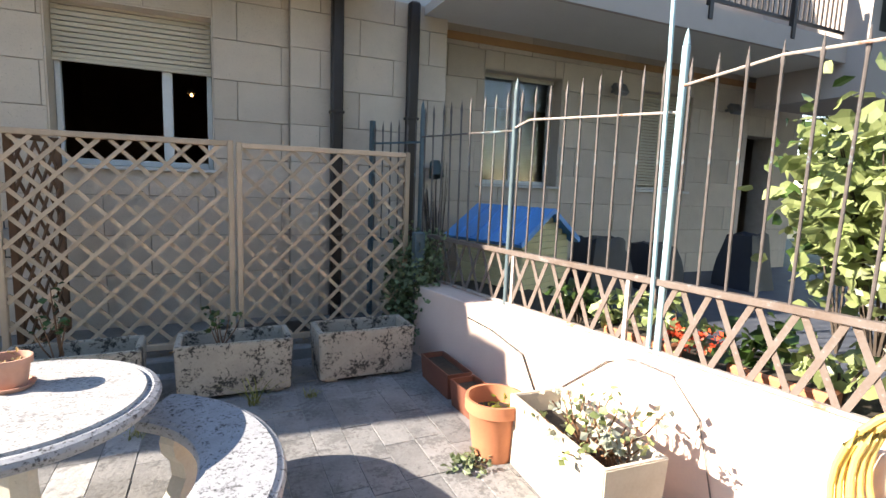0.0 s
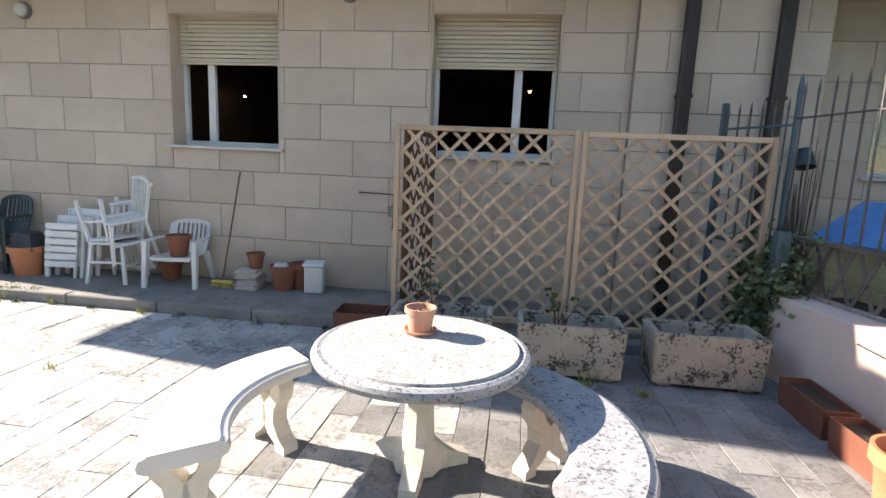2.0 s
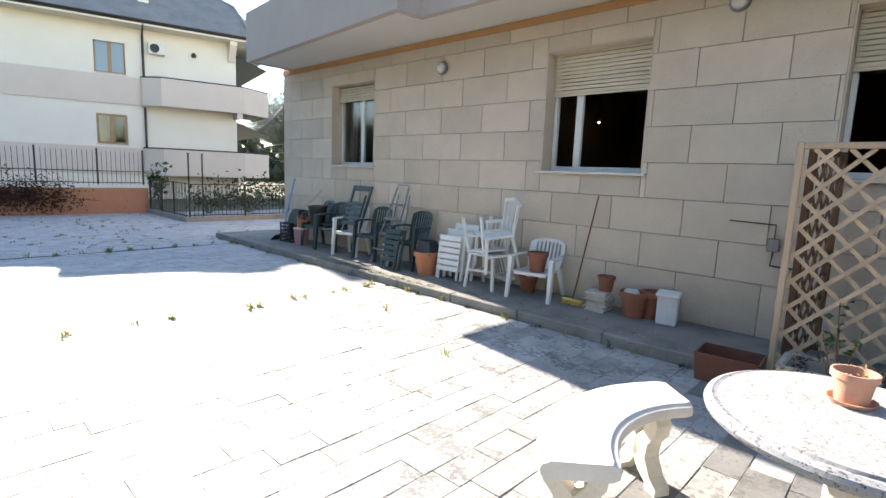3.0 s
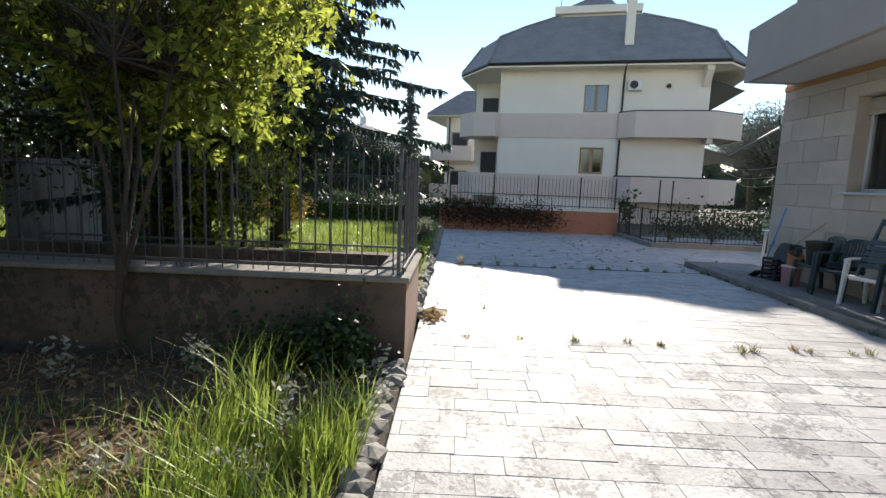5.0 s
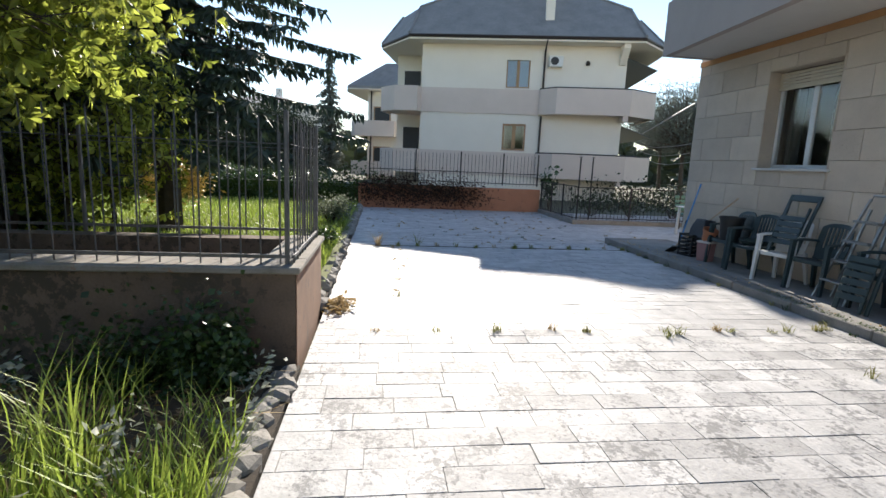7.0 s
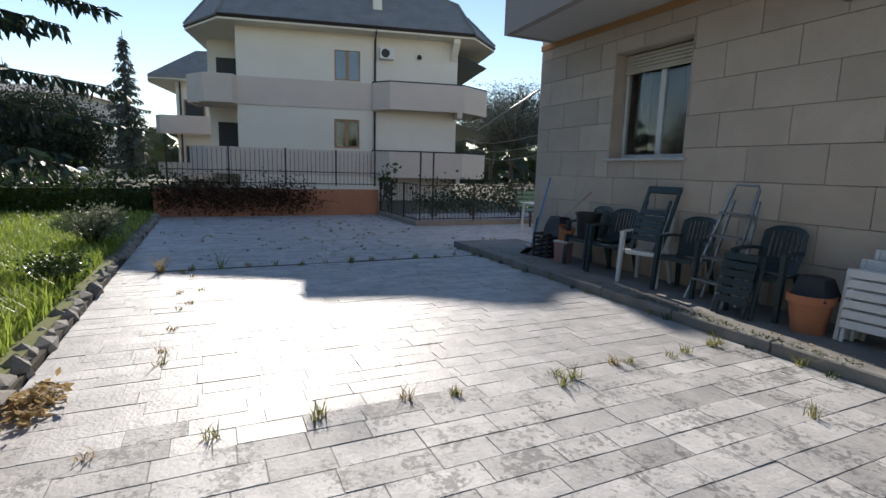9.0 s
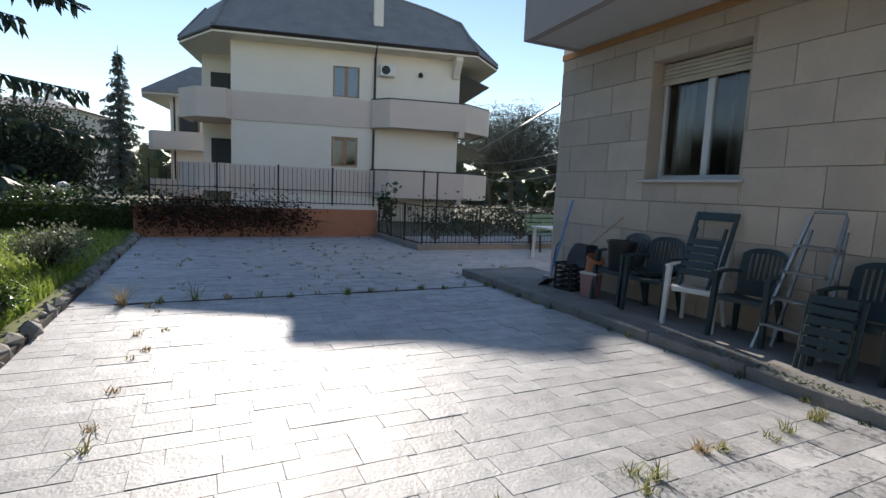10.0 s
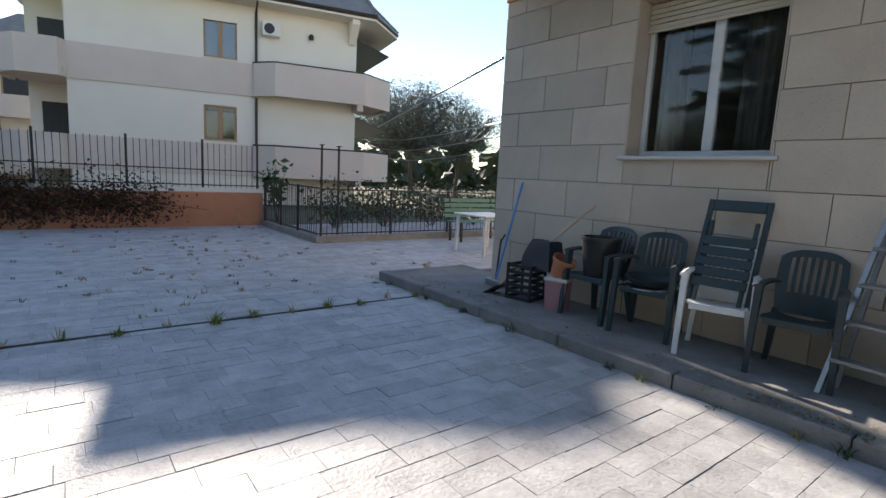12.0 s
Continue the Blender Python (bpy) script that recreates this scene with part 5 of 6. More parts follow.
part("blade", Geo().box(-0.22, -0.09, 0.0, 0.04, 0.09, 0.012, 0.004, m=pose(0, 0, 0.09, 0, -30)), BLACKIRON, t)
g = Geo()
leaves(g, [(rng.uniform(-10.2, 3.0), -0.98 + abs(rng.normal(0, 0.12)), 0.108) for _ in range(500)], 0.028, (0.02, 0.02, 0.003), 1, 0.15, 0.6)
solid("footway_litter", g, STRAW, "Scattered dry leaves on the concrete footway", "litter", kind="stuff")

# ---- garden on the south side ----
setting("garden_bed", Geo().box(-3.6, -14.0, -0.11, 8.0, -6.44, 0.02), EARTH, "Unkempt bed of earth and leaf litter beside the terrace", "ground")
setting("lawn", Geo().box(-17.2, -40.0, -0.11, -5.45, -6.5, 0.1).box(-5.45, -40.0, -0.11, -4.2, -6.8, 0.1), LAWN, "Rough lawn beside the terrace", "ground")
setting("retaining_wall", Geo().box(-4.2, -14.0, -0.1, -3.9, -6.47, 0.7).box(-5.42, -6.75, -0.1, -4.2, -6.47, 0.7).box(-5.42, -14.0, -0.1, -5.2, -6.75, 0.74), OLDWALL, "Weathered rendered retaining wall, its colour darkened for tree shade", "wall")
setting("wall_face", Geo().box(-5.41, -6.466, -0.1, -3.91, -6.46, 0.695), FLAKED, "Flaking orange-brown plaster on the wall facing the terrace", "wall")
setting("coping", Geo().box(-4.22, -14.0, 0.702, -3.86, -6.43, 0.75, 0.01).box(-5.44, -6.77, 0.702, -4.22, -6.43, 0.75, 0.01), CAP, "Rough stone coping with fallen leaves", "trim")


def bar_fence(m, L, z0, z1, pitch, label, rails=(0.06, 0.85), posts=(), material=BLACKIRON, r=0.008, post_h=0.05, wire=0.0, thick=0.022):
    f = thing("railing", m, label, "fence", "iron railings")
    bar = Geo().lathe([(r, z0), (r, z1 - 0.03), (r * 0.3, z1)], 6).mesh("bar", material, True)
    for i in range(int(L / pitch)):
        part("bar", bar, material, f, m=pose(pitch * (i + 0.5), rng.uniform(-0.004, 0.004), 0, rng.uniform(-0.5, 0.5), rng.uniform(-0.5, 0.5)))
    for k in rails:
        z = z0 + (z1 - z0) * k
        part("rail", Geo().box(0, -0.012, z - 0.012, L, 0.012, z + 0.012), material, f)
    if wire:
        part("wire", Geo().tube([(0, 0.01, wire), (L * 0.5, 0.01, wire - 0.01), (L, 0.01, wire)], 0.004, 6), material, f)
    for x0 in posts:
        part("post", Geo().box(x0 - thick, -thick, z0, x0 + thick, thick, z1 + post_h, 0.005), material, f)
    return f


bar_fence(pose(-4.0, -6.52, 0.75, 0, 0, -90), 5.0, 0.0, 1.06, 0.138, "Plain iron railing on the retaining wall", (0.055,), (0.02, 1.95), BARIRON, 0.0065, 0.03, 0.86, 0.016)
bar_fence(pose(-4.0, -6.5, 0.75, 0, 0, 180), 1.35, 0.0, 1.05, 0.138, "Short iron railing returning along the wall", (0.055,), (1.33,), BARIRON, 0.0065, 0.02, 0.86, 0.016)
bar_fence(pose(-5.32, -6.6, 0.76, 0, 0, -90), 4.2, 0.0, 1.0, 0.16, "Plain iron railing at the far side of the pit", (0.06,), (0.02, 2.0), BARIRON, 0.0065, 0.0, 0.84, 0.015)
boards = thing("garden_shed", pose(-7.7, -11.2, 0.1, 0, 0, -90), "Pale board-clad garden shed with a dark doorway under the trees", "shed")
for i in range(11):
    if i not in (1, 2):
        part("board", Geo().box(0.2 * i, 0, 0.0, 0.2 * i + 0.185, 0.02, 1.62 + rng.uniform(-0.02, 0.02), 0.003), SHEDWOOD, boards)
part("lintel", Geo().box(0.19, 0.0, 1.42, 0.595, 0.018, 1.62), SHEDWOOD, boards)
# Solid black block; seen through the gap it paints the doorway's darkness
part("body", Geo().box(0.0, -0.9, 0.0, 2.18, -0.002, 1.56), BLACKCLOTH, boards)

# stone edging along the terrace
edging = setting("stone_edging", Geo().box(-17.0, -6.62, -0.1, -5.5, -6.43, 0.05).box(-3.85, -6.6, -0.1, 4.0, -6.43, 0.03), SOIL, "Uneven grey stone edging along the slabs", "edging")


def rock(s):
    bm = bmesh.new()
    bmesh.ops.create_icosphere(bm, subdivisions=1, radius=0.5)
    for v in bm.verts:
        v.co = v.co * (1 + 0.35 * noise.noise(v.co * 2 + Vector((s * 7.3, s, 0))))
        v.co.z *= 0.8
    g = Geo()
    g.bm(bm)
    return g.mesh("stone", ROCK)


rocks = [rock(k) for k in range(6)]
x = -16.9
while x < 3.5:
    w = rng.uniform(0.14, 0.34) if x < -5 else rng.uniform(0.09, 0.22)
    if not -5.6 < x < -3.85:
        h = rng.uniform(0.16, 0.3) * (1.0 if x < -5 else 0.5)
        part("stone", rocks[int(rng.integers(6))], ROCK, edging, m=pose(x + w / 2, -6.52 + rng.uniform(-0.04, 0.04), 0.03, 0, 0, rng.uniform(-25, 25) if x < -5 else rng.uniform(-90, 90)) @ Matrix.Diagonal((w * 1.15, 0.22 if x < -5 else rng.uniform(0.15, 0.24), h, 1)))
    x += w * (0.85 if x < -5 else 0.62)

# grass, weeds, litter
g = Geo()
blades(g, -2.7, -9.2, 0.6, -6.6, 0.02, 1500, 0.16, 0.004, 0.8)
blades(g, -2.5, -7.4, 0.6, -6.6, 0.02, 800, 0.22, 0.004, 0.7)
for cx, cy, n, h in ((-2.7, -7.35, 90, 0.5), (-2.45, -7.25, 90, 0.42), (-2.2, -6.75, 200, 0.34), (-2.2, -7.4, 110, 0.36), (-1.5, -6.8, 220, 0.32), (-2.7, -6.75, 90, 0.34), (-1.7, -7.2, 200, 0.36), (-0.7, -6.9, 260, 0.3), (-1.6, -7.9, 160, 0.3), (-1.9, -8.6, 120, 0.24), (-0.6, -7.6, 200, 0.26), (-3.2, -7.4, 20, 0.4)):
    blades(g, cx - 0.2, cy - 0.2, cx + 0.2, cy + 0.2, 0.02, n, h, 0.005, 0.75)
solid("tall_grass", g, GRASS, "Tall fresh grass tufts growing in the bed", "grass", kind="stuff")
g = Geo()
blades(g, -3.7, -9.5, 0.6, -6.6, 0.02, 1500, 0.14, 0.004, 2.2)
solid("dry_grass", g, STRAW, "Dry bent grass blades lying on the bed", "grass", kind="stuff")
g = Geo()
leaves(g, [(rng.uniform(-3.6, 1.5), rng.uniform(-10.5, -7.0), 0.035) for _ in range(4600)], 0.065, (0.03, 0.03, 0.012), 1, 0.15, 0.6)
solid("dry_litter", g, LITTER, "Fallen brown leaves lying on the bed", "litter", kind="stuff")
g = Geo()
for cx, cy, h in ((-2.45, -7.0, 0.42), (-1.9, -7.05, 0.3), (-3.3, -8.0, 0.3), (-2.9, -6.62, 0.2), (-3.4, -6.6, 0.25), (-1.2, -7.6, 0.2), (-2.0, -7.8, 0.15), (-3.1, -8.9, 0.3)):
    leaves(g, [(cx + rng.normal(0, 0.06), cy + rng.normal(0, 0.06), rng.uniform(0.3, 1) * h) for _ in range(60)], 0.055, (0.03, 0.03, 0.04), 1, slim=0.5)
solid("pale_weed", g, PALELEAF, "Pale-leaved weeds among the grass", "weed", kind="stuff")
g = Geo()
leaves(g, [(-3.6 + rng.normal(0, 0.13), -6.75 - abs(rng.normal(0, 0.55)), 0.02 + abs(rng.normal(0, 0.2))) for _ in range(3600)], 0.05, (0.03, 0.03, 0.04), 1, slim=0.8)
solid("wall_creeper", g, LEAF_DARK, "Dark leafy creeper at the foot of the wall", "climber", kind="stuff")
g = Geo()
blades(g, -17.0, -14.0, -5.5, -6.6, 0.1, 26000, 0.14, 0.008, 0.7)
blades(g, -12.0, -8.0, -5.5, -6.6, 0.1, 9000, 0.2, 0.007, 0.7)
blades(g, -17.0, -30.0, -5.5, -14.0, 0.1, 9000, 0.2, 0.02, 0.7)
solid("lawn_grass", g, GRASS, "Uncut fresh lawn grass", "grass", kind="stuff")


WEEDS = {k.name: Geo() for k in (WEED, STRAW, LEAF_DARK)}


def weed(m, n, h, material, label, w=0.0035):
    c = m.translation
    blades(WEEDS[material.name], c.x - 0.04, c.y - 0.04, c.x + 0.04, c.y + 0.04, 0, n * 2, h, w, 1.5)


for i in range(10):
    weed(pose(-4.7 + rng.uniform(-0.05, 0.05), -5.9 + 0.56 * i - (0.25 if i == 4 else 0), 0), int(rng.integers(8, 26)), rng.uniform(0.04, 0.09), WEED if i % 3 else STRAW, "Small weed growing in the joint between slabs")
for x0, y0, n, h in ((-4.62, -3.0, 14, 0.09), (-4.55, -3.15, 12, 0.08), (-4.7, -2.4, 12, 0.06), (-4.69, -1.78, 12, 0.07), (-4.75, -1.3, 12, 0.06), (-3.6, -2.0, 8, 0.08), (-2.2, -2.5, 10, 0.07), (0.9, -2.2, 12, 0.12), (2.0, -1.95, 20, 0.06), (1.6, -1.95, 16, 0.2)):
    weed(pose(x0, y0, 0), n, h, WEED, "Small weed growing in the joint between slabs")
for i in range(11):
    weed(pose(-6.0 - 0.4 * i + rng.uniform(-0.25, 0.25), -5.55 + rng.uniform(-0.15, 0.15), 0), int(rng.integers(6, 14)), rng.uniform(0.03, 0.08), STRAW if i % 3 else WEED, "Dry tuft growing in the joint between slabs", 0.004)
for i in range(14):
    weed(pose(-9.4 + rng.uniform(-0.08, 0.08), -5.9 + 0.36 * i, 0), int(rng.integers(6, 26)), rng.uniform(0.06, 0.4 if i < 3 else 0.14), STRAW if i % 3 == 0 else WEED, "Dry tuft growing along the drain joint", 0.004)
for i in range(150):
    weed(pose(rng.uniform(-16.6, -9.8), rng.uniform(-6.2, 0.5), 0), int(rng.integers(3, 9)), rng.uniform(0.02, 0.055), STRAW if i % 4 else LEAF_DARK, "Small dark weed growing between the shaded slabs", 0.005)
for i in range(26):
    weed(pose(-10.2 + 0.4 * i + rng.uniform(-0.15, 0.15), -1.14 - rng.uniform(0, 0.05), 0), int(rng.integers(6, 16)), rng.uniform(0.03, 0.09), WEED if i % 2 else LEAF_DARK, "Small weed growing at the kerb's foot", 0.004)
for k, label in ((WEED, "Small green weeds growing in the joints between slabs"), (STRAW, "Dry brown tufts growing in the joints between slabs"), (LEAF_DARK, "Small dark weeds growing between the shaded slabs")):
    solid("joint_weed", WEEDS[k.name], k, label, "weed", "weeds in the joints", kind="stuff")
g = Geo()
leaves(g, [(rng.uniform(-6.0, -3.8), -1.06 + rng.normal(0, 0.03), 0.112) for _ in range(520)], 0.024, (0.02, 0.02, 0.005), 1, 0.3, 0.8)
solid("kerb_moss", g, GREYLEAF, "Pale moss and small weeds on the kerb", "moss", kind="stuff")
part("slat_gap", Geo().box(-9.45, -6.42, -0.005, -9.4, -1.2, 0.003), SOIL, floor)
g = Geo()
leaves(g, [(-5.45 + rng.normal(0, 0.13), -6.28 + rng.normal(0, 0.06), 0.02 + abs(rng.normal(0, 0.025))) for _ in range(160)], 0.06, (0.02, 0.02, 0.008), 2, 0.4, 0.5)
solid("leaf_heap", g, STRAW, "Small heap of dry brown leaves by the stone edging", "litter", kind="stuff")

shrub("laurel_bush", pose(-6.7, -14.1, 0.0), 1.3, 2.3, 3200, 0.12, LEAF_DARK, "Dense dark laurel bush beside the garden shed", 26)
shrub("laurel_bush", pose(-6.9, -10.35, 0.1), 0.85, 2.6, 3400, 0.1, LEAF_DARK, "Dense dark laurel bush beyond the railing", 30)
shrub("laurel_bush", pose(-9.6, -12.6, 0.1), 1.7, 1.9, 3800, 0.13, LEAF_DARK, "Dense dark laurel bush behind the garden shed", 34)
shrub("laurel_bush", pose(-9.0, -16.0, 0.1), 1.9, 2.4, 3600, 0.14, LEAF_DARK, "Dense dark laurel bush behind the garden shed", 34)
g = Geo()
leaves(g, [(-6.5 + rng.normal(0, 0.25), rng.uniform(-20.0, -13.3), rng.uniform(0.12, 1.5)) for _ in range(2600)] + [(-7.4 + rng.normal(0, 0.15), rng.uniform(-10.9, -9.9), rng.uniform(0.12, 1.1)) for _ in range(500)], 0.13, (0.12, 0.15, 0.12), 4, 0.7, 0.6)
solid("undergrowth", g, LEAF_DARK, "Dark leafy undergrowth beneath the garden trees", "undergrowth", kind="stuff")
shrub("rosemary_bush", pose(-10.9, -6.9, 0.1), 0.42, 0.62, 2200, 0.05, GREYLEAF, "Grey-green rosemary bush beside the edging", 26)
shrub("rosemary_bush", pose(-8.3, -6.78, 0.1), 0.3, 0.32, 1200, 0.045, LEAF_DARK, "Low dark herb cushion beside the edging", 18)


# ---- trees ----
def branch_tree(name, m, label, trunks, crown, radii, clumps, per, size, material, spread=0.3, r=0.05, slim=0.45, whorl=0, flat=0.8, low=0.0):
    """Stems that fork into limbs, with leaves clumped unevenly about their tips."""
    t = thing(name, m, label, "tree")
    g, c = Geo(), []
    cv, rv = Vector(crown), Vector(radii)
    tips = []
    for i in range(clumps):
        d = Vector(rng.normal(0, 1, 3)).normalized() * rng.uniform(0.35, 1.0) ** 0.6
        tips.append(cv + Vector((d.x * rv.x, d.y * rv.y, d.z * rv.z)))
    if low:
        g.tube([(0, 0, 0), (0.03, -0.02, low * 0.5), (0, 0, low)], r * 1.6, 8, r1=r * 1.3)
    for k, base in enumerate(trunks):
        b = Vector(base)
        fork = b.lerp(cv, 0.45) + Vector((rng.uniform(-0.2, 0.2), rng.uniform(-0.2, 0.2), 0)) * (2.6 if low else 1)
        fork.z = b.z + (cv.z - b.z) * 0.6
        g.tube([b, b.lerp(fork, 0.5) + Vector((rng.uniform(-0.1, 0.1), rng.uniform(-0.1, 0.1), 0)), fork], r, 8, r1=r * 0.6)
        for tip in tips[k::len(trunks)]:
            mid = fork.lerp(tip, 0.5) + Vector(rng.normal(0, 0.15, 3))
            g.tube([fork, mid, tip], r * 0.4, 5, r1=r * 0.08)
            c += [tip, mid.lerp(tip, 0.5), mid.lerp(tip, 0.75)]
    part("trunk", g, BARK, t, smooth=True)
    lg = Geo()
    if whorl:
        ends = []
        for q in c:
            for _ in range(per):
                p = q + Vector(rng.normal(0, 1, 3)) * spread
                ends.append((p, (p - cv).normalized() + Vector(rng.normal(0, 0.5, 3)) + Vector((0, 0, 0.3))))
        rosettes(lg, ends, size, whorl, slim)
    else:
        leaves(lg, c, size, (spread, spread, spread * flat), per, 0.7, slim)
    part("crown", lg, material, t)
    return t


branch_tree("laurel_tree", pose(-3.75, -8.85, 0), "Multi-stemmed laurel tree with glossy sunlit leaves", [(0, 0, 0.72), (0.0, 0.02, 0.7), (0.02, 0, 0.72), (0.0, -0.02, 0.7), (-0.02, 0, 0.71)],
            (-0.75, -0.15, 3.6), (1.4, 2.0, 1.75), 205, 4, 0.105, LEAF, 0.2, 0.024, 0.4, 8, 0.8, 0.72)
branch_tree("laurel_tree", pose(-7.0, -9.3, 0.1), "Dense glossy laurel tree beyond the railing", [(0, 0, 0), (0.2, -0.3, 0)], (0, -0.3, 1.9), (0.9, 1.3, 1.6), 100, 4, 0.1, LEAF, 0.22, 0.04, 0.4, 8)
branch_tree("evergreen_tree", pose(-9.6, -12.3, 0.1), "Large dark evergreen tree filling the garden's side", [(0, 0, 0)], (0.5, 0.0, 4.2), (2.6, 3.2, 4.2), 170, 80, 0.115, LEAF_DARK, 0.45, 0.16)
branch_tree("evergreen_tree", pose(-2.6, -11.9, 0.0), "Large dark evergreen tree filling the garden's side", [(0, 0, 0)], (0.0, 0.0, 3.8), (2.2, 2.2, 3.8), 150, 80, 0.115, LEAF_DARK, 0.45, 0.14)
branch_tree("evergreen_tree", pose(-6.3, -14.9, 0.0), "Large dark evergreen tree filling the garden's side", [(0, 0, 0)], (0.0, 0.0, 3.8), (2.2, 2.0, 3.8), 130, 72, 0.115, LEAF_DARK, 0.45, 0.14)
# The next two trees stay unseen, added to close the south and block sky
branch_tree("evergreen_tree", pose(1.5, -12.5, 0.0), "Large dark evergreen tree filling the garden's side", [(0, 0, 0)], (0.0, 0.0, 3.6), (2.8, 2.0, 3.6), 120, 68, 0.115, LEAF_DARK, 0.5, 0.14)
branch_tree("evergreen_tree", pose(6.5, -10.5, 0.0), "Large dark evergreen tree filling the garden's side", [(0, 0, 0)], (0.0, 0.0, 3.6), (2.8, 2.4, 3.6), 120, 68, 0.115, LEAF_DARK, 0.5, 0.14)
branch_tree("autumn_bush", pose(-11.5, -10.2, 0.1), "Small bush with yellow autumn leaves on the lawn", [(0, 0, 0)], (0, 0, 0.9), (0.7, 0.7, 0.7), 26, 16, 0.1, HOSE, 0.15, 0.03)


def conifer(name, m, H, R, tiers, per, material, label, droop=0.25, first=0.1, tuft=0.22, needles=30, dome=1.3):
    """Whorled drooping branches hung with needle sprays."""
    t = thing(name, m, label, "tree")
    g, ng = Geo(), Geo()
    g.tube([(0, 0, 0), (0, 0, H * 0.5), (0, 0, H)], 0.02 * H, 8, r1=0.02)
    for k in range(tiers):
        z = H * (first + (0.98 - first) * k / tiers)
        L = R * (1 - (k / tiers) ** dome) * rng.uniform(0.85, 1.1) + 0.1
        for i in range(per):
            a = 6.283 * (i + rng.uniform(-0.25, 0.25)) / per + k * 0.7
            l = L * rng.uniform(0.55, 1.2)
            d = Vector((math.cos(a), math.sin(a), 0))
            z = H * (first + (0.98 - first) * (k + rng.uniform(-0.7, 0.7)) / tiers)
            pts = [Vector((0, 0, z)), d * l * 0.55 + Vector((0, 0, z - droop * l * 0.4)), d * l + Vector((0, 0, z - droop * l * 0.6))]
            g.tube(pts, 0.012 * max(1, R / 2), 4, r1=0.004)
            n = max(3, int(needles * l / R))
            for j in range(n):
                u = (j + 0.5) / n
                p = pts[0].lerp(pts[1], u * 2) if u < 0.5 else pts[1].lerp(pts[2], u * 2 - 1)
                s = Vector((-d.y, d.x, 0))
                for q in range(3):
                    w = (s * rng.uniform(-1, 1) + d * rng.uniform(-0.2, 0.6) + Vector((0, 0, -rng.uniform(0.1, 1.1)))).normalized() * tuft * rng.uniform(0.6, 1.3)
                    x1 = w.cross(Vector(rng.normal(0, 1, 3))).normalized() * tuft * 0.13
                    kk = len(ng.v)
                    ng.v += [tuple(p - x1 * 0.4), tuple(p + x1 * 0.4), tuple(p + w * 0.6 + x1), tuple(p + w), tuple(p + w * 0.6 - x1)]
                    ng.f += [(kk, kk + 1, kk + 2, kk + 3, kk + 4)]
    part("trunk", g, BARK, t)
    part("needles", ng, material, t)


conifer("spruce_tree", pose(-9.8, -9.6, 0.1), 11.0, 3.1, 30, 10, NEEDLE, "Tall blue-green spruce with drooping branches on the lawn", 0.3, 0.16, 0.22, 70)
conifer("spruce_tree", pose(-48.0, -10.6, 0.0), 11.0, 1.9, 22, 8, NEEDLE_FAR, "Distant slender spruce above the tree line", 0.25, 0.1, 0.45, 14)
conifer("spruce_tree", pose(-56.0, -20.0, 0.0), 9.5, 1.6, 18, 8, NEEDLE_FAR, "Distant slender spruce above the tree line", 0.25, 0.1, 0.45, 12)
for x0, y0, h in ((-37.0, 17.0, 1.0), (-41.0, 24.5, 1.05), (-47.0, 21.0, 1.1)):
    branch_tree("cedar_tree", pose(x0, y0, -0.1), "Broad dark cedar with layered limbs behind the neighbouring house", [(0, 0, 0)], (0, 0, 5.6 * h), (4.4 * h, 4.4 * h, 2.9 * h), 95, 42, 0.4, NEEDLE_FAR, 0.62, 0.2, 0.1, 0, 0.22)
for x0, y0, s in ((-35.5, -12.2, 0.8), (-39.0, -13.5, 0.85), (-37.0, -14.0, 0.85), (-26, -15, 0.8), (-31, -19, 0.95), (-24, -22, 1.0), (-38, -14, 0.95), (-40, -24, 1.1), (-21, -30, 1.3), (-30, -32, 1.4), (-16, -26, 1.2), (-12, -20, 1.2), (-48, -30, 1.6)):
    branch_tree("garden_tree", pose(x0, y0, 0, 0, 0, rng.uniform(0, 360)), "Dark distant garden tree with a rounded uneven crown", [(0, 0, 0)], (0, 0, 3.0 * s), (2.8 * s, 2.8 * s, 2.7 * s), 80, 60, 0.16, LEAF_FAR, 0.55, 0.14, 0.6)
g = Geo()
for i in range(700):
    a = rng.uniform(2.2, 4.6)
    d = rng.uniform(62, 95)
    leaves(g, [(d * math.cos(a), d * math.sin(a), rng.uniform(0, 1) ** 1.5 * (5 + 1.5 * math.sin(a * 9)))], 2.2, (2.5, 2.5, 0.8), 9, 0.9, 0.8)
solid("far_trees", g, LEAF_FAR, "Far dark belt of trees behind the houses", "trees", kind="stuff")

# ---- hedge, orange wall and fences at the terrace's end ----
g = Geo()
leaves(g, [(-17.6 + rng.normal(0, 0.25), rng.uniform(-26, -5.9), abs(rng.normal(0.55, 0.35))) for _ in range(4200)], 0.1, (0.12, 0.2, 0.1), 5, 0.8, 0.7)
g.box(-17.75, -26, -0.1, -17.45, -5.95, 0.72)
solid("hedge", g, LEAF_DARK, "Dark clipped hedge closing the lawn", "hedge", kind="stuff")
# Paler leaves paint the sunlit strip above the dark hedge
g = Geo()
leaves(g, [(-18.6 + rng.normal(0, 0.4), rng.uniform(-26, -7.5), 1.05 + rng.normal(0, 0.06)) for _ in range(700)], 0.1, (0.2, 0.2, 0.04), 4, 0.5, 0.7)
solid("hedge", g, GREYLEAF, "Hedge top behind the dark one, its sunlight put into paler leaves", "hedge", kind="stuff")
globe = thing("garden_lamp", pose(-22.6, -9.07, -0.1), "White globe garden lamp on a dark post behind the hedge", "lamp")
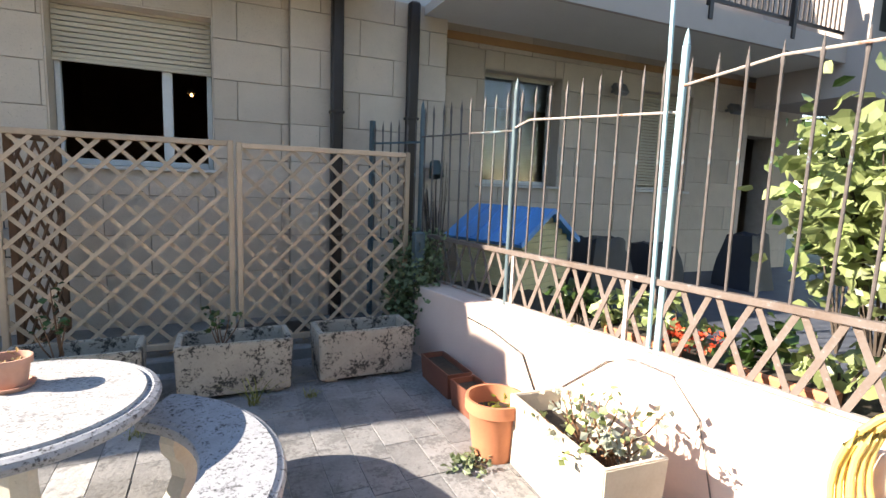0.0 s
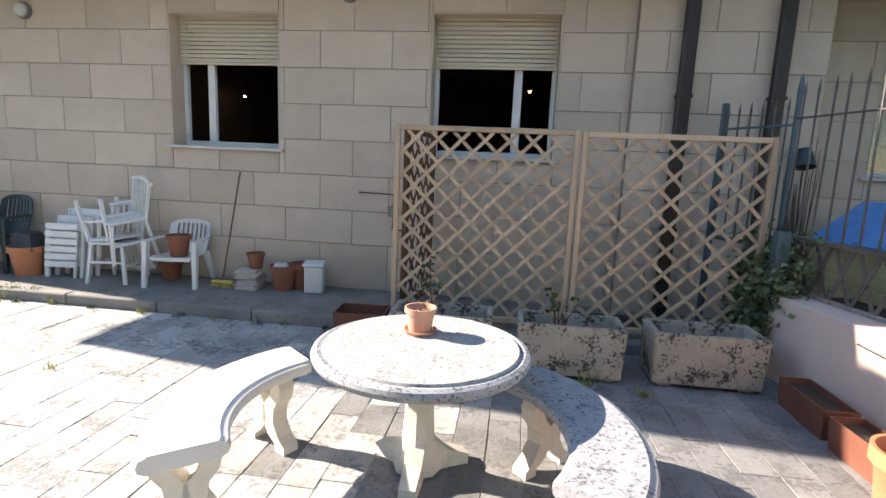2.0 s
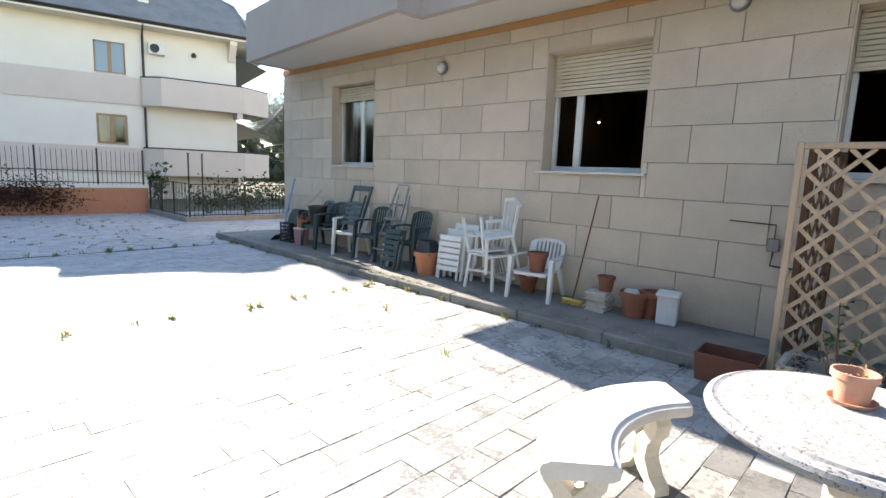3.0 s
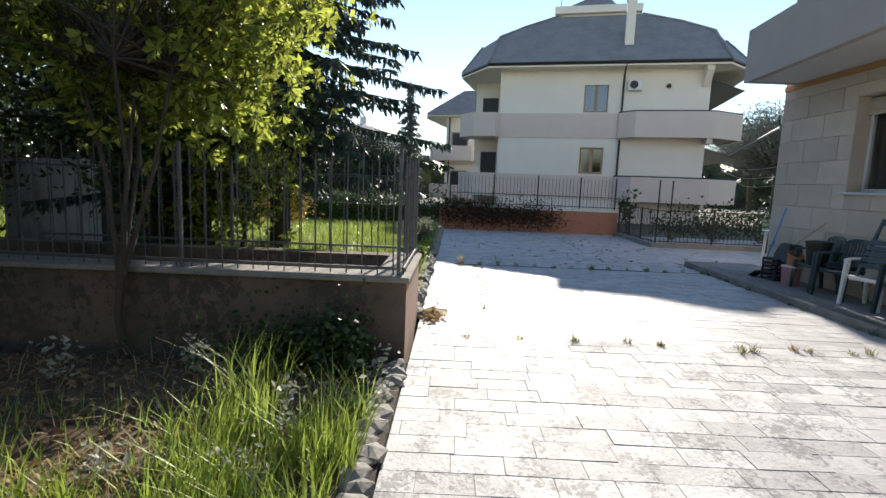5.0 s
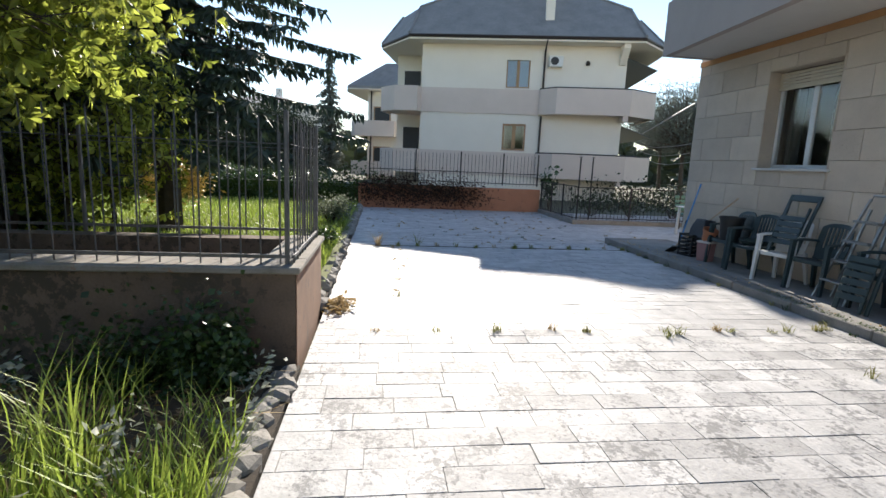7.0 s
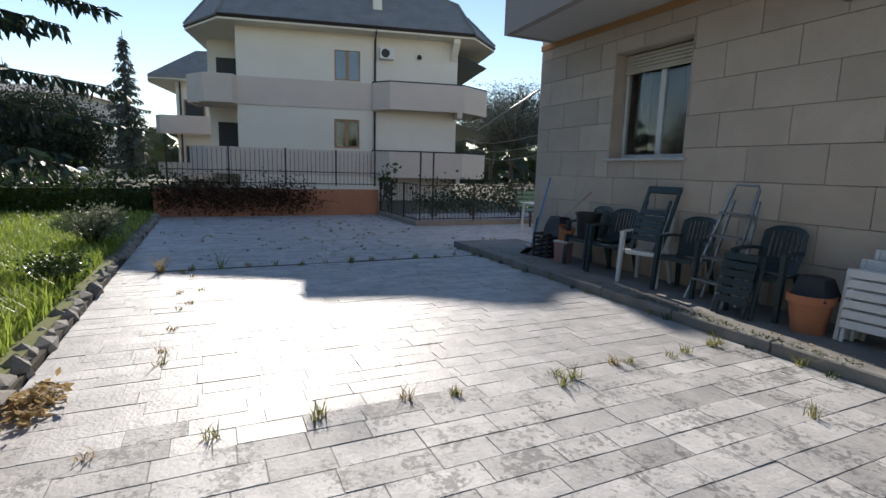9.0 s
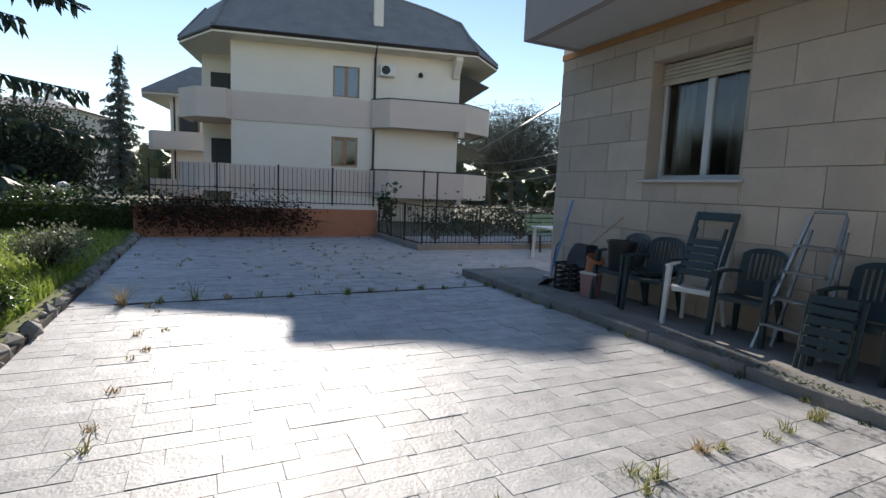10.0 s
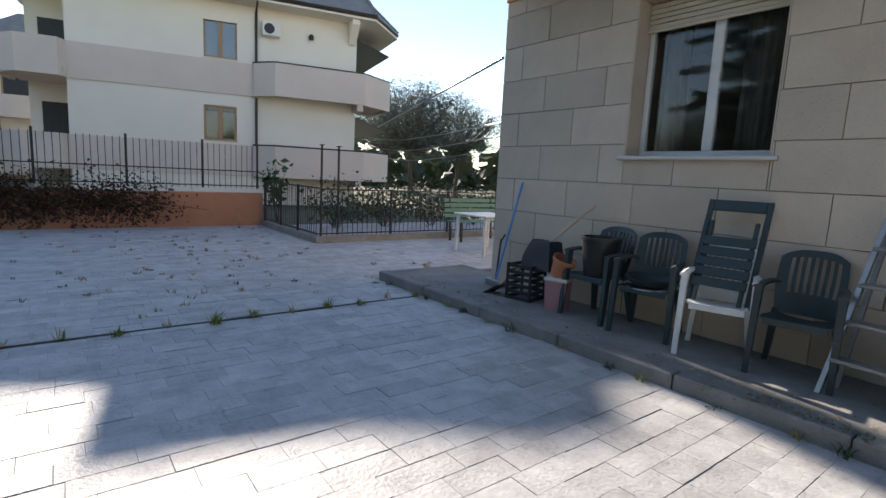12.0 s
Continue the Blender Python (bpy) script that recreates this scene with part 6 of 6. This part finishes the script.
part("post", Geo().tube([(0, 0, 0), (0, 0, 1.0)], 0.04, 8), BLACKIRON, globe)
part("globe", Geo().lathe([(0.06, 0.96), (0.15, 1.03), (0.19, 1.13), (0.15, 1.25), (0.01, 1.3)], 18), WHITEPL, globe, smooth=True)
setting("end_wall", Geo().box(-17.25, -6.6, -0.1, -17.0, -0.5, 0.76, 0.01), ORANGEWALL, "Low orange plastered wall at the terrace's end", "wall")
vine = thing("creeper", pose(-17.0, -3.4, 0.0), "Red-brown creeper spreading over the orange wall", "climber")
g, c = Geo(), []
for i in range(34):
    y0 = rng.uniform(-3.0, -0.2)
    pts = [Vector((0.02, y0, 0.8)), Vector((0.03, y0 + rng.uniform(0.2, 0.8), 0.6)), Vector((0.02, y0 + rng.uniform(0.8, 2.0), rng.uniform(0.1, 0.5)))]
    g.tube(pts, 0.012, 5, r1=0.005)
    if y0 < -0.7:
        c += pts[:2]
part("vine", g, BARK, vine)
lg = Geo()
leaves(lg, [(rng.uniform(0.0, 0.08), rng.uniform(-3.1, 0.1 + rng.uniform(0, 1.2)), abs(rng.normal(0.55, 0.25))) for _ in range(1700)] + [tuple(q) for q in c], 0.065, (0.03, 0.1, 0.08), 3, 0.7, 0.8)
part("foliage", lg, REDVINE, vine)
bar_fence(pose(-17.12, -6.3, 0.76, 0, 0, 90), 5.75, 0.1, 1.1, 0.12, "Tall grey iron railing on the orange wall", (0.06, 0.4), (0.05, 1.55, 3.05, 4.5, 5.7), BLACKIRON, 0.007, 0.06)
setting("fence_kerb", Geo().box(-16.95, -0.56, -0.1, -13.75, -0.36, 0.12, 0.01).box(-13.95, -0.36, -0.1, -13.75, 7.5, 0.12, 0.01), CAP, "Low stone kerb under the iron fence", "kerb")
bar_fence(pose(-16.95, -0.48, 0.12), 3.1, 0.0, 0.95, 0.11, "Dark iron railing along the terrace's edge", (0.05, 0.97), (0.03, 1.1, 2.1), BLACKIRON, 0.007, 0.0)
bar_fence(pose(-13.85, -0.46, 0.12, 0, 0, 90), 7.8, 0.0, 0.93, 0.11, "Dark iron railing along the terrace's edge", (0.05, 0.97), (1.6, 3.1, 4.6, 6.1), BLACKIRON, 0.007, 0.0)
for x0, y0 in ((-13.85, -0.42), (-14.0, 0.0)):
    solid("steel_post", Geo().box(-0.017, -0.017, 0, 0.017, 0.017, 1.72, 0.004).box(-0.08, -0.02, 1.72, 0.08, 0.02, 1.735), BLACKIRON, "Tall dark steel post at the fence corner", "post", "steel posts", m=pose(x0, y0, 0.12))
shrub("yucca", pose(-16.9, -0.2, 0.0), 0.3, 1.6, 160, 0.2, LEAF_DARK, "Dark shrub behind the iron railing", 9)
for y0 in (1.0, 2.4, 3.9, 5.4):
    shrub("garden_shrub", pose(-16.2, y0, -0.1), 0.8, 0.8, 500, 0.1, LEAF_FAR, "Dark shrub behind the iron railing", 10)

g = Geo()
leaves(g, [(rng.uniform(-27.0, -18.5), rng.uniform(3.5, 24.0), abs(rng.normal(0.2, 0.4))) for _ in range(1100)], 0.17, (0.25, 0.25, 0.15), 5, 0.8, 0.6)
solid("undergrowth", g, LEAF_FAR, "Tangled dull green undergrowth beyond the iron railing", "undergrowth", kind="stuff")
gb = thing("garden_bench", pose(-13.2, 3.0, 0, 0, 0, 90), "Green slatted wooden bench by the railing", "bench")
for k in range(4):
    part("seat_slat", Geo().box(-0.75, -0.2 + 0.1 * k, 0.42, 0.75, -0.12 + 0.1 * k, 0.445, 0.005), GREENWOOD, gb)
for k in range(4):
    part("back_slat", Geo().box(-0.75, 0.22 + 0.02 * k, 0.5 + 0.11 * k, 0.75, 0.245 + 0.02 * k, 0.58 + 0.11 * k, 0.005), GREENWOOD, gb)
for s in (-0.6, 0.6):
    part("leg", Geo().bar((s, -0.18, 0), (s, -0.15, 0.42), 0.04).bar((s, 0.2, 0), (s, 0.3, 0.95), 0.04), BLACKIRON, gb)
wt = thing("plastic_table", pose(-11.75, 1.95, 0), "White plastic garden table on the terrace", "table")
part("tabletop", Geo().box(-0.45, -0.45, 0.69, 0.45, 0.45, 0.72, 0.012), WHITEPL, wt)
for sx in (-0.38, 0.38):
    for sy in (-0.38, 0.38):
        part("leg", Geo().bar((sx, sy, 0.69), (sx * 1.05, sy * 1.05, 0), 0.05), WHITEPL, wt)

# cables from the house corner
for k, (a, b) in enumerate((((-9.5, -0.02, 2.84), (-30.0, 9.5, 3.6)), ((-9.5, 0.5, 2.2), (-30.0, 9.0, 3.4)), ((-9.5, 0.6, 2.05), (-30.0, 9.5, 2.9)), ((-9.5, 0.7, 1.9), (-30.0, 10.0, 2.4)))):
    a, b = Vector(a), Vector(b)
    solid("cable", Geo().tube([a.lerp(b, u) - Vector((0, 0, 0.3 * math.sin(u * 3.14) * (k > 0))) for u in (0, 0.2, 0.4, 0.6, 0.8, 1)], 0.02 if k == 0 else 0.009, 6), GREYIRON, "Thin grey cable strung from the house corner", "cable", "cables")


# ---- neighbouring house ----
HOUSEM = pose(-25.6, 0.7, 0, 0, 0, 77)            # local x runs along its front, local y away from the terrace
house = thing("apartment_house", HOUSEM, "Cream three-storey apartment house with beige balconies and grey hipped roof", "house")
OPEN1, OPEN2 = (-0.57, 5.33, 0.58, 6.64), (-0.6, 2.3, 0.55, 3.6)
for a, z0, b, z1 in rect_minus((-4.78, -0.1, 5.15, 7.5), [OPEN1, OPEN2]):
    part("wall", Geo().box(a, 0.0, z0, b, 0.3, z1), HOUSE, house)
for q in ((-6.6, 3.0, -0.1, -4.78, 3.3, 7.5), (-4.78, 0.3, -0.1, -4.5, 3.0, 7.5), (4.9, 0.3, -0.1, 5.15, 9.0, 7.5), (-6.6, 3.3, -0.1, -6.3, 9.0, 7.5), (-6.3, 9.0, -0.1, 5.15, 9.2, 7.5)):
    part("side_wall", Geo().box(*q), HOUSE, house)
for z in (1.2, 4.2, 7.2):
    part("floor_slab", Geo().box(-4.4, 0.31, z, 4.8, 8.9, z + 0.2), ROOM, house)
for x0, z0, x1, z1 in (OPEN1, OPEN2):
    w = part("window", Geo().box(x0 - 0.04, -0.03, z0 - 0.05, x1 + 0.04, 0.05, z0, 0.004), HOUSEBAND, house)
    if z0 > 4:
        part("frame", Geo().box(x0, 0.06, z0, x0 + 0.06, 0.13, z1).box(x1 - 0.06, 0.06, z0, x1, 0.13, z1).box(x0 + 0.06, 0.06, z0, x1 - 0.06, 0.13, z0 + 0.06), WINFRAME, w, "thin wooden frame")
        part("mullion", Geo().box((x0 + x1) / 2 - 0.07, 0.06, z0 + 0.06, (x0 + x1) / 2 + 0.07, 0.13, z1), WINFRAME, w, "varnished wooden mullion")
        # Blue sheet behind the pane stands in for reflected sky
        part("curtain", Geo().box(x0 + 0.06, 0.16, z0, x1 - 0.06, 0.17, z1), PALEBLUE, w, "pale blue sheet painting the sky's reflection")
        part("pane", Geo().box(x0 + 0.06, 0.085, z0 + 0.06, x1 - 0.06, 0.095, z1), GLASS, w)
        continue
    part("frame", Geo().box(x0, 0.06, z0, x0 + 0.09, 0.13, z1).box(x1 - 0.09, 0.06, z0, x1, 0.13, z1).box((x0 + x1) / 2 - 0.09, 0.06, z0, (x0 + x1) / 2 + 0.09, 0.13, z1)
         .box(x0 + 0.09, 0.06, z0, x1 - 0.09, 0.13, z0 + 0.09).box(x0 + 0.09, 0.06, z1 - 0.09, x1 - 0.09, 0.13, z1), WINFRAME, w, "varnished wooden frame")
    part("pane", Geo().box(x0 + 0.09, 0.085, z0 + 0.09, x1 - 0.09, 0.095, z1 - 0.09), GLASS, w)


def band(z0, z1, name):
    """A balcony storey: parapet along the front with chamfered balconies at both ends."""
    outer = [(-6.9, 2.2), (-6.95, 0.5), (-6.05, -0.45), (-4.9, -0.45), (-4.75, -0.06), (1.1, -0.06), (1.15, -0.3), (1.85, -0.95), (5.3, -0.95), (6.75, 0.3), (6.75, 3.5)]
    t = 0.14
    v, f = [], []
    for i, p in enumerate(outer):
        a, b = Vector(outer[max(i - 1, 0)]), Vector(outer[min(i + 1, len(outer) - 1)])
        d = (b - a).normalized()
        n = Vector((-d.y, d.x))
        q = Vector(p) + n * t
        v += [(p[0], p[1], z0), (p[0], p[1], z1), (q.x, q.y, z1), (q.x, q.y, z0)]
    for i in range(len(outer) - 1):
        for j in range(4):
            a, b = i * 4 + j, i * 4 + (j + 1) % 4
            f.append((a, a + 4, b + 4, b))
    f += [(3, 2, 1, 0), tuple(len(v) - 4 + j for j in range(4))]
    par = part("balcony", Geo().add(v, f), HOUSEBAND, house)
    part("slab", Geo().prism([(-6.8, 3.0), (-6.85, 0.55), (-6.0, -0.38), (-4.8, -0.3), (-4.8, 3.0)], z0 + 0.1, z0 + 0.3), HOUSEBAND, par)
    part("slab", Geo().prism([(1.2, -0.001), (1.9, -0.82), (5.25, -0.82), (6.62, 0.35), (6.62, 3.5), (5.151, 3.5), (5.151, -0.001)], z0 + 0.1, z0 + 0.3), HOUSEBAND, par)
    part("handrail", Geo().tube([(1.12, -0.2, z1 + 0.03), (1.85, -0.88, z1 + 0.03), (5.3, -0.88, z1 + 0.03), (6.7, 0.3, z1 + 0.03)], 0.035, 6), BLACKIRON, par)
    part("bracket", Geo().box(5.0, -0.9, z0 - 0.25, 5.25, 0.0, z0 + 0.1), HOUSEBAND, par)


band(4.05, 5.25, "upper")
band(1.0, 2.18, "lower")
# roof: eaves with chamfered corners, mansard slope, upper hip, dormer and chimney
eave = [(-7.2, 1.6), (-5.3, -0.9), (5.7, -0.9), (7.3, 1.2), (7.3, 10.5), (-7.2, 10.5)]
rings = ((7.42, eave), (7.6, eave), (9.3, [(-6.37, 3.0), (-5.1, 1.0), (5.3, 1.0), (6.3, 3.0), (6.3, 9.0), (-6.37, 9.0)]),
         (10.0, [(-4.77, 3.2), (-3.9, 1.82), (4.0, 1.82), (4.9, 3.2), (4.9, 8.2), (-4.77, 8.2)]), (10.72, [(-2.6, 3.3), (-2.28, 2.66), (2.1, 2.66), (2.5, 3.3), (2.5, 6.4), (-2.6, 6.4)]))
v = [(x0, y0, z) for z, ring in rings for x0, y0 in ring]
f = [tuple(reversed(range(6))), tuple(24 + i for i in range(6))]
for k in (0, 6, 12, 18):
    f += [(k + i, k + (i + 1) % 6, k + 6 + (i + 1) % 6, k + 6 + i) for i in range(6)]
roof = part("roof", Geo().add(v, f), ROOFTILE, house, "grey hipped roof")
for (xa, ya), (xb, yb), za, zb in (((-5.3, -0.9), (-5.1, 1.0), 7.62, 9.32), ((-5.1, 1.0), (-3.9, 1.82), 9.32, 10.02), ((-3.9, 1.82), (-2.28, 2.66), 10.02, 10.74), ((5.7, -0.9), (5.3, 1.0), 7.62, 9.32), ((5.3, 1.0), (4.0, 1.82), 9.32, 10.02), ((4.0, 1.82), (2.1, 2.66), 10.02, 10.74), ((-7.2, 1.6), (-6.37, 3.0), 7.62, 9.32), ((7.3, 1.2), (6.3, 3.0), 7.62, 9.32)):
    part("ridge_cap", Geo().tube([(xa, ya, za), (xb, yb, zb)], 0.07, 6), ROOFTILE, roof)
part("soffit", Geo().prism(eave, 7.34, 7.418), HOUSE, roof)
part("gutter", Geo().tube([(-7.2, 1.6, 7.5), (-5.3, -0.95, 7.5), (5.7, -0.95, 7.5), (7.3, 1.2, 7.5)], 0.07, 8), PIPE, roof)
part("lantern", Geo().box(-2.1, 2.8, 10.6, 1.95, 6.2, 10.86).box(-2.4, 2.52, 10.86, 2.1, 6.4, 11.24, 0.02), HOUSE, roof, "cream parapet round the roof's top")
part("lantern_roof", Geo().add([(-2.0, 2.9, 11.2), (0.95, 2.9, 11.2), (0.95, 5.6, 11.2), (-2.0, 5.6, 11.2), (-0.25, 4.0, 12.25), (0.2, 4.0, 12.25), (0.2, 4.5, 12.25), (-0.25, 4.5, 12.25)],
     [(3, 2, 1, 0), (0, 1, 5, 4), (1, 2, 6, 5), (2, 3, 7, 6), (3, 0, 4, 7), (4, 5, 6, 7)]), ROOFTILE, roof)
part("chimney", Geo().box(1.16, 0.15, 8.3, 1.58, 0.6, 10.66, 0.02).box(1.12, 0.11, 10.64, 1.62, 0.64, 10.78, 0.02), HOUSE, roof)
part("aerial", Geo().tube([(-2.1, 2.9, 11.0), (-2.1, 2.9, 13.0)], 0.025, 6).tube([(-2.5, 2.9, 12.8), (-1.7, 2.9, 12.8)], 0.015, 6), GREYIRON, roof)
part("bracket", Geo().prism([(-0.75, 7.15), (-0.75, 7.34), (0.0, 7.34), (0.0, 6.5), (-0.15, 6.5)], 4.78, 5.08, Matrix(((0, 0, 1, 0), (1, 0, 0, 0), (0, 1, 0, 0), (0, 0, 0, 1)))), HOUSE, house)
part("downpipe", Geo().tube([(1.25, -0.9, 7.4), (1.25, -0.1, 7.1), (1.25, -0.1, 5.3)], 0.05, 8), PIPE, house)
part("downpipe", Geo().tube([(1.25, -0.1, 4.0), (1.25, -0.1, 2.2)], 0.05, 8), PIPE, house)
ac = part("air_conditioner", Geo().box(1.45, -0.36, 6.32, 2.1, -0.02, 6.82, 0.02), WHITEPL, house)
part("fan_grille", Geo().lathe([(0.19, 0.0), (0.19, 0.012), (0.02, 0.014)], 20, m=pose(1.7, -0.361, 6.57, 90)), BLACKPL, ac)
part("wall_lamp", Geo().lathe([(0.09, 0), (0.11, 0.1), (0.05, 0.2)], 12, m=pose(3.3, -0.1, 6.45)), BLACKIRON, house)
for z in (7.0, 3.75):
    part("awning", Geo().add([(5.2, 0.7, z), (6.85, 0.9, z - 0.55), (6.85, 9.0, z - 0.55), (5.2, 9.0, z), (5.2, 0.7, z + 0.03), (6.85, 0.9, z - 0.52), (6.85, 9.0, z - 0.52), (5.2, 9.0, z + 0.03)], [(0, 1, 2, 3), (7, 6, 5, 4), (0, 4, 5, 1), (1, 5, 6, 2), (2, 6, 7, 3), (3, 7, 4, 0)]), GREENPL, house, "dark green awning over the side balcony")
# Black panels added to darken the recess left of the front wall
for z in (1.35, 4.4):
    part("recess_panel", Geo().box(-6.2, 2.94, z, -5.3, 2.995, z + 2.1), BLACKPL, house, "black panel added for the recess's shade")

rear = thing("apartment_house", HOUSEM, "Cream apartment house wing with grey roof standing behind", "house")
part("wall", Geo().box(-11.5, 15.4, -0.1, -5.5, 22.0, 7.05), HOUSE, rear)
wing = [(-13.5, 16.2), (-12.9, 14.3), (-5.0, 14.0), (-5.0, 23.5), (-13.5, 23.5)]
wing_top = [(-10.6, 17.4), (-10.3, 16.4), (-5.6, 16.4), (-5.6, 20.0), (-10.6, 20.0)]
v = [(x0, y0, 7.05) for x0, y0 in wing] + [(x0, y0, 7.25) for x0, y0 in wing] + [(x0, y0, 9.35) for x0, y0 in wing_top]
part("roof", Geo().add(v, [(4, 3, 2, 1, 0), (10, 11, 12, 13, 14)] + [(k + i, k + (i + 1) % 5, k + 5 + (i + 1) % 5, k + 5 + i) for k in (0, 5) for i in range(5)]), ROOFTILE, rear, "grey hipped roof")
part("soffit", Geo().prism(wing, 6.98, 7.045), HOUSE, rear)
for z0, z1 in ((3.4, 4.6), (0.3, 1.42)):
    out = [(-12.7, 15.4), (-12.7, 14.8), (-12.2, 14.0), (-9.0, 14.0), (-8.2, 15.4)]
    part("balcony", Geo().prism(out, z0, z1), HOUSEBAND, rear)
    w = part("window", Geo().box(-11.0, 15.34, z1 - 0.2, -9.6, 15.399, z1 + 1.2), WINFRAME, rear)
    # Black box on the wall paints glass over an unlit room
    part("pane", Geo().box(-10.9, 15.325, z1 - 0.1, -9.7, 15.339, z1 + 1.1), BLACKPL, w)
part("downpipe", Geo().tube([(-11.2, 15.3, 7.0), (-11.2, 15.3, 0.0)], 0.06, 6), PIPE, rear)

far = thing("apartment_house", pose(-60.0, -20.3, 0, 0, 0, 75), "Distant pale apartment house behind the trees", "house")
part("wall", Geo().box(0, -8.0, -0.1, 9.0, 0.0, 6.3), HOUSE, far)
part("roof", Geo().add([(-0.4, -8.4, 6.3), (9.4, -8.4, 6.3), (9.4, 0.4, 6.3), (-0.4, 0.4, 6.3), (3, -5, 7.3), (6, -5, 7.3), (6, -3, 7.3), (3, -3, 7.3)], [(3, 2, 1, 0), (0, 1, 5, 4), (1, 2, 6, 5), (2, 3, 7, 6), (3, 0, 4, 7), (4, 5, 6, 7)]), ROOFTILE, far)
part("chimney", Geo().box(5.0, -4.2, 6.8, 5.5, -3.7, 8.2), HOUSE, far)
for z0 in (0.3, 3.3):
    part("string_course", Geo().box(-0.05, 0.001, z0 + 2.6, 9.05, 0.06, z0 + 2.8), FRAME, far)
    for x0 in (1.2, 4.2, 7.0):
        # Flat slab in the dim room colour paints the dark opening
        part("window", Geo().box(x0, 0.001, z0 + 0.9, x0 + 1.0, 0.04, z0 + 2.2), ROOM, far)

# ---- pieces of the facade and the paving ----
blocks(wall_north, -9.49, 2.1, 0.024, WEST_HOLES)
blocks(wall_pier, 2.1, 3.84, -0.056, [], 1)
blocks(wall_east, 3.84, 11.0, 0.274, EAST_HOLES)
far_slabs, dark_slabs, west_slabs, row = Geo(), Geo(), Geo(), 0
x = -17.0
while x < 3.3:
    w = rng.choice((0.19, 0.2, 0.205, 0.195)) * (0.85 if x < -4.8 else 1.0)
    y = -6.42 + rng.uniform(-0.5, 0)
    while y < (8.0 if x < -10.6 else -1.13):
        l = rng.uniform(0.3, 0.5) * (0.85 if x < -4.8 else 1.0)
        y0, y1 = max(y, -6.42), min(y + l, 8.0 if x < -10.6 else -1.13)
        y += l
        if y1 - y0 < 0.03:
            continue
        h = rng.uniform(-0.002, 0.003)
        e = rng.uniform(0.0003, 0.0015) if x < -4.7 else rng.uniform(0.0008, 0.0032)
        g = Geo().box(-w / 2 + e, -(y1 - y0) / 2 + e, -0.03, w / 2 - e, (y1 - y0) / 2 - e, h, 0.0018)
        m = pose(x + w / 2, (y0 + y1) / 2, 0, rng.uniform(-0.3, 0.3), rng.uniform(-0.45, 0.45), rng.uniform(-0.65, 0.65))
        if -4.7 < x < -1.6 and row < 300:
            part("slab", g, SLATE, floor, m=m)
            row += 1
        else:
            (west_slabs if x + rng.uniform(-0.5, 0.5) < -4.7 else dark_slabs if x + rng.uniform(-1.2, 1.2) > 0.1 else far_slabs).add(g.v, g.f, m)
    x += w
tagged(part("slabs", far_slabs, SLATE_FAR, floor), kind="stuff")

tagged(part("slabs", dark_slabs, SLATE_DARK, floor, "slate slabs coloured darker towards the east"), kind="stuff")
tagged(part("slabs", west_slabs, SLATE_WEST, floor, "paler slate slabs"), kind="stuff")
